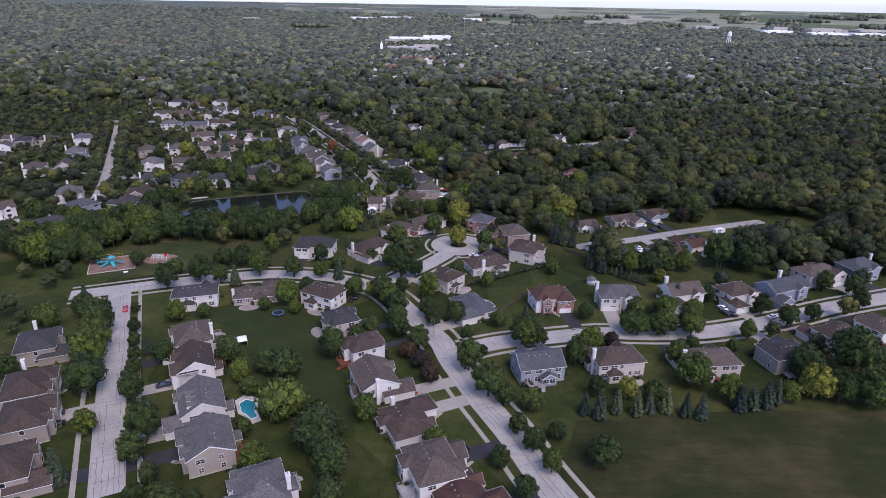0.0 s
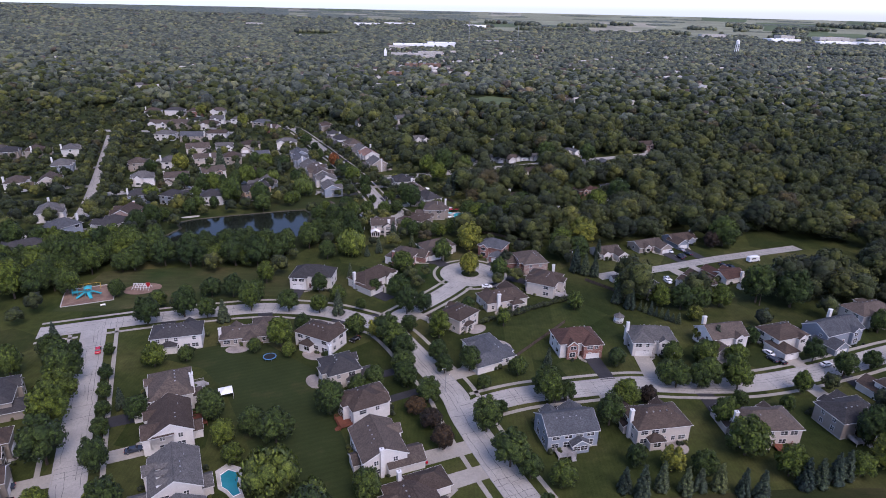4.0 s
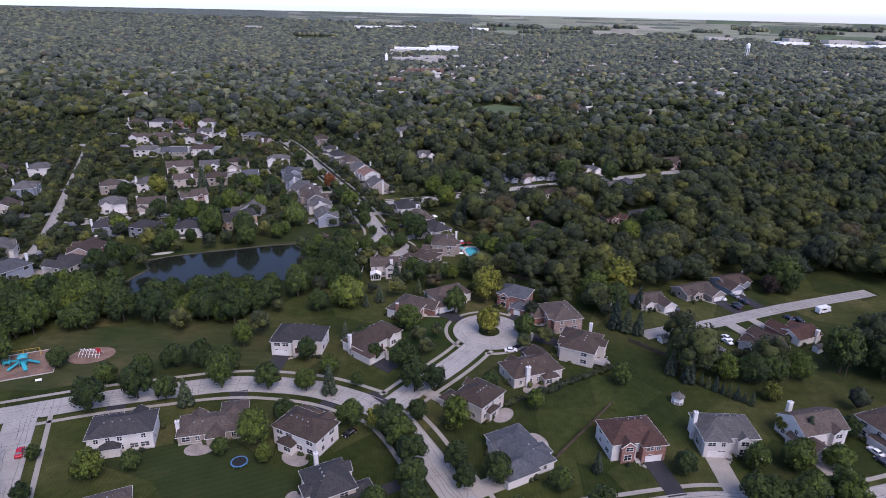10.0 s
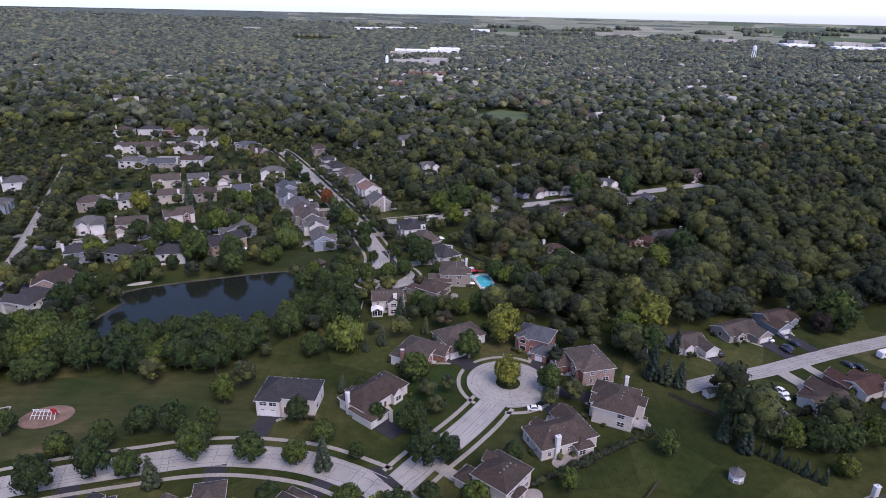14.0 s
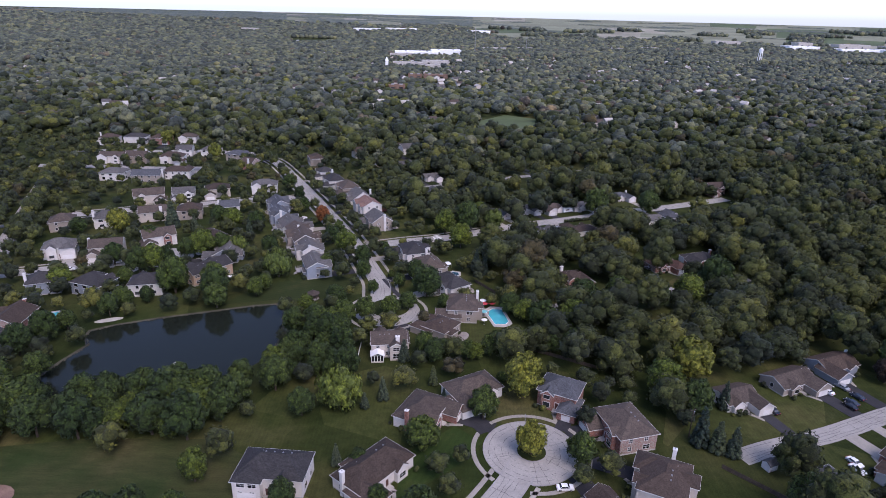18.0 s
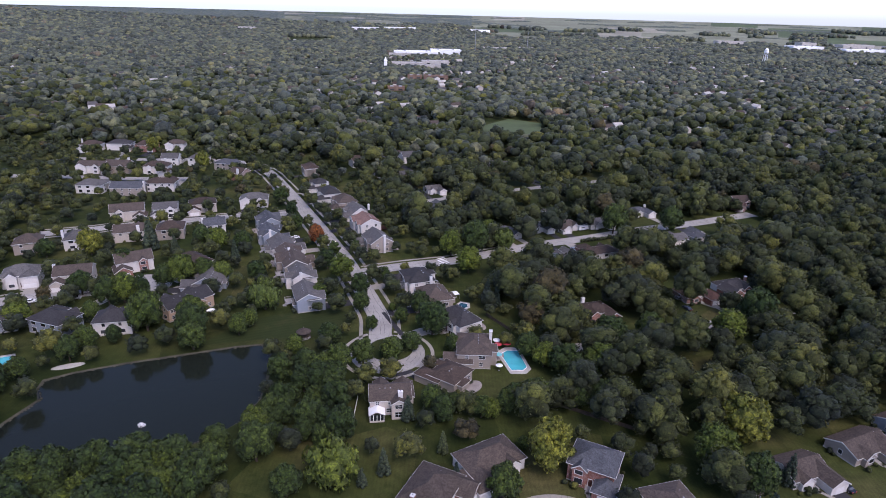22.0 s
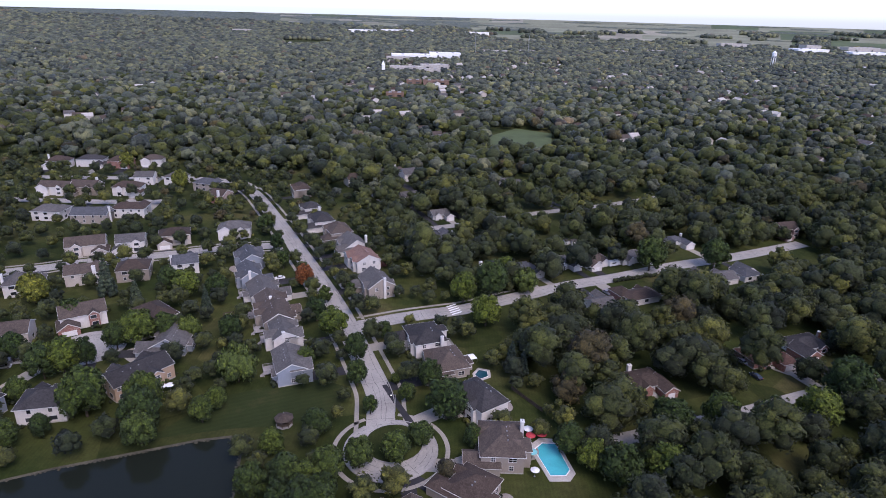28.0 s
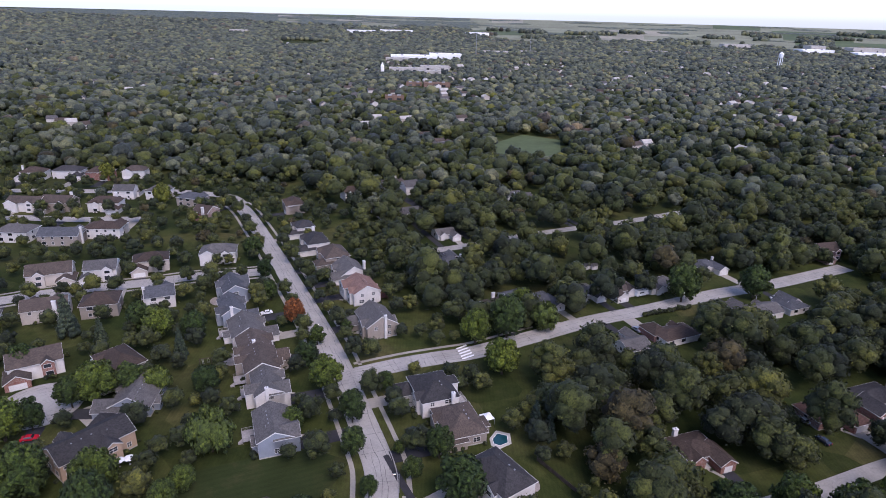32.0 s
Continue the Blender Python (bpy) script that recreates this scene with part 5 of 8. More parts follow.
def far_house_specks():
    """Roofs and pale walls that show between the crowns of the far woods."""
    rng = random.Random(33)
    g = Geo()
    for x, y in SPECKS:
        w, d, t = rng.uniform(9, 15), rng.uniform(8, 11), rng.uniform(2.6, 4.8)
        a = radians(24 + 90 * rng.randrange(2) + rng.uniform(-8, 8))
        c, s = math.cos(a), math.sin(a)
        o = 0.4
        loc = [(-w / 2, -d / 2, -1), (w / 2, -d / 2, -1), (w / 2, d / 2, -1), (-w / 2, d / 2, -1), (-w / 2, -d / 2, t), (w / 2, -d / 2, t), (w / 2, d / 2, t), (-w / 2, d / 2, t), (-w / 2, 0, t + d * 0.27), (w / 2, 0, t + d * 0.27)]
        v = [(x + c * p - s * q, y + s * p + c * q, z) for p, q, z in loc]
        wall = rng.randrange(2)
        g.add(v, [(0, 1, 5, 4), (2, 3, 7, 6), (1, 2, 6, 9, 5), (3, 0, 4, 8, 7)], wall)
        eaves = [(-w / 2 - o, -d / 2 - o, t - 0.2), (w / 2 + o, -d / 2 - o, t - 0.2), (w / 2 + o, d / 2 + o, t - 0.2), (-w / 2 - o, d / 2 + o, t - 0.2), (-w / 2 - o, 0, t + d * 0.27 + 0.1), (w / 2 + o, 0, t + d * 0.27 + 0.1)]
        g.add([(x + c * p - s * q, y + s * p + c * q, z) for p, q, z in eaves], [(0, 1, 5, 4), (2, 3, 4, 5)], 2 + rng.randrange(4))
    setting("far_houses", g, [WALLS["white"], WALLS["cream"], ROOFS["taupe"], ROOFS["grey"], ROOFS["brown"], PALE], "pale walls and roofs of far houses among trees", "houses", "stuff")


def street_row(name, gap, step, low, high, seed, first=0.0, last=1.0, kind="street"):
    """Trees along both verges of a road."""
    rng = random.Random(seed)
    line, width = ROADS[name]
    side = sideways(line)
    for k in range(int(first * len(line)), int(last * len(line)), max(1, int(step / 2))):
        for sgn in (1, -1):
            x, y = line[k] + side[k] * sgn * (width / 2 + gap + rng.uniform(-0.6, 0.6))
            if rng.random() < 0.25 or road_gap(x, y) < 1.0 or near_house(x, y, -1.5) or any(math.hypot(x - a, y - b) < r + 1.5 for a, b, r in TREES):
                continue
            ROW.append((float(x), float(y), rng.uniform(1.4, 2.0), rng.uniform(low, high), tone(rng)))
            TREES.append((float(x), float(y), high / 2))


ROW = []


# ---- things ----
def car_mesh_parts():
    """Side profile swept across, with the sides drawn in at the roof."""
    prof = [(-2.25, 0.35), (-2.3, 0.75), (-2.1, 0.98), (-1.55, 1.02), (-1.0, 1.46), (0.55, 1.5), (1.15, 1.06), (2.05, 0.92), (2.3, 0.7), (2.28, 0.35)]
    g = Geo()
    n = len(prof)
    v = []
    for s in (-1, 1):
        for x, z in prof:
            half = 0.9 if z < 1.1 else 0.66
            v.append((x, s * half, z))
    g.add(v, [tuple(range(n))[::1], tuple(range(2 * n - 1, n - 1, -1))] + [(k, n + k, n + (k + 1) % n, (k + 1) % n) for k in range(n)])
    return g


def car(x, y, rot, paint, words, group="parked cars"):
    ob = thing("car", pose(x, y, 0.1, 0, 0, rot), f"{words} car parked on the pavement or drive", "car", group)
    if "car_body" not in SHARED:
        SHARED["car_body"] = car_mesh_parts()
        w = Geo()
        w.add([(-1.5, -0.86, 1.03), (-1.5, 0.86, 1.03), (-1.04, 0.64, 1.43), (-1.04, -0.64, 1.43)], [(0, 1, 2, 3)][::-1])
        w.add([(1.13, -0.86, 1.09), (1.13, 0.86, 1.09), (0.6, 0.64, 1.46), (0.6, -0.64, 1.46)], [(3, 2, 1, 0)])
        w.v = [(a * 1.01, b, c + 0.015) for a, b, c in w.v]
        for s in (-1, 1):
            side = Geo()
            side.add([(-1.4, s * 0.905, 1.04), (1.0, s * 0.905, 1.08), (0.5, s * 0.69, 1.45), (-0.95, s * 0.69, 1.43)], [(0, 1, 2, 3) if s < 0 else (3, 2, 1, 0)])
            SHARED["car_side", s] = side.mesh("side_window", GLASS)
        SHARED["car_glass"] = w.mesh("windscreen", GLASS)
        wh = Geo().tube(0, 0, -0.11, 0.11, 0.34, 0.34, 12)
        SHARED["tyre"] = wh.mesh("tyre", RUBBER)
        SHARED["rim"] = Geo().tube(0, 0, -0.12, 0.12, 0.2, 0.2, 10).mesh("rim", METAL)
        SHARED["light"] = Geo().box(-0.05, 0.05, -0.2, 0.2, -0.08, 0.08).mesh("headlight", WHITE)
        SHARED["tail"] = Geo().box(-0.05, 0.05, -0.2, 0.2, -0.1, 0.1).mesh("tail_light", RED)
    part("body", SHARED["car_body"], paint, ob)
    part("windscreen", SHARED["car_glass"], None, ob)
    for s in (-1, 1):
        part("side_window", SHARED["car_side", s], None, ob)
    for sx in (-1.4, 1.42):
        for sy in (-0.82, 0.82):
            w = part("wheel", SHARED["tyre"], None, ob, at=pose(sx, sy, 0.34, 90))
            part("rim", SHARED["rim"], None, w)
    for sy in (-0.62, 0.62):
        part("headlight", SHARED["light"], None, ob, at=pose(2.27, sy, 0.72))
        part("tail_light", SHARED["tail"], None, ob, at=pose(-2.27, sy, 0.85))
    return ob


PAINTS = {
    "red": plain_material("car_red", (0.40, 0.015, 0.03), 0.25, 0.5, depth=0.05),
    "white": plain_material("car_white", (0.75, 0.75, 0.75), 0.25, 0.5, depth=0.05),
    "silver": plain_material("car_silver", (0.38, 0.39, 0.41), 0.3, 0.5, 0.4, depth=0.05),
    "black": plain_material("car_black", (0.015, 0.015, 0.018), 0.2, 0.5, depth=0.05),
    "dark": plain_material("car_blue_grey", (0.03, 0.038, 0.055), 0.25, 0.5, depth=0.05),
    "blue": plain_material("car_blue", (0.03, 0.15, 0.40), 0.25, 0.5, depth=0.05),
}


def gazebo(x, y, r, roof, words):
    ob = thing("gazebo", pose(x, y, 0), words, "gazebo")
    part("floor", Geo().prism(oval(0, 0, r, r, 8), 0, 0.25), GREYDECK, ob)
    for k in range(8):
        a = 6.2832 * k / 8
        part("post", Geo().box(r * 0.93 * math.cos(a) - 0.07, r * 0.93 * math.cos(a) + 0.07, r * 0.93 * math.sin(a) - 0.07, r * 0.93 * math.sin(a) + 0.07, 0.25, 2.5), WHITE if roof is None else BARK, ob)
    g = Geo()
    rim = oval(0, 0, r * 1.12, r * 1.12, 8)
    n = 8
    g.add([(a, b, 2.5) for a, b in rim] + [(a * 0.25, b * 0.25, 3.6) for a, b in rim] + [(0, 0, 4.1)], [(k, (k + 1) % n, n + (k + 1) % n, n + k) for k in range(n)] + [(n + k, n + (k + 1) % n, 2 * n) for k in range(n)] + [tuple(range(n - 1, -1, -1))])
    part("roof", g, roof or ROOFS["grey"], ob)
    part("rail", Geo().prism(oval(0, 0, r * 0.95, r * 0.95, 8), 0.9, 1.0), WHITE if roof is None else BARK, ob)
    part("finial", Geo().tube(0, 0, 4.0, 4.6, 0.08, 0.02, 6), METAL, ob)


def trampoline(x, y):
    ob = thing("trampoline", pose(x, y, 0), "round trampoline with a blue rim on a lawn", "trampoline")
    part("mat", Geo().tube(0, 0, 0.82, 0.86, 1.9, 1.9, 24), RUBBER, ob)
    part("pad", Geo().ring(oval(0, 0, 1.9, 1.9, 24), oval(0, 0, 2.3, 2.3, 24), 0.82, 0.92), plain_material("blue_pad", (0.08, 0.19, 0.33), 0.6), ob)
    for k in range(6):
        q = 1.047 * k
        part("leg", Geo().tube(2.1 * math.cos(q), 2.1 * math.sin(q), 0, 0.85, 0.04, 0.04, 6), METAL, ob)


def pool(outline, deck, words, mat=None):
    cx, cy = np.mean(outline, axis=0)
    ob = thing("swimming_pool", pose(cx, cy, 0), words, "pool")
    loc = [(x - cx, y - cy) for x, y in outline]
    big = [(x * deck, y * deck) for x, y in loc]
    part("deck", Geo().ring(loc, big, -0.05, 0.16), PALE, ob, "pale stone pool surround")
    part("water", Geo().prism(loc, -0.3, 0.08), mat or POOL, ob, "bright turquoise pool water")
    part("coping", Geo().ring(loc, [(x * 1.05, y * 1.05) for x, y in loc], 0.12, 0.21), WHITE, ob)
    return ob


def parasol(x, y, cloth, words, r=1.5):
    ob = thing("parasol", pose(x, y, 0), words, "parasol")
    part("pole", Geo().tube(0, 0, 0, 2.6, 0.03, 0.03, 6), METAL, ob)
    n = 8
    rim = oval(0, 0, r, r, n)
    part("canopy", Geo().add([(a, b, 2.15) for a, b in rim] + [(0, 0, 2.7)], [(k, (k + 1) % n, n) for k in range(n)] + [tuple(range(n - 1, -1, -1))]), cloth, ob)
    part("base", Geo().tube(0, 0, 0, 0.12, 0.3, 0.28, 10), METAL, ob)


def street_lamp(x, y, rot):
    ob = thing("street_lamp", pose(x, y, 0, 0, 0, rot), "slim grey metal street lamp, lit", "street lamp", "street lamps")
    part("pole", Geo().tube(0, 0, 0, 6.0, 0.09, 0.06, 8), METAL, ob)
    part("arm", Geo().rod((0, 0, 5.9), (1.1, 0, 6.1), 0.04), METAL, ob)
    head = part("lamp_head", Geo().box(0.9, 1.5, -0.14, 0.14, 6.06, 6.2), METAL, ob)
    part("lamp_glass", Geo().box(0.98, 1.44, -0.1, 0.1, 6.0, 6.06), LAMP, head)


def playground(x, y, rot):
    base = rect(0, 0, 19, 17)
    ob = thing("play_area", pose(x, y, 0, 0, 0, rot), "wood-chip play area edged with timber", "play area", kind="structure")
    part("chips", Geo().prism(base, -0.05, 0.06), CHIPS, ob)
    for k in range(4):
        part("edging", Geo().add(*strip3(base[k], base[(k + 1) % 4], 0.15, 0.0, 0.22)), PALE, ob)
    ps = thing("play_structure", pose(x, y, 0.06, 0, 0, rot), "teal plastic climbing frame with slides", "climbing frame")
    part("tower", Geo().box(-1.2, 1.2, -1.2, 1.2, 1.5, 1.7), TEAL, ps)
    for a in (-1.1, 1.1):
        for b in (-1.1, 1.1):
            part("post", Geo().tube(a, b, 0, 3.6, 0.07, 0.07, 6), TEAL, ps)
    part("canopy", Geo().add([(-1.5, -1.5, 3.4), (1.5, -1.5, 3.4), (1.5, 1.5, 3.4), (-1.5, 1.5, 3.4), (0, 0, 4.4)], [(0, 1, 4), (1, 2, 4), (2, 3, 4), (3, 0, 4), (3, 2, 1, 0)]), TEAL, ps)
    for s, (a, b) in enumerate((((1.2, 0, 1.7), (4.6, -0.6, 0.3)), ((-1.2, -0.6, 1.7), (-4.4, -2.6, 0.3)), ((0, -1.2, 1.7), (1.2, -4.6, 0.3)))):
        part("slide", Geo().add(*strip3d(a, b, 0.6, 0.12)), TEAL, ps)
    part("bridge", Geo().box(-4.0, -1.2, 0.5, 1.6, 1.5, 1.62).box(-6.0, -4.0, 0.0, 2.0, 1.5, 1.65), TEAL, ps)
    for a, b in ((-5.9, 0.1), (-5.9, 1.9), (-4.1, 0.1), (-4.1, 1.9)):
        part("post", Geo().tube(a, b, 0, 3.0, 0.07, 0.07, 6), TEAL, ps)
    sw = thing("swing_set", pose(x, y, 0.06, 0, 0, rot) @ pose(-1, 6.2, 0), "yellow metal swing frame over wood chips", "swings")
    for a in (-5, 0, 5):
        for b in (-1, 1):
            part("leg", Geo().rod((a, b, 0), (a, 0, 2.6), 0.06), YELLOW, sw)
    part("beam", Geo().rod((-5, 0, 2.6), (5, 0, 2.6), 0.06), YELLOW, sw)
    for a in (-3.5, -1.5, 1.5, 3.5):
        s = part("swing_seat", Geo().box(a - 0.25, a + 0.25, -0.1, 0.1, 0.5, 0.55), RUBBER, sw)
        part("chain", Geo().rod((a - 0.22, 0, 0.55), (a - 0.22, 0, 2.6), 0.02, 4).rod((a + 0.22, 0, 0.55), (a + 0.22, 0, 2.6), 0.02, 4), METAL, s)
    bench = thing("bench", pose(x, y, 0.0, 0, 0, rot) @ pose(6, -13, 0), "white park bench beside the footway", "bench")
    part("seat", Geo().box(-0.9, 0.9, -0.25, 0.25, 0.42, 0.48), WHITE, bench)
    part("backrest", Geo().box(-0.9, 0.9, 0.22, 0.28, 0.5, 0.9), WHITE, bench)
    for a in (-0.75, 0.75):
        part("leg", Geo().box(a - 0.05, a + 0.05, -0.22, 0.26, 0, 0.44), METAL, bench)


def strip3(a, b, half, z0, z1):
    q = sorted_quad(a, b, half)
    g = Geo().prism(q, z0, z1)
    return g.v, g.f


def strip3d(a, b, half, th):
    a, b = Vector(a), Vector(b)
    s = (b - a).cross(Vector((0, 0, 1))).normalized() * half
    up = Vector((0, 0, th))
    v = [a - s, a + s, b + s, b - s, a - s + up, a + s + up, b + s + up, b - s + up]
    return v, [(3, 2, 1, 0), (4, 5, 6, 7), (0, 1, 5, 4), (1, 2, 6, 5), (2, 3, 7, 6), (3, 0, 4, 7)]


def net_dome(x, y):
    patch("dome_bed", oval(x, y, 7.5, 5.5, 20, 20), 0.07, CHIPS, "rounded bed of wood chips on the park lawn", "play area")
    ob = thing("climbing_net", pose(x, y, 0.07), "white metal climbing frame with red panels", "climbing frame")
    for k in range(7):
        a = 0.9 * k
        part("arch", Geo().rod((-4 + 1.2 * k, -1.6, 0), (-3.4 + 1.1 * k, 0.2, 2.2 + 0.3 * (k % 2)), 0.08).rod((-3.4 + 1.1 * k, 0.2, 2.2 + 0.3 * (k % 2)), (-4 + 1.2 * k, 1.8, 0), 0.08), WHITE, ob)
    part("rail", Geo().rod((-4, 0.2, 2.2), (3.6, 0.2, 2.3), 0.07).rod((-3.9, -1.0, 1.0), (3.6, -1.0, 1.0), 0.06).rod((-3.9, 1.1, 1.0), (3.6, 1.1, 1.0), 0.06), WHITE, ob)
    part("panel", Geo().box(1.8, 3.4, -0.2, 0.1, 1.2, 2.9), RED, ob, "red climbing panel")


def fountain(x, y):
    ob = thing("fountain", pose(x, y, -0.4), "small white spraying pond fountain", "fountain")
    part("float", Geo().tube(0, 0, 0.0, 0.15, 0.6, 0.5, 12), RUBBER, ob)
    g = Geo()
    rng = random.Random(8)
    for k in range(50):
        a, q = rng.uniform(0, 6.28), rng.uniform(0.1, 1.2)
        g.box(q * math.cos(a) - 0.1, q * math.cos(a) + 0.1, q * math.sin(a) - 0.1, q * math.sin(a) + 0.1, 0.02, 0.15 + max(0, 1.3 - q) * rng.random())
    tagged(part("spray", g, WHITE, ob, "white water spray"), kind="stuff")


def water_tower(x, y, h, s=1.0):
    ob = thing("water_tower", pose(x, y, 0), "pale blue-grey water tower on legs", "water tower")
    part("tank", Geo().tube(0, 0, h * 0.66, h * 0.70, 3, 6.5 * s, 20).tube(0, 0, h * 0.70, h * 0.9, 6.5 * s, 6.5 * s, 20).tube(0, 0, h * 0.9, h, 6.5 * s, 1.0, 20), WHITE, ob)
    part("riser", Geo().tube(0, 0, 0, h * 0.68, 1.6, 1.6, 10), WHITE, ob)
    for k in range(6):
        a = 1.047 * k
        part("leg", Geo().rod((7.2 * s * math.cos(a), 7.2 * s * math.sin(a), 0), (6 * s * math.cos(a), 6 * s * math.sin(a), h * 0.72), 0.55, 6), WHITE, ob)


def mast(x, y, h):
    ob = thing("radio_mast", pose(x, y, 0), "thin grey lattice radio mast", "mast")
    for k in range(3):
        a = 2.094 * k
        part("leg", Geo().rod((1.4 * math.cos(a), 1.4 * math.sin(a), 0), (0.5 * math.cos(a), 0.5 * math.sin(a), h), 0.28), METAL, ob)
    g = Geo()
    for k in range(14):
        z = h * k / 14
        g.tube(0, 0, z, z + 0.5, 1.3 - 0.8 * k / 14, 1.3 - 0.8 * k / 14, 3)
    part("bracing", g, METAL, ob)


def low_building(x, y, w, d, h, rot, mat, words):
    """A large flat-roofed hall with parapet, rooftop units and openings."""
    ob = thing("hall", pose(x, y, rise(x, y), 0, 0, rot), words, "hall", "distant halls")
    part("wall", Geo().box(-w / 2, w / 2, -d / 2, d / 2, -1, h), mat, ob)
    rim = Geo()
    for a, b, c, e in ((-w / 2, w / 2, -d / 2, -d / 2 + 0.5), (-w / 2, w / 2, d / 2 - 0.5, d / 2), (-w / 2, -w / 2 + 0.5, -d / 2 + 0.5, d / 2 - 0.5), (w / 2 - 0.5, w / 2, -d / 2 + 0.5, d / 2 - 0.5)):
        rim.box(a, b, c, e, h, h + 1.0)
    part("parapet", rim, mat, ob)
    for k in range(2):
        a = -w / 2 + (k + 0.5) * w / 2
        part("rooftop_unit", Geo().box(a - 2.5, a + 2.5, -2, 2, h, h + 2.2), METAL, ob)
        part("opening", Geo().box(a - 3, a + 3, -d / 2 - 0.1, -d / 2 + 0.1, 0.5, h * 0.6), GLASS, ob)


TEALPOOL = plain_material("teal_pool_water", (0.02, 0.20, 0.24), 0.08, 0.5, depth=0.15)
DARKPOOL = plain_material("dark_pool_water", (0.012, 0.06, 0.075), 0.08, 0.5, depth=0.15)


def church(x, y):
    """A white bell tower with a low hall."""
    ob = thing("church", pose(x, y, 0, 0, 0, 12), "small church with white bell tower and brown roof", "church")
    part("tower", Geo().box(-3, 3, -3, 3, 0, 17), WHITE, ob)
    g = Geo().add([(-3.4, -3.4, 17), (3.4, -3.4, 17), (3.4, 3.4, 17), (-3.4, 3.4, 17), (0, 0, 25)], [(0, 1, 4), (1, 2, 4), (2, 3, 4), (3, 0, 4), (3, 2, 1, 0)])
    part("spire", g, WHITE, ob, "white pointed spire")
    part("hall", block_walls(-14, -3, -6, 22, 0, 6, "y", 0.6), WALLS["brick"], ob, "red brick church hall")
    part("roof", gable_roof(-14, -3, -6, 22, 6, 0.6, "y")[0], ROOFS["brown"], ob)


def van(x, y, rot):
    """A tall white camper van."""
    ob = thing("camper_van", pose(x, y, 0.1, 0, 0, rot), "large white camper van parked by the lane", "van", "parked cars")
    prof = [(-3.4, 0.5), (-3.4, 2.9), (2.2, 3.0), (3.0, 2.6), (2.5, 1.9), (3.3, 1.3), (3.4, 0.5)]
    n = len(prof)
    v = [(a, s * 1.1, b) for s in (-1, 1) for a, b in prof]
    part("body", Geo().add(v, [tuple(range(n)), tuple(range(2 * n - 1, n - 1, -1))] + [(k, n + k, n + (k + 1) % n, (k + 1) % n) for k in range(n)]), PAINTS["white"], ob)
    for s in (-1, 1):
        part("side_window", Geo().box(-2.0, 0.4, s * 1.11 - 0.01, s * 1.11 + 0.01, 1.7, 2.3), GLASS, ob)
    part("windscreen", Geo().add([(2.56, -0.95, 1.9), (2.56, 0.95, 1.9), (3.28, 0.95, 1.36), (3.28, -0.95, 1.36)], [(0, 3, 2, 1)]), GLASS, ob)
    for sx in (-2.0, 2.2):
        for sy in (-1.0, 1.0):
            part("wheel", Geo().tube(0, 0, -0.12, 0.12, 0.42, 0.42, 12), RUBBER, ob, at=pose(sx, sy, 0.42, 90))


def garden_tent(x, y, w, rot, words, walls=False):
    ob = thing("garden_tent", pose(x, y, 0, 0, 0, rot), words, "tent")
    h = w / 2
    for a in (-h, h):
        for b in (-h, h):
            part("pole", Geo().tube(a * 0.96, b * 0.96, 0, 2.2, 0.04, 0.04, 6), METAL, ob)
    part("canopy", Geo().add([(-h, -h, 2.1), (h, -h, 2.1), (h, h, 2.1), (-h, h, 2.1), (0, 0, 3.1)], [(0, 1, 4), (1, 2, 4), (2, 3, 4), (3, 0, 4), (3, 2, 1, 0)]), WHITE, ob)
    if walls:
        for a in (-1, 1):
            part("side_cloth", Geo().box(a * h - 0.02, a * h + 0.02, -h, h, 0.1, 2.1), WHITE, ob)


def utility_pole(x, y, h=10.5):
    ob = thing("utility_pole", pose(x, y, 0, 0, 0, 24), "weathered wooden utility pole with crossarm", "pole", "utility poles")
    part("pole", Geo().tube(0, 0, 0, h, 0.17, 0.11, 8), BARK, ob)
    arm = part("crossarm", Geo().box(-1.2, 1.2, -0.06, 0.06, h - 0.9, h - 0.76), BARK, ob)
    for a in (-1.1, -0.5, 0.5, 1.1):
        part("insulator", Geo().tube(a, 0, h - 0.76, h - 0.6, 0.04, 0.03, 6), PALE, arm)
    part("transformer", Geo().tube(0.3, 0, h - 2.3, h - 1.4, 0.24, 0.24, 10), METAL, ob)


def sunroom(x, y, rot):
    """A glazed garden room with a white pitched roof."""
    ob = thing("sunroom", pose(x, y, 0, 0, 0, rot), "white-framed glazed sunroom built against a house", "sunroom")
    part("plinth", Geo().box(-2.2, 2.2, -2.0, 2.0, -0.1, 0.6), WALLS["cream"], ob)
    for k in range(5):
        a = -2.1 + 1.05 * k
        for b in (-1.95, 1.95):
            part("post", Geo().box(a - 0.08, a + 0.08, b - 0.08, b + 0.08, 0.6, 2.7), WHITE, ob)
    for a in (-2.1, 2.1):
        part("side_glass", Geo().box(a - 0.03, a + 0.03, -1.85, 1.85, 0.6, 2.6), GLASS, ob)
    part("front_glass", Geo().box(-2.0, 2.0, -1.92, -1.87, 0.6, 2.6), GLASS, ob)
    g, _ = gable_roof(-2.2, 2.2, -2.0, 2.0, 2.7, 0.45, "y", 0.3)
    part("roof", g, WHITE, ob, "white metal roof")


def hedge(a, b, h, wide, seed):
    """A clipped row of dense shrubs."""
    rng = random.Random(seed)
    n = int(math.hypot(b[0] - a[0], b[1] - a[1]) / (wide * 0.55))
    return [(a[0] + (b[0] - a[0]) * k / n + rng.uniform(-0.3, 0.3), a[1] + (b[1] - a[1]) * k / n + rng.uniform(-0.3, 0.3), -0.2, wide * rng.uniform(0.85, 1.2), rng.choice((0, 2, 2))) for k in range(n)]


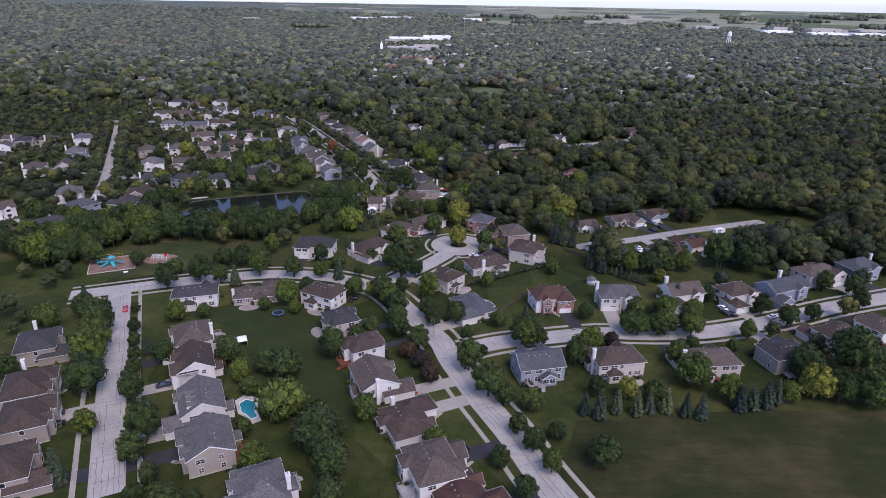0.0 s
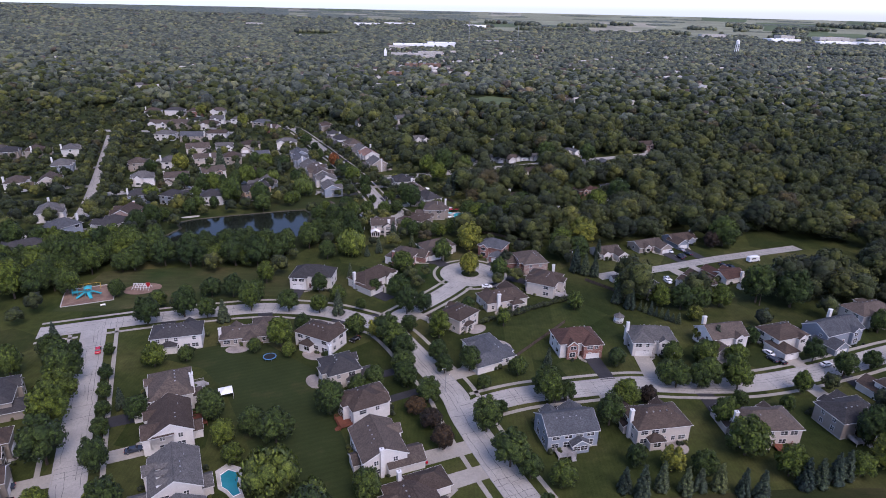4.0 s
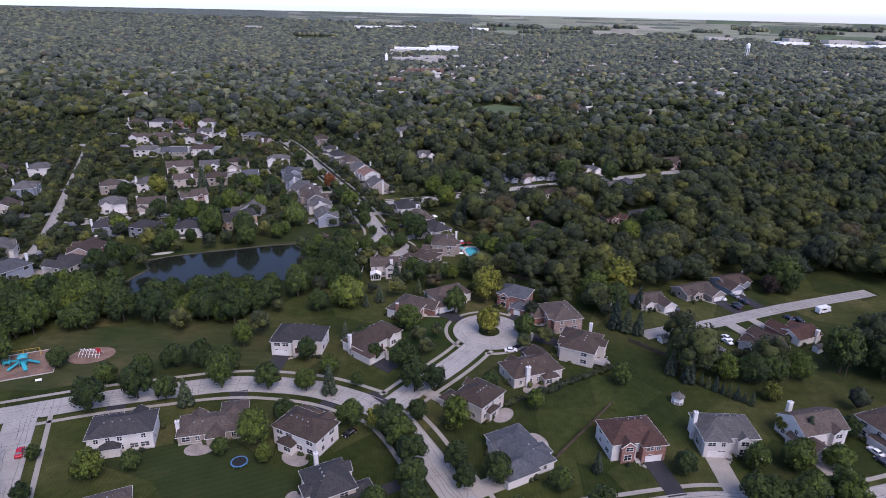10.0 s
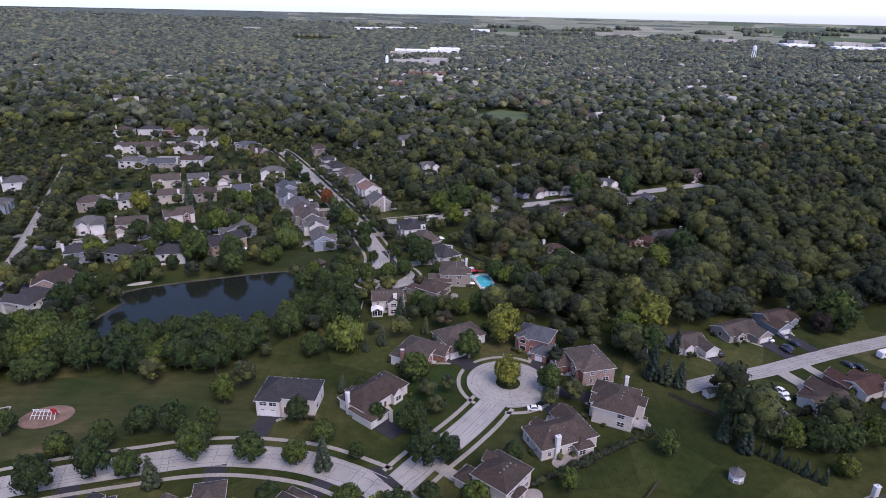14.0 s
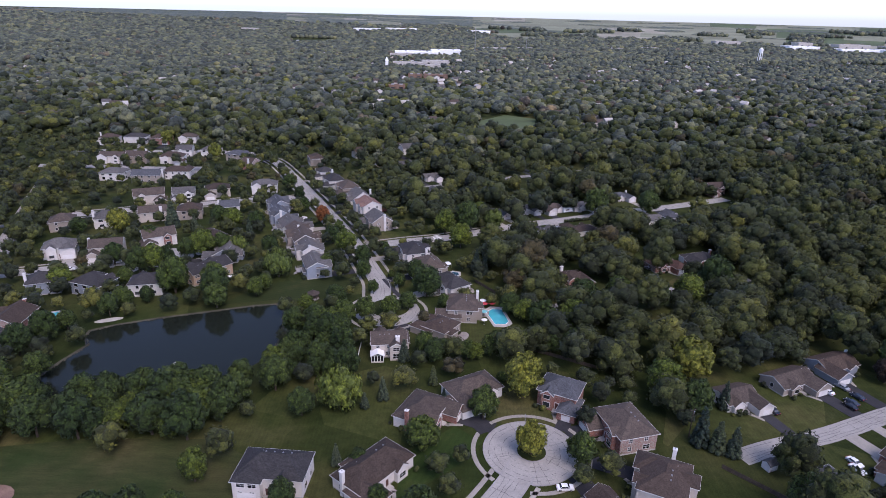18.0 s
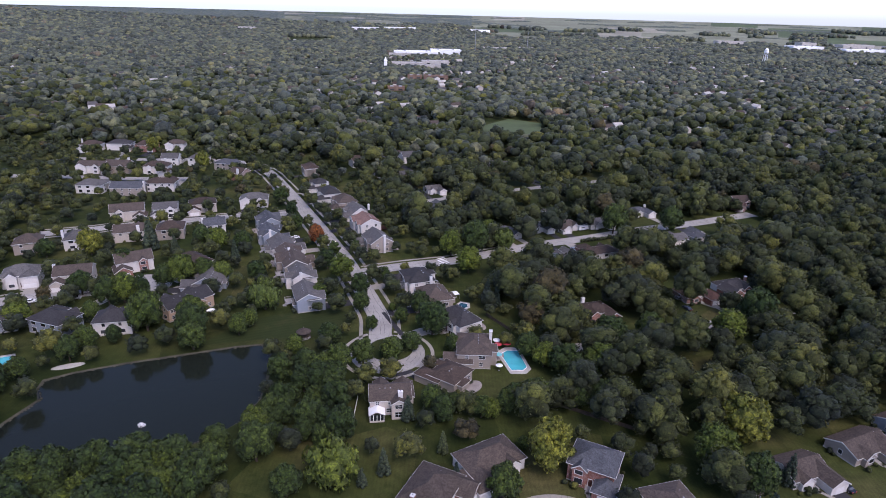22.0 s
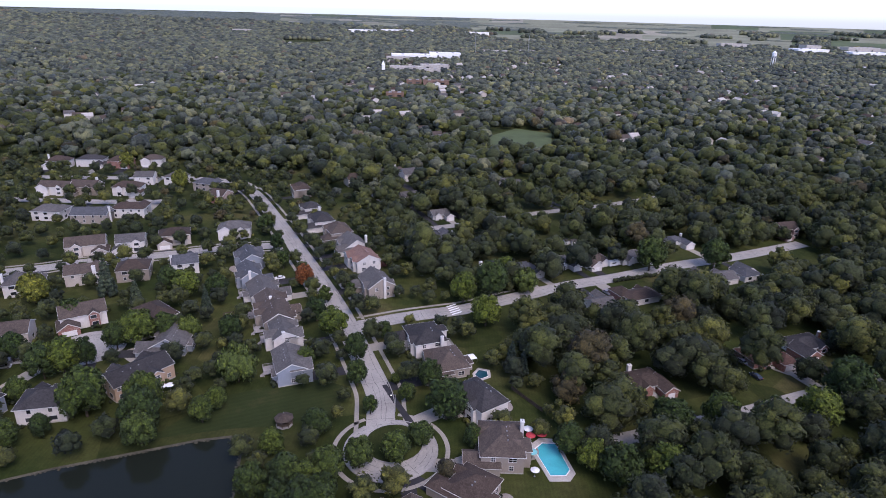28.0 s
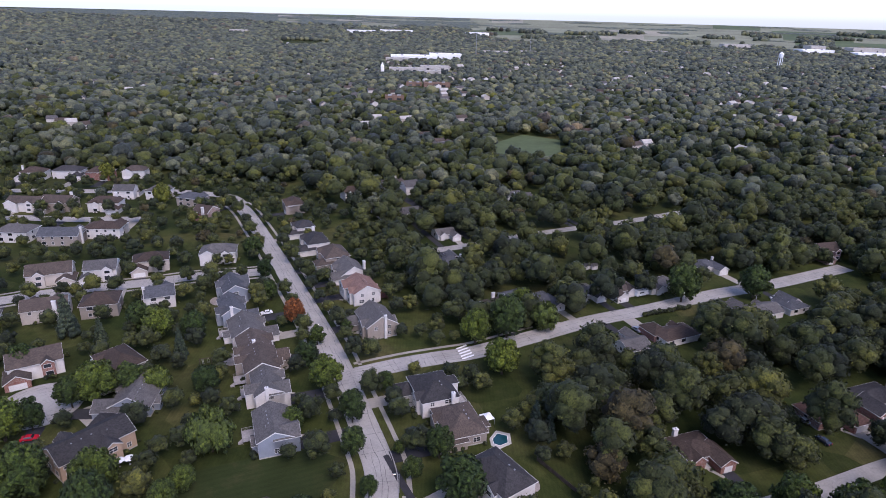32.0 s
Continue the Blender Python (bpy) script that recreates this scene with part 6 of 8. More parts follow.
def shed(x, y, rot, words="small white wooden garden shed with gable roof"):
    ob = thing("shed", pose(x, y, 0, 0, 0, rot), words, "shed", "garden sheds")
    part("wall", block_walls(-1.6, 1.6, -1.3, 1.3, 0, 2.1, "x", 0.6), WALLS["white"], ob)
    g, _ = gable_roof(-1.6, 1.6, -1.3, 1.3, 2.1, 0.6, "x", 0.25)
    part("roof", g, ROOFS["grey"], ob)
    part("door", Geo().box(-0.6, 0.6, -1.36, -1.3, 0.05, 1.95), PANEL, ob)


def play_frame(x, y, rot):
    ob = thing("wooden_swing", pose(x, y, 0, 0, 0, rot), "brown wooden garden swing frame on grass", "swings")
    for a in (-1.9, 1.9):
        for b in (-0.9, 0.9):
            part("leg", Geo().rod((a, b, 0), (a, 0, 2.3), 0.07), BARK, ob)
    part("beam", Geo().rod((-2.0, 0, 2.3), (2.0, 0, 2.3), 0.08), BARK, ob)
    for a in (-0.9, 0.9):
        seat = part("swing_seat", Geo().box(a - 0.25, a + 0.25, -0.1, 0.1, 0.45, 0.5), RUBBER, ob)
        part("rope", Geo().rod((a - 0.2, 0, 0.5), (a - 0.2, 0, 2.3), 0.015, 4).rod((a + 0.2, 0, 0.5), (a + 0.2, 0, 2.3), 0.015, 4), WHITE, seat)


def fence(a, b, mat, words, h=1.5):
    """Posts with boards between them."""
    d = Vector((b[0] - a[0], b[1] - a[1]))
    n = max(2, int(d.length / 2.4))
    ob = thing("fence", pose(a[0], a[1], 0, 0, 0, math.degrees(math.atan2(d.y, d.x))), words, "fence", "garden fences")
    s = d.length / n
    for k in range(n + 1):
        part("post", Geo().box(k * s - 0.06, k * s + 0.06, -0.06, 0.06, 0, h + 0.1), mat, ob)
    for k in range(n):
        part("board", Geo().box(k * s + 0.06, (k + 1) * s - 0.06, -0.02, 0.02, 0.12, h), mat, ob)
# ---- the place ----
build_ground()
build_shore()
build_roads()
build_walkway(1, "collector", 1, 2.8, singly=True)
build_walkway(2, "collector", -1, 2.8, singly=False)
build_walkway(3, "park_street", -1, 3.0)
build_walkway(4, "park_street", 1, 3.0)
build_walkway(5, "side_road", 1, 2.0)
build_walkway(6, "side_road", -1, 2.0)
build_walkway(7, "avenue", 1, 2.6)
build_walkway(8, "avenue", -1, 2.6)
build_walkway(9, "cross_street", 1, 2.2, last=0.3)
build_walkway(10, "court", 1, 2.0, last=0.85)
build_walkway(11, "court", -1, 2.0, last=0.85)
build_walkway(12, "west_street", 1, 2.2)
build_walkway(13, "west_street", -1, 2.2)
build_walkway(14, "west_court", 1, 2.2)

patch("park_lawn", [(-158, 243), (-158, 282), (-118, 290), (-84, 291), (-64, 280), (-64, 262), (-90, 260), (-118, 252), (-136, 244)], 0.012, DRY, "worn yellow-green park lawn")
patch("garden_lawn", [(-104, 212), (-72, 226), (-46, 205), (-38, 186), (-30, 168), (-24, 142), (-40, 140), (-58, 168), (-72, 192), (-84, 205)], 0.012, LAWN, "mown green back-garden lawn")
patch("playing_field", [(36, 96), (33, 130), (40, 150), (90, 156), (150, 158), (238, 152), (238, 92)], 0.012, PITCH, "open playing field of mown grass with worn tracks")
patch("shore_sand", oval(-149.5, 360.5, 5.2, 1.7, 16, 24), 0.03, PALE, "small pale sandy landing by the pond")
patch("court_lawn", [(-30, 268), (-14, 282), (-6, 293), (-14, 300), (-27, 288)], 0.012, LAWN_B, "striped green front lawn")
patch("pond_lawn", [(-112, 376), (-98, 398), (-70, 410), (-56, 404), (-60, 392), (-74, 384), (-90, 382)], 0.012, LAWN, "mown green lawn beside the pond")
for n, (ix, iy, r) in enumerate(ISLANDS):
    g = Geo().prism(oval(ix, iy, r, r, 24), 0.05, 0.26)
    setting(f"island_kerb_{n + 1}", g, KERB, "round kerb of the planted island", "kerb")
    patch(f"island_bed_{n + 1}", oval(ix, iy, r - 0.3, r - 0.3, 24), 0.30, GRASS, "round grassed island in the turning circle", "ground")
patch("far_meadow", [(8, 800), (20, 860), (50, 905), (85, 880), (72, 800)], 0.06, PASTURE, "open green meadow between the woods")
house(-137.1, 181.1, -65, 15.0, 11.7, 2, "hip", "charcoal", "tan", 19.0, 405, 1, None, "asphalt", True, False, "houses on the west side")
house(-124.8, 155.8, -65, 15.0, 11.7, 2, "hip", "brown", "tan", 18.3, 20, -1, None, "asphalt", True, False, "houses on the west side")
house(-116.2, 141.5, -65, 15.0, 11.7, 2, "hip", "brown", "tan", 16.6, 819, -1, None, "concrete", False, False, "houses on the west side")
house(-108.9, 121.9, -65, 15.0, 11.7, 2, "hip", "brown", "tan", 18.4, 368, 1, None, "asphalt", False, False, "houses on the west side")
house(-98.6, 220.9, 16, 16.5, 10, 2, "hip", "charcoal", "white", 18.5, 965, -1, None, "asphalt", False, True, "subdivision houses")
house(-76.0, 225.9, 14, 17, 9.5, 1, "hip", "taupe", "tan", 19.4, 317, 1, "patio", "asphalt", True, True, "subdivision houses")
house(-48.0, 223.0, -27, 15, 10, 2, "hip", "brown", "white", 18.1, 345, -1, "patio", "asphalt", False, True, "subdivision houses")
house(-87.0, 187.8, 115, 15.0, 11.7, 2, "hip", "taupe", "white", 21.6, 484, -1, "greydeck", "asphalt", True, True, "subdivision houses")
house(-80.2, 171.5, 115, 15.0, 10.8, 2, "gable", "brown", "white", 21.0, 7, -1, "deck", "concrete", False, True, "subdivision houses")
dormer_house = house(-70.1, 150.2, 115, 15.0, 11.7, 2, "gable", "grey", "white", 21.0, 868, -1, None, "concrete", False, True, "subdivision houses")
for _x in (-5.2, -2.2, 0.6):
    _d = part("dormer", block_walls(_x - 0.8, _x + 0.8, 1.2, 4.0, 6.0, 7.9, "y", 0.6), TRIM, dormer_house, "white dormer")
    part("dormer_roof", gable_roof(_x - 0.8, _x + 0.8, 0.6, 4.0, 7.9, 0.6, "y", 0.25)[0], ROOFS["grey"], _d)
    part("dormer_window", frame_mesh(1.1, 1.1, True), None, _d, at=pose(_x, 4.0, 7.2))
house(-61.7, 132.8, 115, 15.0, 11.7, 2, "gable", "grey", "tan", 21.1, 441, 1, "deck", "asphalt", False, True, "subdivision houses")
house(-43.0, 115.7, 115, 15.0, 11.7, 2, "hip", "grey", "white", 20.0, 832, -1, "greydeck", "asphalt", True, True, "subdivision houses")
house(-37.7, 201.5, -61, 11.4, 10.5, 2, "hip", "charcoal", "cream", 24.5, 287, 1, "patio", "asphalt", True, True, "subdivision houses")
house(-27.3, 183.3, -61, 10.5, 10.5, 2, "hip", "brown", "white", 24.3, 200, -1, "deck", "asphalt", False, True, "subdivision houses")
house(-21.0, 164.1, -67, 15.0, 11.7, 2, "gable", "taupe", "white", 24.9, 451, 1, None, "concrete", True, True, "subdivision houses")
house(-9.9, 145.2, -65, 15.0, 11.7, 1, "hip", "brown", "white", 22.1, 602, -1, None, "concrete", True, True, "subdivision houses")
house(-1.9, 125.2, -69, 15.0, 11.7, 2, "hip", "taupe", "white", 22.8, 103, -1, "greydeck", "asphalt", False, True, "subdivision houses")
house(5.2, 116.7, -66, 15.0, 11.7, 1, "hip", "redbrown", "white", 19.3, 630, 1, "patio", "asphalt", False, True, "subdivision houses")
house(31.7, 174.4, 13, 15, 10.5, 2, "gable", "slate", "blue", 17.6, 297, 1, "greydeck", "asphalt", False, True, "subdivision houses")
house(58.1, 177.6, 11, 16, 10.5, 2, "hip", "brown", "cream", 20.0, 84, -1, "patio", "concrete", True, True, "subdivision houses")
house(89.1, 177.6, 5, 17.6, 10.5, 2, "hip", "taupe", "cream", 21.2, 329, -1, "deck", "asphalt", True, True, "subdivision houses")
house(117.8, 183.2, 15, 15.3, 10.5, 2, "hip", "charcoal", "tan", 21.3, 79, 1, "greydeck", "concrete", False, True, "subdivision houses")
house(144.0, 196.5, 20, 14.9, 10.5, 2, "hip", "brown", "white", 17.5, 299, -1, None, "asphalt", False, True, "subdivision houses")
house(162.9, 202.7, 23, 12.4, 10.5, 2, "hip", "taupe", "white", 19.1, 162, 1, "deck", "asphalt", False, True, "subdivision houses")
house(12.0, 218.6, 119, 17, 11, 1, "hip", "slate", "white", 18.4, 465, -1, "patio", "concrete", False, True, "subdivision houses")
house(43.5, 223.9, -169, 15, 10.5, 2, "hip", "redbrown", "brick", 20.3, 585, -1, "deck", "asphalt", False, True, "subdivision houses")
house(71.3, 227.0, 179, 15.5, 10.5, 2, "hip", "grey", "white", 20.9, 212, 1, "patio", "concrete", True, True, "subdivision houses")
house(98.5, 230.3, -165, 15, 10.5, 2, "gable", "taupe", "white", 20.2, 172, 1, "patio", "concrete", True, True, "subdivision houses")
house(121.5, 231.1, -160, 14, 10.5, 2, "hip", "brown", "white", 15.0, 596, 1, None, "concrete", False, True, "subdivision houses")
house(143.3, 236.4, -157, 19.2, 10.5, 2, "gable", "slate", "blue", 11.6, 541, 1, "deck", "asphalt", True, True, "subdivision houses")
house(166.8, 252.2, -161, 18.7, 10.5, 2, "hip", "taupe", "white", 18.0, 489, -1, "greydeck", "concrete", False, True, "subdivision houses")
house(189.7, 259.5, -161, 15.4, 10.5, 2, "hip", "slate", "blue", 17.6, 37, 1, "patio", "asphalt", True, True, "subdivision houses")
house(-61.1, 274.9, 176, 17.4, 10.5, 2, "hip", "charcoal", "white", 20.7, 910, 1, "greydeck", "asphalt", False, True, "houses round the court")
house(-35.7, 277.7, -129, 19.5, 10.5, 1.5, "hip", "brown", "white", 17.7, 37, 1, None, "asphalt", True, True, "houses round the court")
house(-23.9, 303.7, -115, 15.0, 11.7, 1.5, "hip", "taupe", "brick", 21.4, 213, -1, None, "asphalt", True, False, "houses round the court")
house(-8.5, 316.3, -149, 16.6, 10.5, 1.5, "hip", "taupe", "white", 18.2, 145, 1, None, "asphalt", False, False, "houses round the court")
house(20.0, 314.4, 154, 12.2, 10.5, 2, "hip", "slate", "brick", 14.8, 322, -1, None, "asphalt", False, False, "houses round the court")
house(35.9, 297.3, 106, 15.0, 11.7, 2, "hip", "taupe", "brickw", 16.2, 668, 1, None, "asphalt", False, True, "houses round the court")
house(39.9, 274.1, 65, 15.0, 11.7, 2, "hip", "brown", "cream", 22.5, 215, 1, "greydeck", "asphalt", True, True, "houses round the court")
house(20.0, 259.6, 23, 18.2, 10.5, 1.5, "hip", "brown", "cream", 19.0, 818, 1, "patio", "asphalt", True, True, "houses round the court")
house(1.7, 240.4, 51, 11.7, 10.5, 2, "hip", "brown", "cream", 17.7, 820, -1, "patio", "concrete", False, True, "houses round the court")
house(76.4, 316.8, -161, 12.4, 9.5, 1, "gable", "taupe", "white", 19.2, 979, -1, None, "asphalt", False, False, "houses on the lane")
house(99.7, 327.6, -156, 15.6, 9.5, 1, "gable", "taupe", "tan", 21.1, 286, -1, None, "asphalt", False, False, "houses on the lane")
house(120.8, 338.7, -158, 14.9, 9.5, 1, "gable", "brown", "blue", 23.0, 634, 1, None, "asphalt", True, False, "houses on the lane")
house(85.7, 272.1, 23, 10.5, 9.5, 1, "hip", "slate", "white", 19.8, 61, 1, None, "asphalt", False, False, "houses on the lane")
house(108.2, 279.8, 24, 14.5, 9.5, 1, "gable", "brown", "brick", 19.9, 582, 1, None, "concrete", False, False, "houses on the lane")
house(126.7, 290.1, 24, 12.0, 9.5, 1, "gable", "redbrown", "brick", 17.8, 399, -1, None, "concrete", True, False, "houses on the lane")
house(-37.9, 342.7, 8, 12.5, 9, 2, "gable", "taupe", "cream", 19.7, 13, 1, None, "asphalt", True, True, "subdivision houses")
house(-19.0, 357.5, 56, 11.1, 10.5, 1.5, "hip", "brown", "tan", 17.7, 801, -1, "patio", "asphalt", False, True, "subdivision houses")
house(-10.6, 373.3, 89, 15.0, 11.7, 2, "hip", "taupe", "tan", 23.0, 973, -1, "patio", "concrete", True, True, "subdivision houses")
house(-15.7, 394.7, 126, 15.7, 10.5, 2, "hip", "charcoal", "white", 22.7, 838, 1, "patio", "concrete", False, True, "subdivision houses")
house(-25.8, 418.4, 110, 15.0, 11.7, 1.5, "hip", "taupe", "tan", 22.2, 35, -1, None, "asphalt", True, True, "subdivision houses")
house(-33.8, 432.8, 111, 15.0, 11.7, 2, "hip", "charcoal", "white", 19.7, 622, 1, "greydeck", "concrete", False, True, "subdivision houses")
house(-56.7, 479.6, 115, 15.0, 11.7, 2, "gable", "grey", "tan", 16.3, 900, 1, "patio", "asphalt", True, True, "row of narrow houses")
house(-65.8, 508.3, 116, 15.0, 11.7, 2, "gable", "pink", "white", 20.2, 87, 1, "deck", "asphalt", False, True, "row of narrow houses")
house(-74.6, 531.4, 116, 15.0, 11.7, 1.5, "gable", "grey", "white", 22.4, 318, -1, None, "asphalt", True, False, "row of narrow houses")
house(-84.5, 546.8, 116, 15.0, 11.7, 2, "hip", "taupe", "tan", 20.3, 876, -1, None, "asphalt", False, False, "row of narrow houses")
house(-97.0, 564.5, 116, 15.0, 11.1, 2, "hip", "charcoal", "white", 16.9, 937, -1, None, "asphalt", True, False, "row of narrow houses")
house(-107.6, 586.5, 117, 10.5, 9.5, 2, "hip", "charcoal", "white", 17.3, 425, -1, None, "concrete", False, False, "row of narrow houses")
house(-122.5, 628.6, 117, 14.0, 9.5, 2, "hip", "brown", "tan", 23.3, 963, -1, None, "asphalt", False, False, "row of narrow houses")
house(-79.1, 412.4, -69, 15.0, 9.5, 2, "gable", "grey", "blue", 21.9, 817, 1, "greydeck", "asphalt", False, True, "row of narrow houses")
house(-86.4, 433.5, -68, 15.0, 8.6, 2, "gable", "grey", "white", 20.9, 152, 1, "greydeck", "asphalt", True, True, "row of narrow houses")
house(-92.2, 446.6, -68, 15.0, 10.7, 2, "gable", "taupe", "tan", 21.5, 997, -1, "greydeck", "asphalt", True, True, "row of narrow houses")
house(-96.9, 456.3, -65, 15.0, 10.7, 2, "gable", "taupe", "white", 21.9, 123, 1, "patio", "asphalt", False, True, "row of narrow houses")
house(-104.9, 472.6, -65, 15.0, 11.7, 1.5, "gable", "grey", "white", 22.4, 538, 1, "greydeck", "concrete", False, True, "row of narrow houses")
house(-114.7, 486.3, -64, 15.0, 8.7, 2, "gable", "slate", "blue", 25.4, 300, 1, None, "asphalt", True, True, "row of narrow houses")
house(-120.4, 506.2, -64, 15.0, 9.5, 2, "gable", "slate", "blue", 21.8, 641, -1, "patio", "asphalt", False, True, "row of narrow houses")
house(-126.6, 404.0, 52, 19.5, 10.5, 2, "gable", "charcoal", "tan2", 23.9, 557, 1, "patio", "concrete", False, True, "subdivision houses")
house(-125.1, 428.7, 95, 15.0, 11.7, 1.5, "gable", "grey", "blue", 17.9, 518, -1, None, "asphalt", False, True, "subdivision houses")
house(-138.9, 445.2, 141, 15.9, 10.5, 2, "hip", "brown", "cream", 13.1, 401, -1, None, "concrete", False, False, "subdivision houses")
house(-166.9, 445.0, -147, 15.6, 10.5, 2, "gable", "taupe", "brick", 10.8, 370, 1, None, "asphalt", False, False, "subdivision houses")
house(-186.7, 483.9, 23, 15.9, 10.5, 2, "gable", "taupe", "cream", 19.9, 620, -1, None, "asphalt", True, False, "subdivision houses")
house(-167.7, 488.6, 18, 13.3, 10.5, 2, "hip", "brown", "tan", 22.2, 181, 1, None, "concrete", False, False, "subdivision houses")
house(-148.0, 497.8, 23, 11.2, 10.5, 2, "gable", "slate", "white", 20.4, 812, -1, None, "asphalt", True, False, "subdivision houses")
house(-204.7, 517.1, -157, 17.7, 10.5, 2, "gable", "taupe", "cream", 9.9, 95, -1, None, "concrete", False, False, "subdivision houses")
house(-185.4, 523.6, -162, 13.2, 10.5, 2, "gable", "grey", "white", 8.7, 925, 1, None, "asphalt", False, False, "subdivision houses")
house(-167.9, 534.5, -157, 14.8, 10.5, 2, "hip", "brown", "cream", 13.3, 334, 1, None, "asphalt", False, False, "subdivision houses")
house(-140.4, 546.8, -168, 16.1, 10.5, 2, "hip", "grey", "white", 15.5, 618, 1, None, "asphalt", False, False, "subdivision houses")
house(-211.2, 576.6, 6, 18.6, 10.5, 2, "hip", "brown", "white", 24.2, 849, 1, None, "concrete", False, False, "subdivision houses")
house(-252.6, 567.9, -1, 16.6, 10.5, 2, "hip", "grey", "white", 30.0, 976, 1, None, "asphalt", False, False, "subdivision houses")
house(-227.2, 564.5, 6, 19.5, 10.5, 2, "gable", "slate", "tan", 34.5, 507, 1, None, "asphalt", True, False, "subdivision houses")
house(-260.5, 620.1, 179, 17.6, 10.5, 2, "gable", "taupe", "tan", 14.2, 490, 1, None, "asphalt", True, False, "subdivision houses")
house(-278.7, 618.5, 180, 19.4, 10.5, 2, "gable", "taupe", "white", 12.5, 676, 1, None, "concrete", False, False, "subdivision houses")
house(-233.5, 621.3, -174, 17.5, 10.5, 2, "hip", "brown", "white", 14.9, 613, -1, None, "concrete", True, False, "subdivision houses")
house(-234.6, 648.0, 7, 12.5, 10.5, 2, "gable", "grey", "white", 10.5, 317, 1, None, "asphalt", False, False, "subdivision houses")
house(-213.2, 648.7, -5, 13.9, 10.5, 2, "hip", "grey", "white", 10.6, 550, -1, None, "asphalt", False, False, "subdivision houses")
house(-186.8, 635.3, -15, 16.3, 10.5, 2, "hip", "slate", "tan", 18.9, 992, -1, None, "asphalt", False, False, "subdivision houses")
house(-169.0, 608.4, -20, 10.5, 10.5, 2, "gable", "brown", "brick", 28.6, 602, -1, None, "asphalt", True, False, "subdivision houses")
house(-317.2, 687.4, -175, 15.5, 10.5, 2, "hip", "brown", "white", 21.6, 553, 1, None, "asphalt", True, False, "subdivision houses")
house(-296.8, 694.5, -175, 19.5, 10.5, 2, "hip", "charcoal", "white", 27.0, 845, -1, None, "concrete", False, False, "subdivision houses")
house(-273.4, 692.0, -177, 16.4, 10.5, 2, "hip", "brown", "brick", 23.1, 638, -1, None, "asphalt", False, False, "subdivision houses")
house(-252.0, 699.2, -173, 14.8, 10.5, 2, "hip", "taupe", "white", 28.7, 469, 1, None, "asphalt", False, False, "subdivision houses")
house(-206.5, 425.8, -157, 14.0, 10.5, 2, "hip", "grey", "white", 14.4, 932, -1, None, "concrete", False, False, "subdivision houses")
house(-184.9, 428.5, -161, 15.0, 10.5, 2, "gable", "taupe", "cream", 1.3, 655, 1, None, "asphalt", True, False, "subdivision houses")
house(-168.0, 385.6, -18, 15.2, 10.5, 2, "hip", "charcoal", "blue", 30.7, 152, -1, None, "concrete", False, False, "subdivision houses")
house(-146.1, 387.4, 13, 13.2, 10.5, 2, "hip", "charcoal", "white", 27.7, 970, 1, None, "asphalt", True, False, "subdivision houses")
house(-189.6, 385.9, 23, 12.5, 10.5, 2, "hip", "charcoal", "blue", 21.1, 595, 1, None, "asphalt", True, False, "subdivision houses")
house(-227.4, 463.5, 24, 12.2, 10.5, 2, "hip", "taupe", "tan", 22.1, 161, -1, None, "asphalt", False, False, "subdivision houses")
house(-206.9, 470.8, 24, 12.5, 10.5, 2, "hip", "grey", "white", 22.1, 324, 1, None, "asphalt", True, False, "subdivision houses")
house(-180.6, 351.4, 95, 15.0, 11.7, 2, "gable", "brown", "brick", 26.5, 899, 1, None, "asphalt", True, False, "subdivision houses")
house(-179.8, 334.6, 76, 15.0, 11.7, 2, "hip", "charcoal", "white", 27.5, 718, -1, None, "concrete", False, False, "subdivision houses")
house(-202.5, 327.2, 62, 15.0, 10.5, 2, "hip", "slate", "blue", 9.9, 424, 1, None, "concrete", True, False, "subdivision houses")
house(-260.4, 412.0, -67, 15.0, 11.7, 2, "gable", "brown", "cream", 22.4, 573, 1, None, "concrete", False, False, "subdivision houses")
house(-277.3, 453.8, -66, 15.0, 11.7, 2, "hip", "grey", "blue", 21.1, 901, -1, None, "concrete", True, False, "subdivision houses")
house(-224.0, 352.0, -68, 15.0, 11.7, 2, "hip", "grey", "white", 14.4, 220, 1, None, "concrete", True, False, "subdivision houses")
house(-202.4, 296.1, 47, 19.5, 10.5, 2, "hip", "charcoal", "blue", 28.9, 384, -1, None, "asphalt", False, False, "subdivision houses")
house(-244.0, 320.0, -133, 13.2, 10.5, 2, "gable", "taupe", "white", 18.4, 262, 1, None, "asphalt", False, False, "subdivision houses")
house(-339.1, 489.5, -66, 15.0, 11.7, 2, "hip", "charcoal", "tan", 18.4, 882, -1, None, "concrete", False, False, "subdivision houses")
house(-322.2, 495.3, -66, 15.0, 11.7, 2, "hip", "brown", "tan", 18.4, 63, -1, None, "asphalt", True, False, "subdivision houses")
house(-299.4, 503.9, -66, 15.0, 11.7, 2, "hip", "grey", "white", 20.7, 692, -1, None, "asphalt", True, False, "subdivision houses")
house(-212.1, 282.3, 44, 10.5, 10.5, 2, "hip", "brown", "tan", 31.3, 156, 1, None, "asphalt", False, False, "subdivision houses")
house(-279.0, 407.6, -67, 15.0, 11.7, 2, "hip", "taupe", "white", 18.4, 623, 1, None, "asphalt", True, False, "subdivision houses")
house(-9.2, 499.0, -151, 10.5, 9.5, 1, "gable", "taupe", "tan", 22.2, 8, 1, None, "asphalt", True, False, "bungalows in the woods")
house(0.0, 507.9, -151, 10.5, 9.5, 1, "gable", "slate", "white", 25.5, 906, -1, None, "concrete", False, False, "bungalows in the woods")
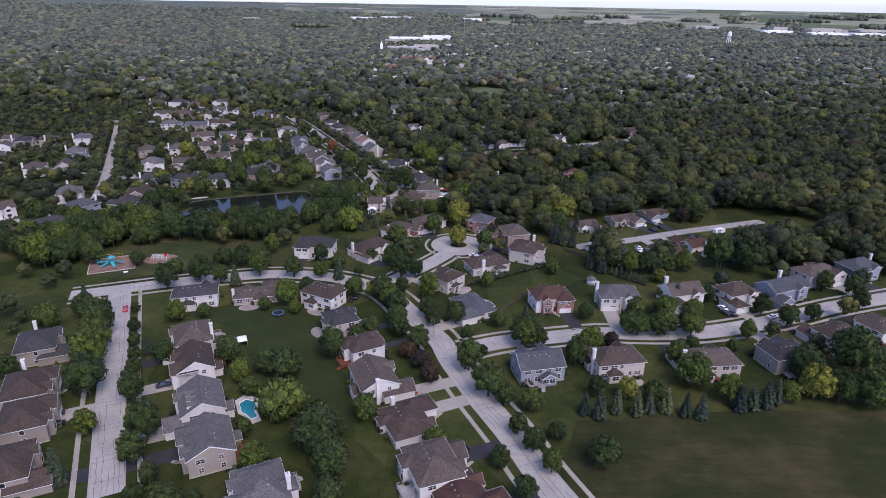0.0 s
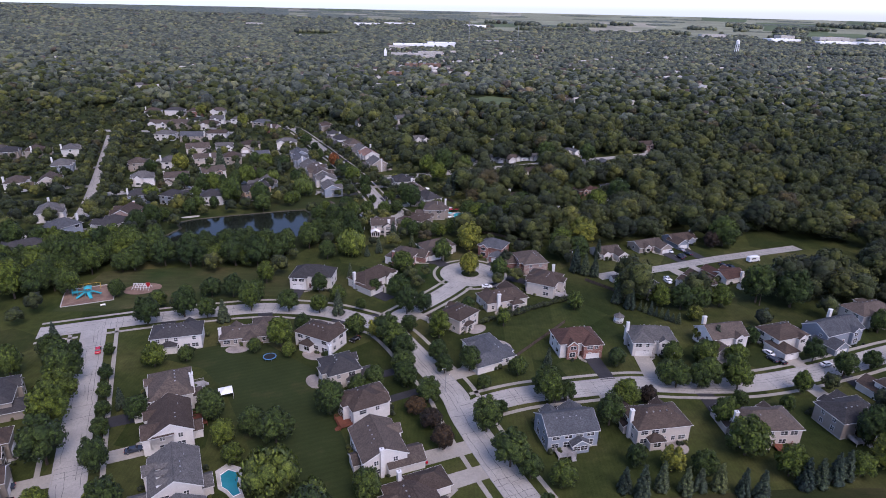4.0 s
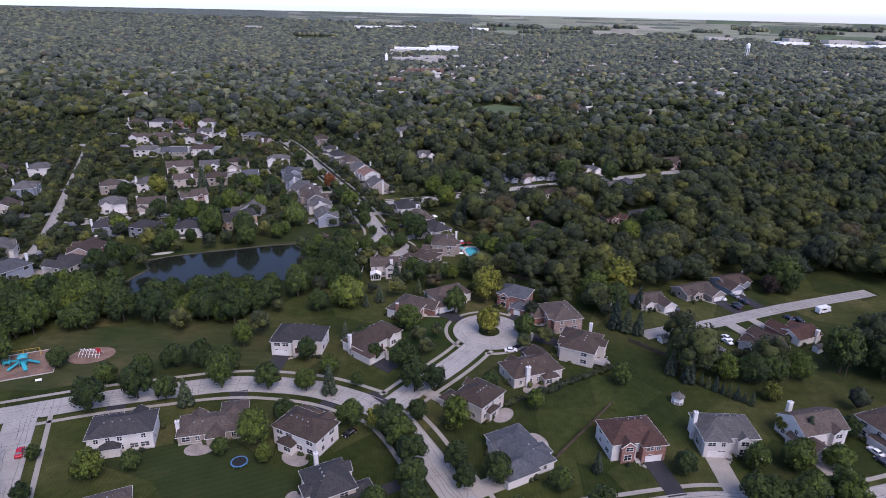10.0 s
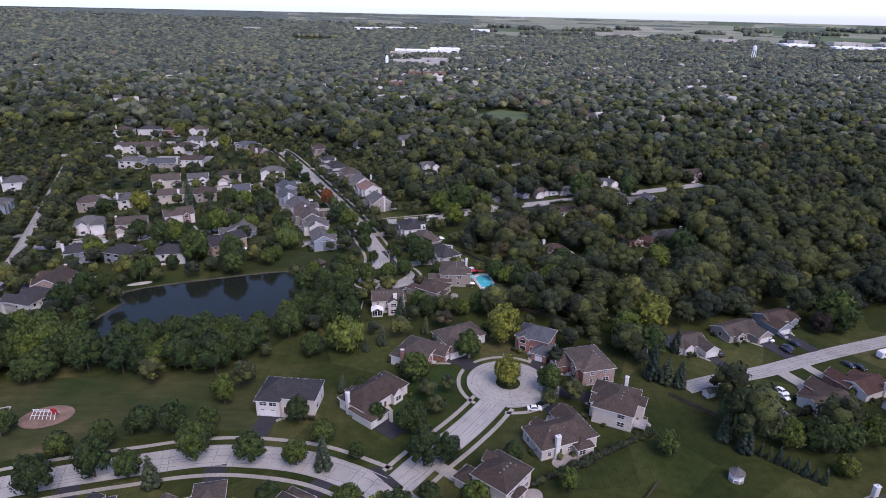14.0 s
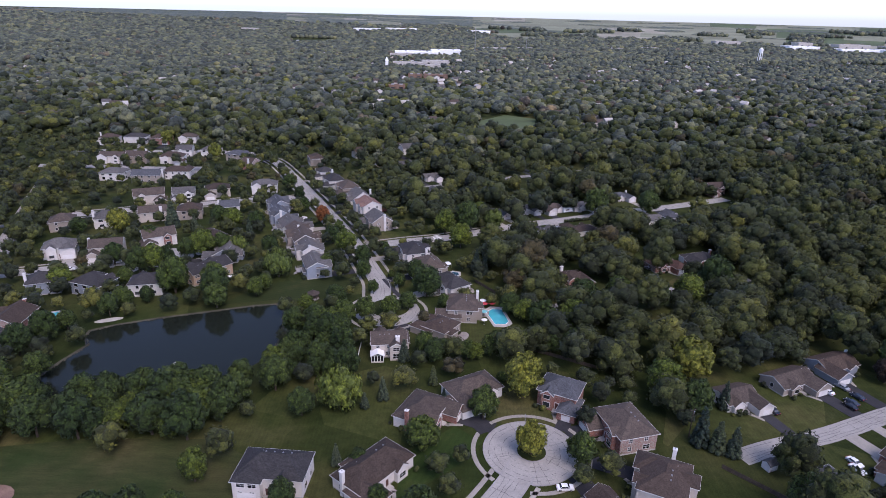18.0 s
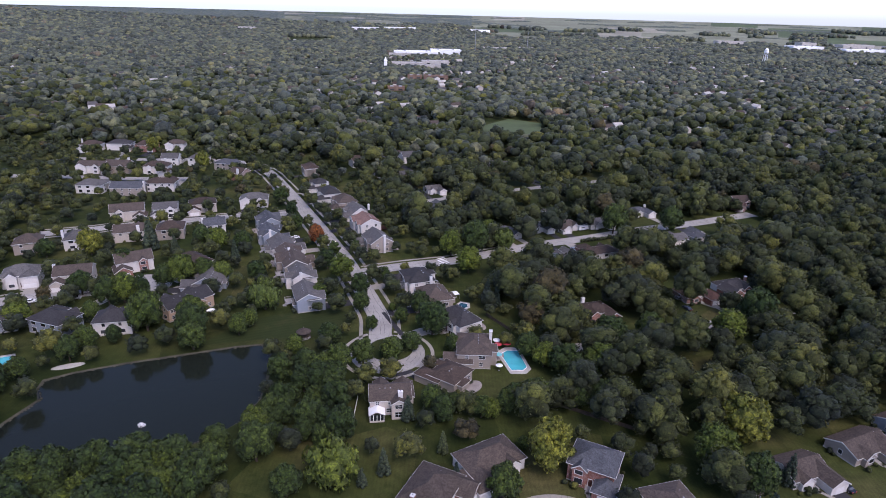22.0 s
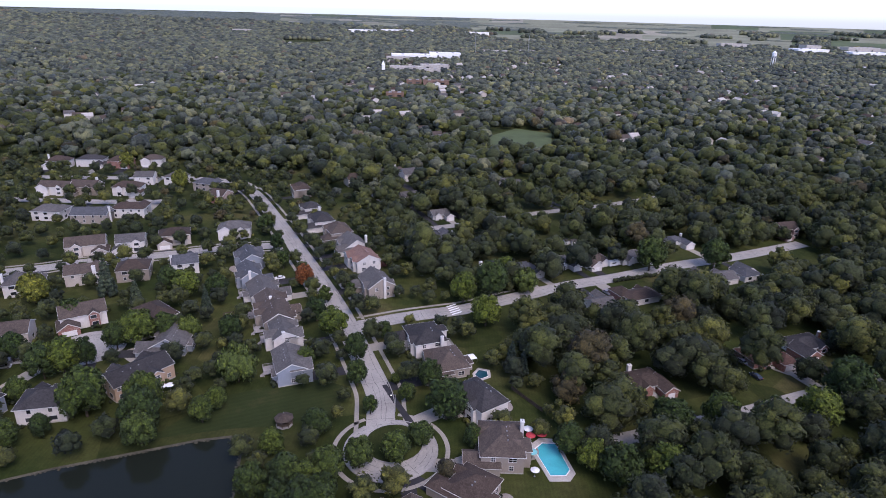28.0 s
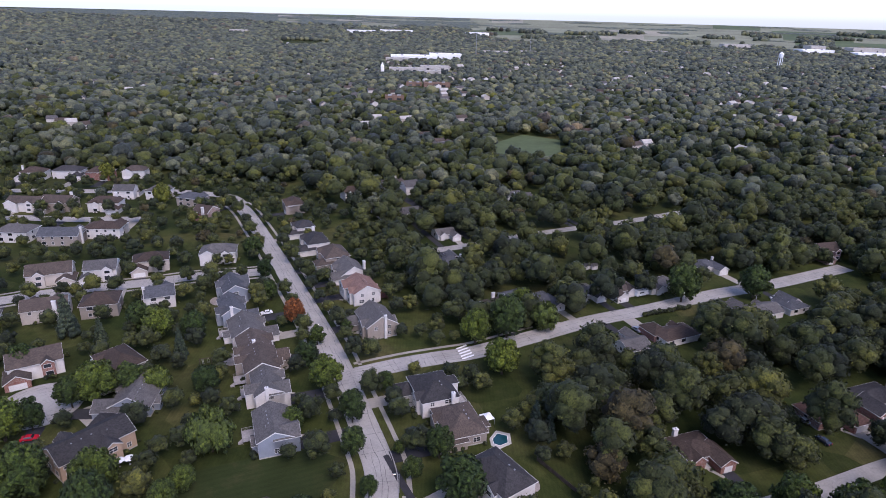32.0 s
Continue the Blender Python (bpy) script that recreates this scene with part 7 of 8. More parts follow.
house(10.7, 505.6, -151, 10.5, 9.5, 1, "hip", "slate", "white", 18.2, 943, -1, None, "concrete", False, False, "bungalows in the woods")
house(30.9, 515.5, -156, 10.5, 9.5, 1, "hip", "grey", "white", 18.3, 853, -1, None, "asphalt", False, False, "bungalows in the woods")
house(48.3, 519.5, -156, 13.0, 9.5, 1, "hip", "taupe", "white", 15.0, 924, 1, None, "asphalt", True, False, "bungalows in the woods")
house(67.9, 525.1, -154, 16.1, 9.5, 1, "hip", "grey", "white", 11.5, 851, -1, None, "asphalt", False, False, "bungalows in the woods")
house(59.2, 477.9, 24, 16.5, 9.5, 1, "hip", "brown", "brick", 19.7, 840, -1, None, "concrete", False, False, "bungalows in the woods")
house(40.0, 468.2, 24, 10.5, 9.5, 1, "gable", "grey", "white", 20.9, 821, 1, None, "asphalt", False, False, "bungalows in the woods")
house(102.6, 499.7, 22, 17.1, 9.5, 1, "gable", "grey", "white", 18.7, 347, -1, None, "asphalt", False, False, "bungalows in the woods")
house(119.0, 506.0, 22, 10.5, 9.5, 1, "hip", "slate", "white", 18.9, 904, 1, None, "asphalt", False, False, "bungalows in the woods")
house(170.3, 570.6, -165, 11.8, 10.5, 2, "gable", "brown", "pinkw", 10.9, 39, 1, None, "concrete", False, False, "bungalows in the woods")
house(98.3, 549.6, -158, 11.9, 9.5, 1, "hip", "slate", "white", 21.4, 978, -1, None, "concrete", True, False, "bungalows in the woods")
house(40.9, 410.3, -161, 11.2, 9.5, 1, "hip", "brown", "brick", 19.8, 44, -1, None, "asphalt", True, False, "bungalows in the woods")
house(89.1, 429.1, -160, 14.5, 9.5, 1, "hip", "redbrown", "brick", 20.4, 612, -1, None, "concrete", False, False, "bungalows in the woods")
house(110.2, 438.2, -160, 15.4, 9.5, 1, "hip", "charcoal", "brick", 21.8, 73, 1, None, "asphalt", True, False, "bungalows in the woods")
house(-92.1, 657.3, -152, 10.5, 10.5, 2, "gable", "brown", "white", 102.9, 713, -1, None, "concrete", False, False, "bungalows in the woods")
house(-54.1, 675.2, -151, 10.5, 10.5, 2, "gable", "grey", "white", 102.1, 910, -1, None, "asphalt", False, False, "bungalows in the woods")
house(-51.5, 626.5, -156, 10.5, 9.5, 1, "gable", "grey", "white", 58.1, 638, 1, None, "asphalt", False, False, "bungalows in the woods")
house(-30.7, 588.3, -156, 10.5, 9.5, 1, "gable", "grey", "white", 14.7, 911, -1, None, "concrete", False, False, "bungalows in the woods")
house(-27.8, 546.6, 24, 10.5, 9.5, 1, "hip", "slate", "tan", 18.2, 148, 1, None, "asphalt", True, False, "bungalows in the woods")
house(-67.1, 692.6, -151, 17.7, 9.5, 1, "gable", "taupe", "white", 123.8, 756, 1, None, "asphalt", True, False, "bungalows in the woods")
house(14.9, 667.8, -155, 10.5, 9.5, 1, "gable", "grey", "white", 64.5, 647, -1, None, "asphalt", False, False, "bungalows in the woods")
house(22.1, 664.3, -155, 10.5, 9.5, 1, "gable", "grey", "white", 58.4, 505, -1, None, "asphalt", True, False, "bungalows in the woods")
house(-275.0, 321.5, 114, 14.5, 10, 2, "hip", "taupe", "cream", 0.0, 305, 1, None, "concrete", False, False, "subdivision houses")
house(-307.3, 320.3, -66, 15.5, 10, 2, "hip", "charcoal", "tan", 0.0, 447, -1, None, "asphalt", False, False, "subdivision houses")
house(-347.5, 302.5, -66, 13.5, 10, 2, "gable", "grey", "white", 0.0, 490, -1, None, "asphalt", True, False, "subdivision houses")
house(-376.8, 289.5, -66, 14.5, 10, 2, "hip", "brown", "cream", 0.0, 930, -1, None, "asphalt", True, False, "subdivision houses")
house(-288.0, 350.8, 114, 15.5, 10, 2, "hip", "taupe", "tan", 0.0, 419, -1, None, "concrete", False, False, "subdivision houses")
house(-320.3, 349.6, -66, 13.5, 10, 2, "gable", "charcoal", "white", 0.0, 286, -1, None, "concrete", True, False, "subdivision houses")
house(-360.5, 331.8, -66, 14.5, 10, 2, "hip", "grey", "cream", 0.0, 623, 1, None, "asphalt", True, False, "subdivision houses")
house(-389.7, 318.8, -66, 15.5, 10, 2, "hip", "brown", "tan", 0.0, 135, -1, None, "concrete", False, False, "subdivision houses")
house(-300.9, 380.0, 114, 13.5, 10, 2, "gable", "taupe", "white", 0.0, 801, -1, None, "asphalt", False, False, "subdivision houses")
house(-333.2, 378.8, -66, 14.5, 10, 2, "hip", "charcoal", "cream", 0.0, 216, 1, None, "concrete", True, False, "subdivision houses")
house(-373.4, 361.0, -66, 15.5, 10, 2, "hip", "grey", "tan", 0.0, 657, -1, None, "concrete", True, False, "subdivision houses")
house(-402.7, 348.0, -66, 13.5, 10, 2, "gable", "brown", "white", 0.0, 8, -1, None, "asphalt", False, False, "subdivision houses")
house(-313.9, 409.3, 114, 14.5, 10, 2, "hip", "taupe", "cream", 0.0, 170, -1, None, "concrete", False, False, "subdivision houses")
house(-346.2, 408.1, -66, 15.5, 10, 2, "hip", "charcoal", "tan", 0.0, 97, 1, None, "asphalt", False, False, "subdivision houses")
house(-386.4, 390.3, -66, 13.5, 10, 2, "gable", "grey", "white", 0.0, 580, 1, None, "asphalt", True, False, "subdivision houses")
house(-415.6, 377.3, -66, 14.5, 10, 2, "hip", "brown", "cream", 0.0, 867, 1, None, "concrete", True, False, "subdivision houses")
house(-326.9, 438.5, 114, 15.5, 10, 2, "hip", "taupe", "tan", 0.0, 774, 1, None, "concrete", False, False, "subdivision houses")
house(-359.1, 437.3, -66, 13.5, 10, 2, "gable", "charcoal", "white", 0.0, 35, 1, None, "concrete", True, False, "subdivision houses")
house(-399.3, 419.5, -66, 14.5, 10, 2, "hip", "grey", "cream", 0.0, 788, -1, None, "concrete", True, False, "subdivision houses")
house(-428.6, 406.5, -66, 15.5, 10, 2, "hip", "brown", "tan", 0.0, 220, -1, None, "asphalt", True, False, "subdivision houses")
house(-339.8, 467.8, 114, 13.5, 10, 2, "gable", "taupe", "white", 0.0, 700, 1, None, "asphalt", False, False, "subdivision houses")
house(-372.1, 466.6, -66, 14.5, 10, 2, "hip", "charcoal", "cream", 0.0, 721, 1, None, "concrete", False, False, "subdivision houses")
house(-412.3, 448.7, -66, 15.5, 10, 2, "hip", "grey", "tan", 0.0, 816, -1, None, "asphalt", False, False, "subdivision houses")
house(-441.6, 435.8, -66, 13.5, 10, 2, "gable", "brown", "white", 0.0, 559, 1, None, "asphalt", True, False, "subdivision houses")
house(-352.8, 497.0, 114, 14.5, 10, 2, "hip", "taupe", "cream", 0.0, 440, -1, None, "concrete", True, False, "subdivision houses")
house(-385.1, 495.8, -66, 15.5, 10, 2, "hip", "charcoal", "tan", 0.0, 38, -1, None, "asphalt", False, False, "subdivision houses")
house(-425.3, 478.0, -66, 13.5, 10, 2, "gable", "grey", "white", 0.0, 303, 1, None, "asphalt", True, False, "subdivision houses")
house(-454.5, 465.0, -66, 14.5, 10, 2, "hip", "brown", "cream", 0.0, 199, 1, None, "asphalt", False, False, "subdivision houses")

# trees that stand singly
plant("street", [(-119.0, 212.2, 3.9), (-111.9, 196.7, 4.5), (-107.1, 186.7, 4.7), (-103.1, 178.2, 4.9), (-99.1, 169.0, 5.4), (-93.0, 155.3, 7.8), (-87.5, 144.5, 5.1), (-80.6, 129.2, 8.3), (-72.6, 121.0, 5.3), (-73.4, 114.7, 5.4), (-129.1, 209.5, 5.2), (-123.7, 194.2, 11.2), (-118.5, 182.5, 10.8), (-114.3, 171.9, 11.0), (-107.6, 157.8, 11.0), (-98.9, 140.3, 6.6), (9.2, 175.8, 9.0), (14.8, 161.4, 9.8), (19.7, 157.1, 6.9), (22.2, 143.6, 5.8), (25.6, 136.4, 6.2), (29.4, 128.2, 5.6), (15.8, 129.4, 5.6), (21.2, 118.4, 6.4), (-15.9, 197.9, 7.0), (-17.5, 213.6, 8.8)], "street trees")
plant("street", [(-21.0, 220.9, 9.0), (29.6, 190.1, 8.4), (72.6, 201.0, 8.4), (80.0, 201.3, 8.4), (91.9, 199.6, 8.3), (112.4, 199.0, 6.2), (127.1, 219.0, 7.6), (132.4, 209.7, 7.8), (144.9, 214.8, 6.6), (170.4, 225.6, 6.9), (174.0, 236.3, 8.1), (164.5, 241.5, 7.3), (14.3, 185.0, 3.9), (-115.9, 234.0, 10.2), (-104.6, 240.9, 9.8), (-95.7, 240.7, 6.9), (-80.8, 247.9, 9.4), (-65.8, 247.8, 7.9), (-53.4, 247.3, 7.1), (-37.3, 250.2, 4.6), (-47.5, 256.0, 7.0), (-18.7, 248.2, 9.0), (-12.2, 250.2, 7.6), (-17.0, 233.6, 6.3), (-5.6, 229.6, 9.0), (-16.9, 204.7, 8.2)], "street trees")
plant("street", [(-15.0, 197.2, 6.4), (-5.6, 212.2, 6.9), (-3.3, 205.9, 6.1), (5.1, 207.8, 7.7), (9.5, 197.1, 4.9), (29.0, 193.7, 9.0), (35.0, 192.0, 5.6), (-24.2, 225.9, 9.1), (-57.7, 421.2, 8.4), (-55.2, 406.0, 7.1), (-49.2, 390.6, 5.2), (-68.4, 437.3, 10.6), (-77.5, 450.9, 9.0), (-77.0, 466.7, 6.2), (-49.3, 438.3, 6.4), (-42.7, 407.3, 3.7), (-67.6, 475.9, 4.9), (-103.8, 503.0, 7.0), (-112.3, 525.5, 7.5), (-125.1, 551.2, 9.3), (-38.4, 397.7, 5.4), (-158.3, 405.5, 10.4), (-149.0, 413.8, 8.5), (-144.0, 425.0, 8.1)], "street trees")
plant("round", [(-71.4, 178.5, 8.0), (-57.3, 172.0, 8.5), (-50.1, 168.9, 10.9), (-33.4, 134.9, 14.0), (-28.0, 126.2, 10.2), (-37.4, 182.6, 9.3), (-63.9, 166.8, 7.2), (-54.9, 140.3, 5.3), (-28.5, 142.2, 4.8), (-47.6, 116.8, 4.9), (-26.8, 115.4, 8.2), (-59.2, 114.7, 4.1), (-70.1, 116.3, 4.1), (80.9, 168.6, 11.8), (88.9, 160.5, 8.7), (66.0, 159.9, 7.0), (119.7, 174.1, 11.2), (138.0, 178.1, 15.5), (132.2, 158.9, 12.1), (124.4, 161.6, 10.5), (108.3, 161.1, 7.0), (43.6, 131.2, 9.0), (80.5, 181.6, 8.5), (-118.2, 248.3, 7.5), (-108.7, 253.1, 7.7), (-100.6, 259.3, 8.7)], "garden trees")
plant("round", [(-91.8, 259.7, 8.7), (-82.7, 262.1, 6.8), (-139.2, 257.4, 7.1), (-23.4, 289.6, 9.8), (-40.2, 281.5, 5.6), (-5.5, 303.6, 9.4), (20.8, 284.6, 8.8), (-159.6, 258.4, 9.9), (56.0, 213.3, 6.6), (70.2, 202.4, 8.9), (83.2, 201.8, 9.5), (92.8, 204.3, 8.7), (87.2, 215.7, 8.6), (98.6, 216.2, 7.7), (75.8, 215.3, 7.0), (-70.0, 216.0, 4.8), (-43.4, 212.0, 3.8), (54.2, 318.8, 12.1), (60.7, 307.9, 11.6), (78.1, 265.4, 6.3), (49.5, 255.3, 7.4)], "garden trees")
plant("round", [(1.9, 324.1, 4.1), (-83.6, 317.8, 8.8), (-72.1, 316.0, 10.9), (-60.7, 303.2, 8.3), (-80.6, 257.6, 5.0), (-49.4, 366.6, 8.8), (-39.8, 370.4, 9.0), (-33.1, 376.8, 8.1), (-25.8, 389.2, 13.1), (-31.4, 406.1, 8.6), (-17.8, 376.1, 6.4), (-137.6, 428.6, 12.7), (-106.2, 434.5, 8.4), (-123.2, 469.7, 10.6), (-145.5, 474.2, 10.7), (-136.1, 468.9, 12.0), (-74.6, 416.6, 7.8), (-63.7, 380.8, 8.2), (-154.0, 409.2, 13.2), (-6.2, 475.5, 15.5), (1.8, 496.0, 10.5), (73.8, 511.2, 15.5)], "garden trees")
plant("round", [(108.1, 517.1, 14.7), (-18.6, 470.1, 12.1), (-10.2, 449.7, 12.5), (-183.2, 386.8, 10.7), (-150.5, 363.5, 8.5), (-149.0, 371.4, 9.2), (-135.2, 389.5, 10.8), (-118.3, 390.5, 11.7), (-111.6, 373.4, 10.1), (-96.9, 391.7, 7.4), (-130.0, 433.7, 10.2), (-170.8, 444.3, 10.5), (-214.6, 455.6, 9.3), (41.1, 384.2, 12.7), (56.1, 386.1, 11.2), (9.2, 375.1, 9.6), (20.3, 362.8, 11.9), (32.4, 363.2, 12.5), (46.0, 369.3, 12.4), (70.5, 382.6, 13.9), (87.3, 388.8, 13.0), (103.6, 401.4, 14.6), (14.0, 368.1, 9.2), (-133.9, 386.2, 14.2), (-114.2, 380.1, 12.4), (-141.4, 376.5, 6.4)], "garden trees")
plant("round", [(-98.8, 384.8, 7.7), (-74.3, 371.5, 7.8), (-158.2, 392.6, 7.7), (-175.1, 415.6, 9.7)], "garden trees")
plant("willow", [(9.6, 483.6, 13.0), (-94.8, 406.7, 14.0), (-46.4, 150.4, 15.3), (-35.3, 144.6, 9.7), (-50.3, 308.9, 15.5), (-121.6, 434.0, 9.6)], "garden trees")
plant("purple", [(-11.9, 183.4, 6.2), (-6.8, 177.0, 6.8), (-3.4, 168.7, 6.5), (60.5, 191.6, 5.6)], "garden trees")
plant("spruce", [(43.2, 153.3, 4.0), (47.1, 151.2, 4.7), (52.9, 154.1, 4.1), (58.7, 153.2, 4.0), (62.8, 154.4, 3.7), (67.9, 154.6, 4.4), (73.3, 153.0, 4.0), (77.5, 152.1, 4.0), (90.8, 156.3, 4.5), (94.9, 157.0, 4.5), (99.6, 158.3, 4.8), (103.6, 160.1, 4.5), (-95.8, 121.2, 4.8), (-45.7, 245.9, 5.2), (57.2, 294.3, 5.9), (61.0, 291.5, 5.4), (65.0, 289.8, 4.9), (32.5, 213.1, 3.2), (-46.4, 281.7, 3.0), (95.8, 227.2, 5.1), (-31.8, 335.9, 4.2), (-36.9, 312.4, 3.9), (-17.5, 310.2, 3.0), (-42.1, 307.7, 3.0), (-21.1, 321.6, 3.6), (71.6, 312.4, 4.3)], "garden trees")
plant("spruce", [(-169.9, 469.0, 8.2), (-123.3, 456.5, 5.0), (-3.1, 418.6, 5.1), (0.5, 415.1, 4.3), (-156.1, 465.3, 4.7)], "garden trees")
plant("gold", [(58.0, 161.1, 7.0), (117.2, 162.9, 10.9), (92.1, 232.0, 6.1), (7.3, 287.8, 9.3), (8.0, 315.7, 13.8), (-28.7, 202.1, 3.9), (95.8, 248.1, 6.4), (67.0, 330.7, 15.5), (-195.0, 459.9, 13.0), (-204.3, 632.9, 11.4), (-266.7, 687.5, 11.1), (-194.3, 461.0, 10.0)], "garden trees")
plant("round", [(73.2, 267.1, 10.5), (85.3, 259.8, 9.0), (93.8, 258.1, 10.0), (101.2, 258.4, 10.0), (110.9, 261.0, 10.0), (141.3, 262.6, 14.5), (141.4, 333.0, 16.0), (-159.0, 309.1, 13.0), (-171.7, 302.0, 12.0)], "garden trees")
plant("street", [(128.6, 266.3, 13.0), (-57.0, 265.4, 6.6), (-33.6, 267.0, 5.6), (-82.0, 274.0, 8.0), (-150.5, 318.5, 9.0)], "garden trees")
plant("purple", [(134.5, 330.0, 8.5)], "garden trees")
plant("gold", [(-28.0, 228.0, 7.6)], "garden trees")
plant("spruce", [(76.5 + 1.7 * k, 255.9 - 1.55 * k, 2.0 + 0.3 * (k % 3)) for k in range(8)], "row of small cypresses")
plant("spruce", [(72.6, 257.3, 5.0), (68.6, 262.4, 4.6)], "garden trees")
plant("round", [(-163.0, 343.0, 11.0), (-166.5, 333.0, 10.0), (-160.5, 352.0, 8.0)], "garden trees")
plant("red", [(-88.7, 482.6, 9.1)], "garden trees")

# single things
car(-124.1, 214.1, 114, PAINTS["red"], "red")
car(-128.6, 182.5, -155, PAINTS["white"], "white")
car(-112.4, 148.3, -155, PAINTS["dark"], "dark blue-grey")
car(-109.5, 143.5, -155, PAINTS["black"], "black")
car(-9.7, 161.3, -157, PAINTS["red"], "red")
car(5.8, 135.9, -159, PAINTS["black"], "black")
car(130.6, 216.6, 20, PAINTS["white"], "white")
car(113.7, 223.3, 110, PAINTS["white"], "white")
car(113.2, 219.3, 110, PAINTS["dark"], "dark blue-grey")
car(115.3, 218.0, 110, PAINTS["black"], "black")
car(-36.2, 225.9, -126, PAINTS["black"], "black")
car(25.0, 304.8, 75, PAINTS["white"], "white")
car(14.7, 274.7, 3, PAINTS["white"], "white")
car(110.7, 323.0, 114, PAINTS["white"], "white")
car(117.4, 325.8, 114, PAINTS["silver"], "silver")
car(115.2, 316.9, 114, PAINTS["dark"], "dark blue-grey")
car(131.0, 305.6, -68, PAINTS["dark"], "dark blue-grey")
car(134.1, 304.2, -68, PAINTS["black"], "black")
car(98.3, 287.7, -71, PAINTS["white"], "white")
car(97.3, 284.8, -71, PAINTS["white"], "white")
car(86.8, 311.2, 109, PAINTS["black"], "black")
car(113.4, 314.7, 114, PAINTS["black"], "black")
car(119.2, 320.2, 114, PAINTS["dark"], "dark blue-grey")
van(58.0, 516.6, 26)
car(-102.2, 490.4, -154, PAINTS["white"], "white")
car(-185.8, 511.0, -162, PAINTS["blue"], "bright blue")
car(-209.5, 509.6, 121, PAINTS["white"], "white")
car(81.7, 426.4, 112, PAINTS["silver"], "silver")
car(82.3, 416.7, 112, PAINTS["dark"], "dark blue-grey")
car(73.0, 417.9, 112, PAINTS["black"], "black")
car(110.0, 431.8, 20, PAINTS["white"], "white")
car(90.3, 504.8, -64, PAINTS["white"], "white")
car(46.4, 483.4, -66, PAINTS["silver"], "silver")
car(117.8, 516.4, 22, PAINTS["white"], "white")
car(-37.5, 561.5, 24, PAINTS["white"], "white")
car(-68.9, 488.7, 25, PAINTS["silver"], "silver")
car(-191.8, 407.0, 23, PAINTS["white"], "white")
car(-175.7, 411.2, 19, PAINTS["silver"], "silver")
car(-174.4, 417.4, 19, PAINTS["white"], "white")
car(-147.4, 409.7, 13, PAINTS["red"], "red")
van(148.7, 312.5, 20)
car(-87.5, 163.6, 25, PAINTS["dark"], "dark blue-grey")
gazebo(65.2, 245.9, 2.0, None, "small white octagonal garden gazebo on a lawn")
gazebo(-74.2, 384.6, 2.6, ROOFS["taupe"], "brown wooden gazebo beside the pond path")
trampoline(-63.8, 212.5)
fountain(-110.5, 330.3)
playground(-151.4, 258.0, 24)
net_dome(-132.4, 265.2)
pool([(-0.5, 375.7), (2.2, 378.6), (6.0, 378.4), (8.1, 367.7), (6.6, 365.5), (2.5, 365.3)], 1.35, "turquoise swimming pool with stone surround")
pool([(-61.0, 155.3), (-59.6, 157.4), (-56.5, 156.3), (-55.5, 151.9), (-53.9, 149.2), (-55.3, 148.1), (-57.4, 150.2), (-59.1, 151.2)], 1.5, "kidney-shaped deep teal garden pool", TEALPOOL)
pool([(-15.8, 414.7), (-14.3, 417.3), (-11.5, 416.4), (-11.5, 413.3), (-13.9, 411.7), (-15.6, 412.6)], 1.45, "small dark teal garden pool", DARKPOOL)
pool([(-179.1, 363.2), (-172.6, 365.9), (-168.4, 360.5), (-174.9, 358.4)], 1.4, "blue garden pool behind a brick house")
parasol(2.0, 380.4, REDCLOTH, "red garden parasol, open", 1.7)
parasol(-1.2, 379.6, REDCLOTH, "faded red garden parasol, open")
parasol(-1.7, 372.4, AQUACLOTH, "aqua garden parasol, open")
parasol(-1.6, 382.6, WHITE, "white garden parasol, open")
parasol(-1.9, 365.0, WHITE, "white garden parasol, open", 1.3)
parasol(-123.6, 397.8, WHITE, "white garden parasol, open")
parasol(-117.1, 399.8, WHITE, "white garden parasol, open")
parasol(-114.9, 400.8, WHITE, "white garden parasol, open")
garden_tent(-17.1, 422.6, 3.6, 24, "white cloth shade canopy on poles")
garden_tent(-71.3, 190.0, 4.2, 24, "white garden tent with side walls", True)
street_lamp(6.7, 298.6, -94)
street_lamp(-2.8, 199.6, -151)
street_lamp(-2.9, 195.3, 29)
street_lamp(-41.6, 392.5, -173)
street_lamp(75.2, 213.6, -91)
street_lamp(-78.3, 471.1, 25)
patch("asphalt_patch_1", [(-33.5, 246.4), (-31.0, 247.5), (-23.7, 239.9), (-25.2, 238.0)], 0.115, ASPHALT, "fresh black asphalt patch across the street", "road")
patch("asphalt_patch_2", [(-47.1, 406.3), (-45.7, 407.0), (-33.8, 383.9), (-36.9, 384.9)], 0.115, ASPHALT, "dark asphalt strip along the street", "road")
patch("crossing_bar", [(-25.74, 466.28), (-25.49, 465.51), (-21.55, 468.58), (-21.82, 469.37)], 0.095, WHITE, "white painted crossing bar on the street", "marking")
patch("crossing_bar", [(-25.2, 464.56), (-24.95, 463.79), (-20.95, 466.82), (-21.22, 467.61)], 0.095, WHITE, "white painted crossing bar on the street", "marking")
patch("crossing_bar", [(-24.66, 462.84), (-24.41, 462.07), (-20.35, 465.06), (-20.62, 465.85)], 0.095, WHITE, "white painted crossing bar on the street", "marking")
patch("crossing_bar", [(-24.12, 461.12), (-23.88, 460.35), (-19.75, 463.3), (-20.02, 464.09)], 0.095, WHITE, "white painted crossing bar on the street", "marking")
patch("crossing_bar", [(-23.58, 459.4), (-23.34, 458.63), (-19.15, 461.54), (-19.42, 462.33)], 0.095, WHITE, "white painted crossing bar on the street", "marking")
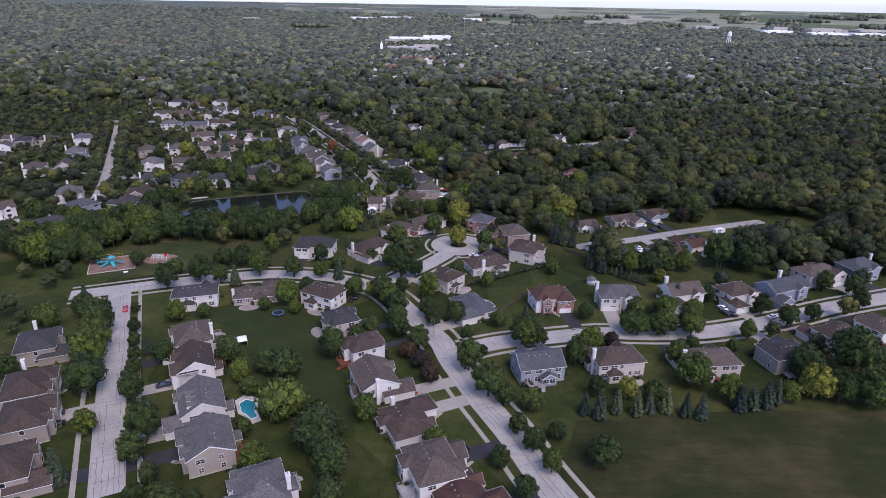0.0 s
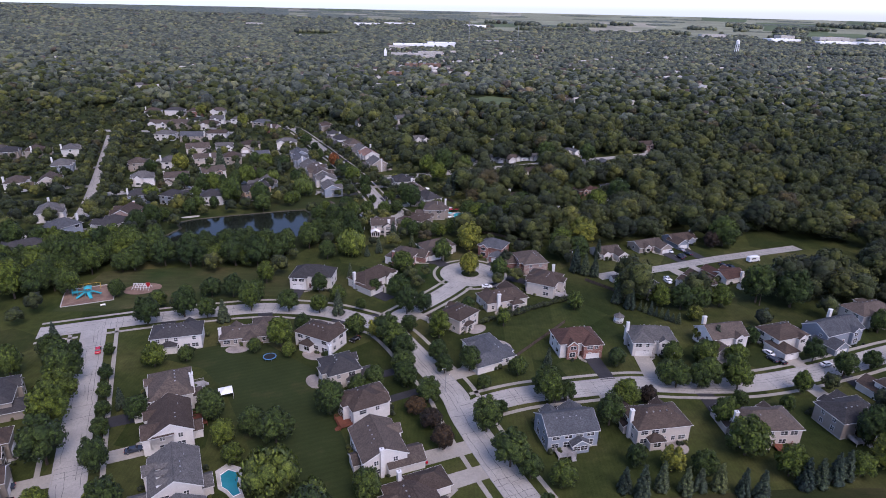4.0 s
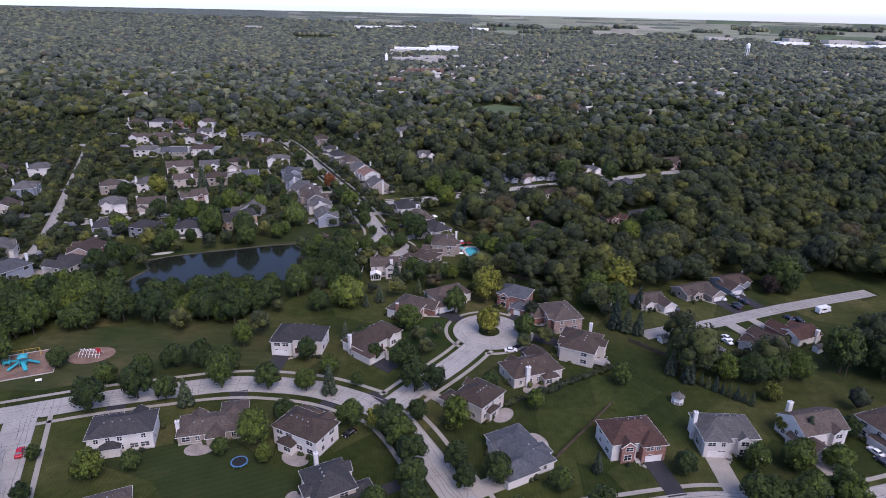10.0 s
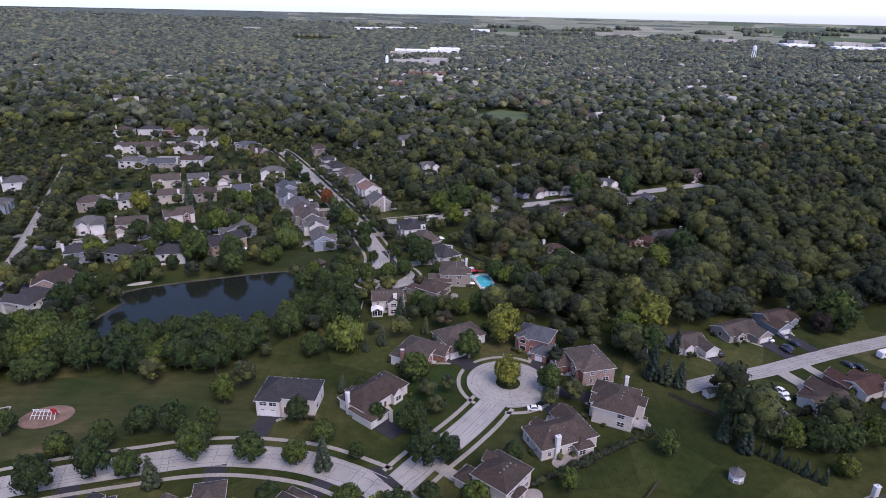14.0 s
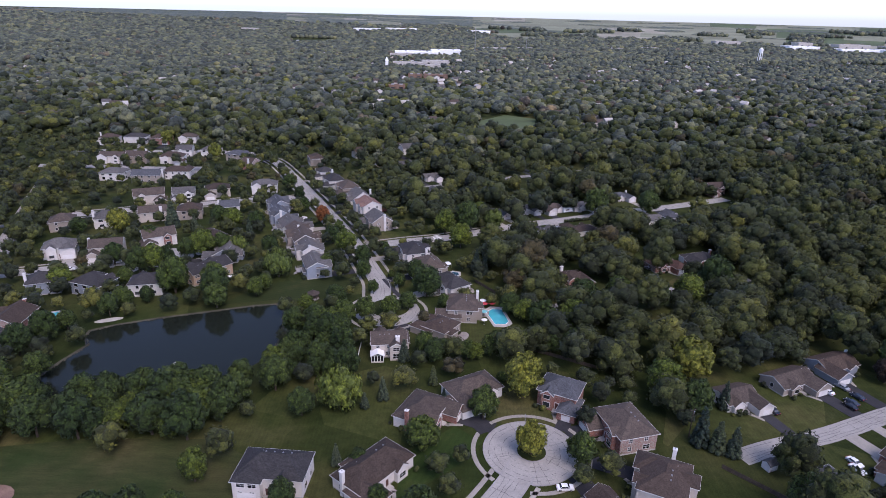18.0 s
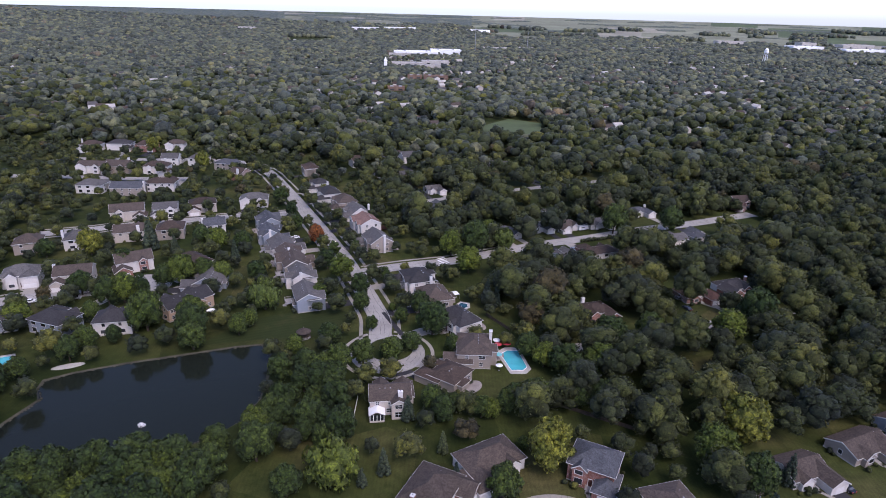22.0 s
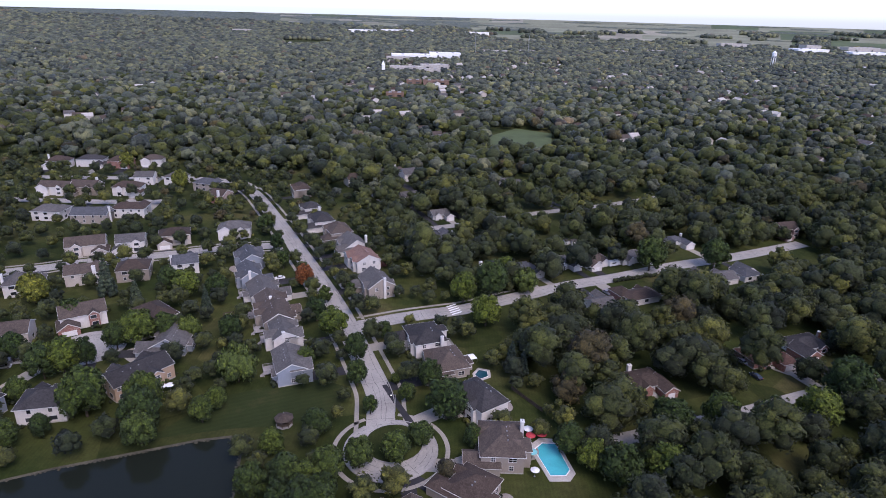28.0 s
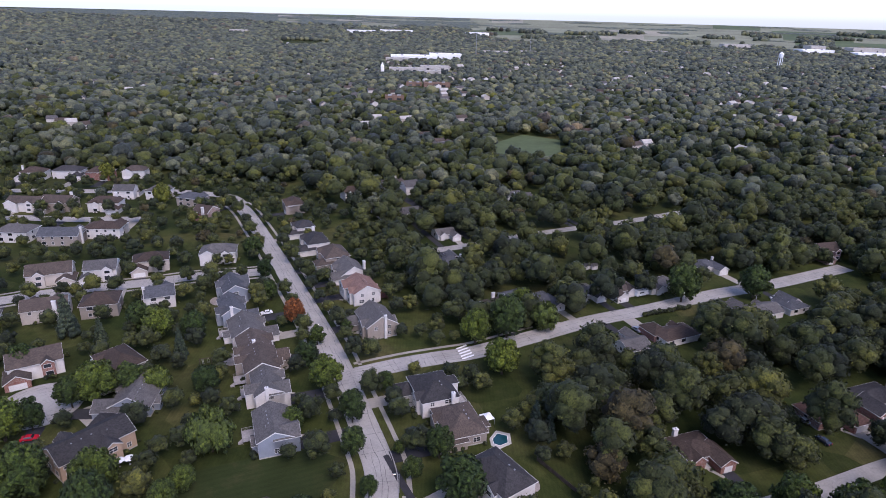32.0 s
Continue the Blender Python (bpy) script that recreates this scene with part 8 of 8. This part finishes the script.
sunroom(-41.3, 336.3, 8)
utility_pole(128.8, 263.2)
utility_pole(55.3, 297.6)
utility_pole(125.6, 578.7)
utility_pole(130.9, 596.7)
utility_pole(99.3, 498.8)
utility_pole(57.1, 593.5)
shed(43.4, 546.7, 24)
shed(39.7, 546.7, 24)
shed(128.8, 280.2, 24)
shed(73.1, 285.0, 24)
play_frame(-112.7, 451.6, 20)
play_frame(-113.0, 451.9, 24)
fence((-48.2, 329.3), (-48.5, 347.7), WHITE, "pale garden fence beside a lawn")
fence((59.8, 284.4), (73.6, 270.6), BARK, "brown wooden board fence")
fence((13.8, 345.8), (36.6, 333.6), BARK, "brown wooden board fence at the wood edge")
fence((-4.1, 405.8), (4.4, 393.8), BARK, "brown wooden board fence by a garden")
fence((19.4, 214.1), (43.5, 243.4), BARK, "low brown wooden garden fence")
HEDGES = []
HEDGES += hedge((10.2, 241.3), (22.1, 249.1), 1.8, 2.0, 0)
HEDGES += hedge((22.1, 249.1), (49.6, 264.9), 1.8, 2.2, 1)
HEDGES += hedge((17.8, 245.3), (29.5, 251.7), 1.8, 2.0, 3)
HEDGES += hedge((53.3, 496.4), (76.8, 505.6), 1.6, 2.2, 4)
HEDGES += hedge((80.1, 266.6), (127.4, 290.1), 3, 3.0, 5)
woods("hedges", HEDGES, 6, 16, 0.060, "dense green hedges between gardens", 15, 1.2)
# ---- greenery in the gaps ----
scatter_belt([(-215, 270), (-174, 248), (-164, 262), (-152, 279), (-134, 282), (-108, 288), (-84, 291), (-80, 296), (-72, 306), (-84, 320), (-98, 314), (-112, 308), (-138, 300), (-158, 306), (-215, 312)], 7.0, 8.0, 12.5, 3, ("round", "street", "street"))
scatter_belt([(-80, 318), (-76, 340), (-75, 362), (-66, 364), (-54, 362), (-52, 345), (-48, 326), (-62, 318)], 6.2, 6.0, 9.5, 4)
scatter_belt([(-28, 334), (10, 341), (30, 345), (26, 350), (8, 346), (-10, 344), (-28, 344)], 5.5, 5.5, 8.5, 5)
street_row("west_avenue", 3.2, 7, 8.0, 11.5, 1, 0.1)
street_row("west_avenue", 10.0, 12, 6.0, 8.5, 11, 0.1)
street_row("west_street", 4.0, 12, 6.0, 8.5, 2)
street_row("upper_street", 4.0, 11, 6.0, 9.0, 3)
street_row("upper_bend", 4.0, 10, 6.0, 9.0, 4)
street_row("west_court", 4.0, 11, 6.0, 8.5, 5)
street_row("avenue", 2.0, 12, 6.0, 9.0, 6, 0.2)
# tall trees that overhang the west avenue from its east verge
_rng, (_line, _wide) = random.Random(77), ROADS["west_avenue"]
for _p, _s in list(zip(_line, sideways(_line)))[::4]:
    if 436 < _p[1] < 560:
        _q = _p - _s * (_wide / 2 + 2.4)
        ROW.append((float(_q[0]), float(_q[1]), 1.6, _rng.uniform(9.0, 12.5), tone(_rng)))
woods("verge_trees", ROW, 12, 24, 0.036, "green street trees along the verges", 7, 1.0)
scatter_suburb()
woods("shrubs", SHRUBS, 4, 8, 0.075, "low clipped shrubs round the houses", 8, 1.0)
scatter_woods()
build_canopy()
build_fields()
far_house_specks()
water_tower(832, 1922, 43, 0.85)
mast(54, 2030, 75)
mast(216, 2140, 60)

for bx, by, bw, bd, bh, mat, words in HALLS:
    low_building(bx, by, bw, bd, bh, 5, mat, words)
church(-150, 1490)
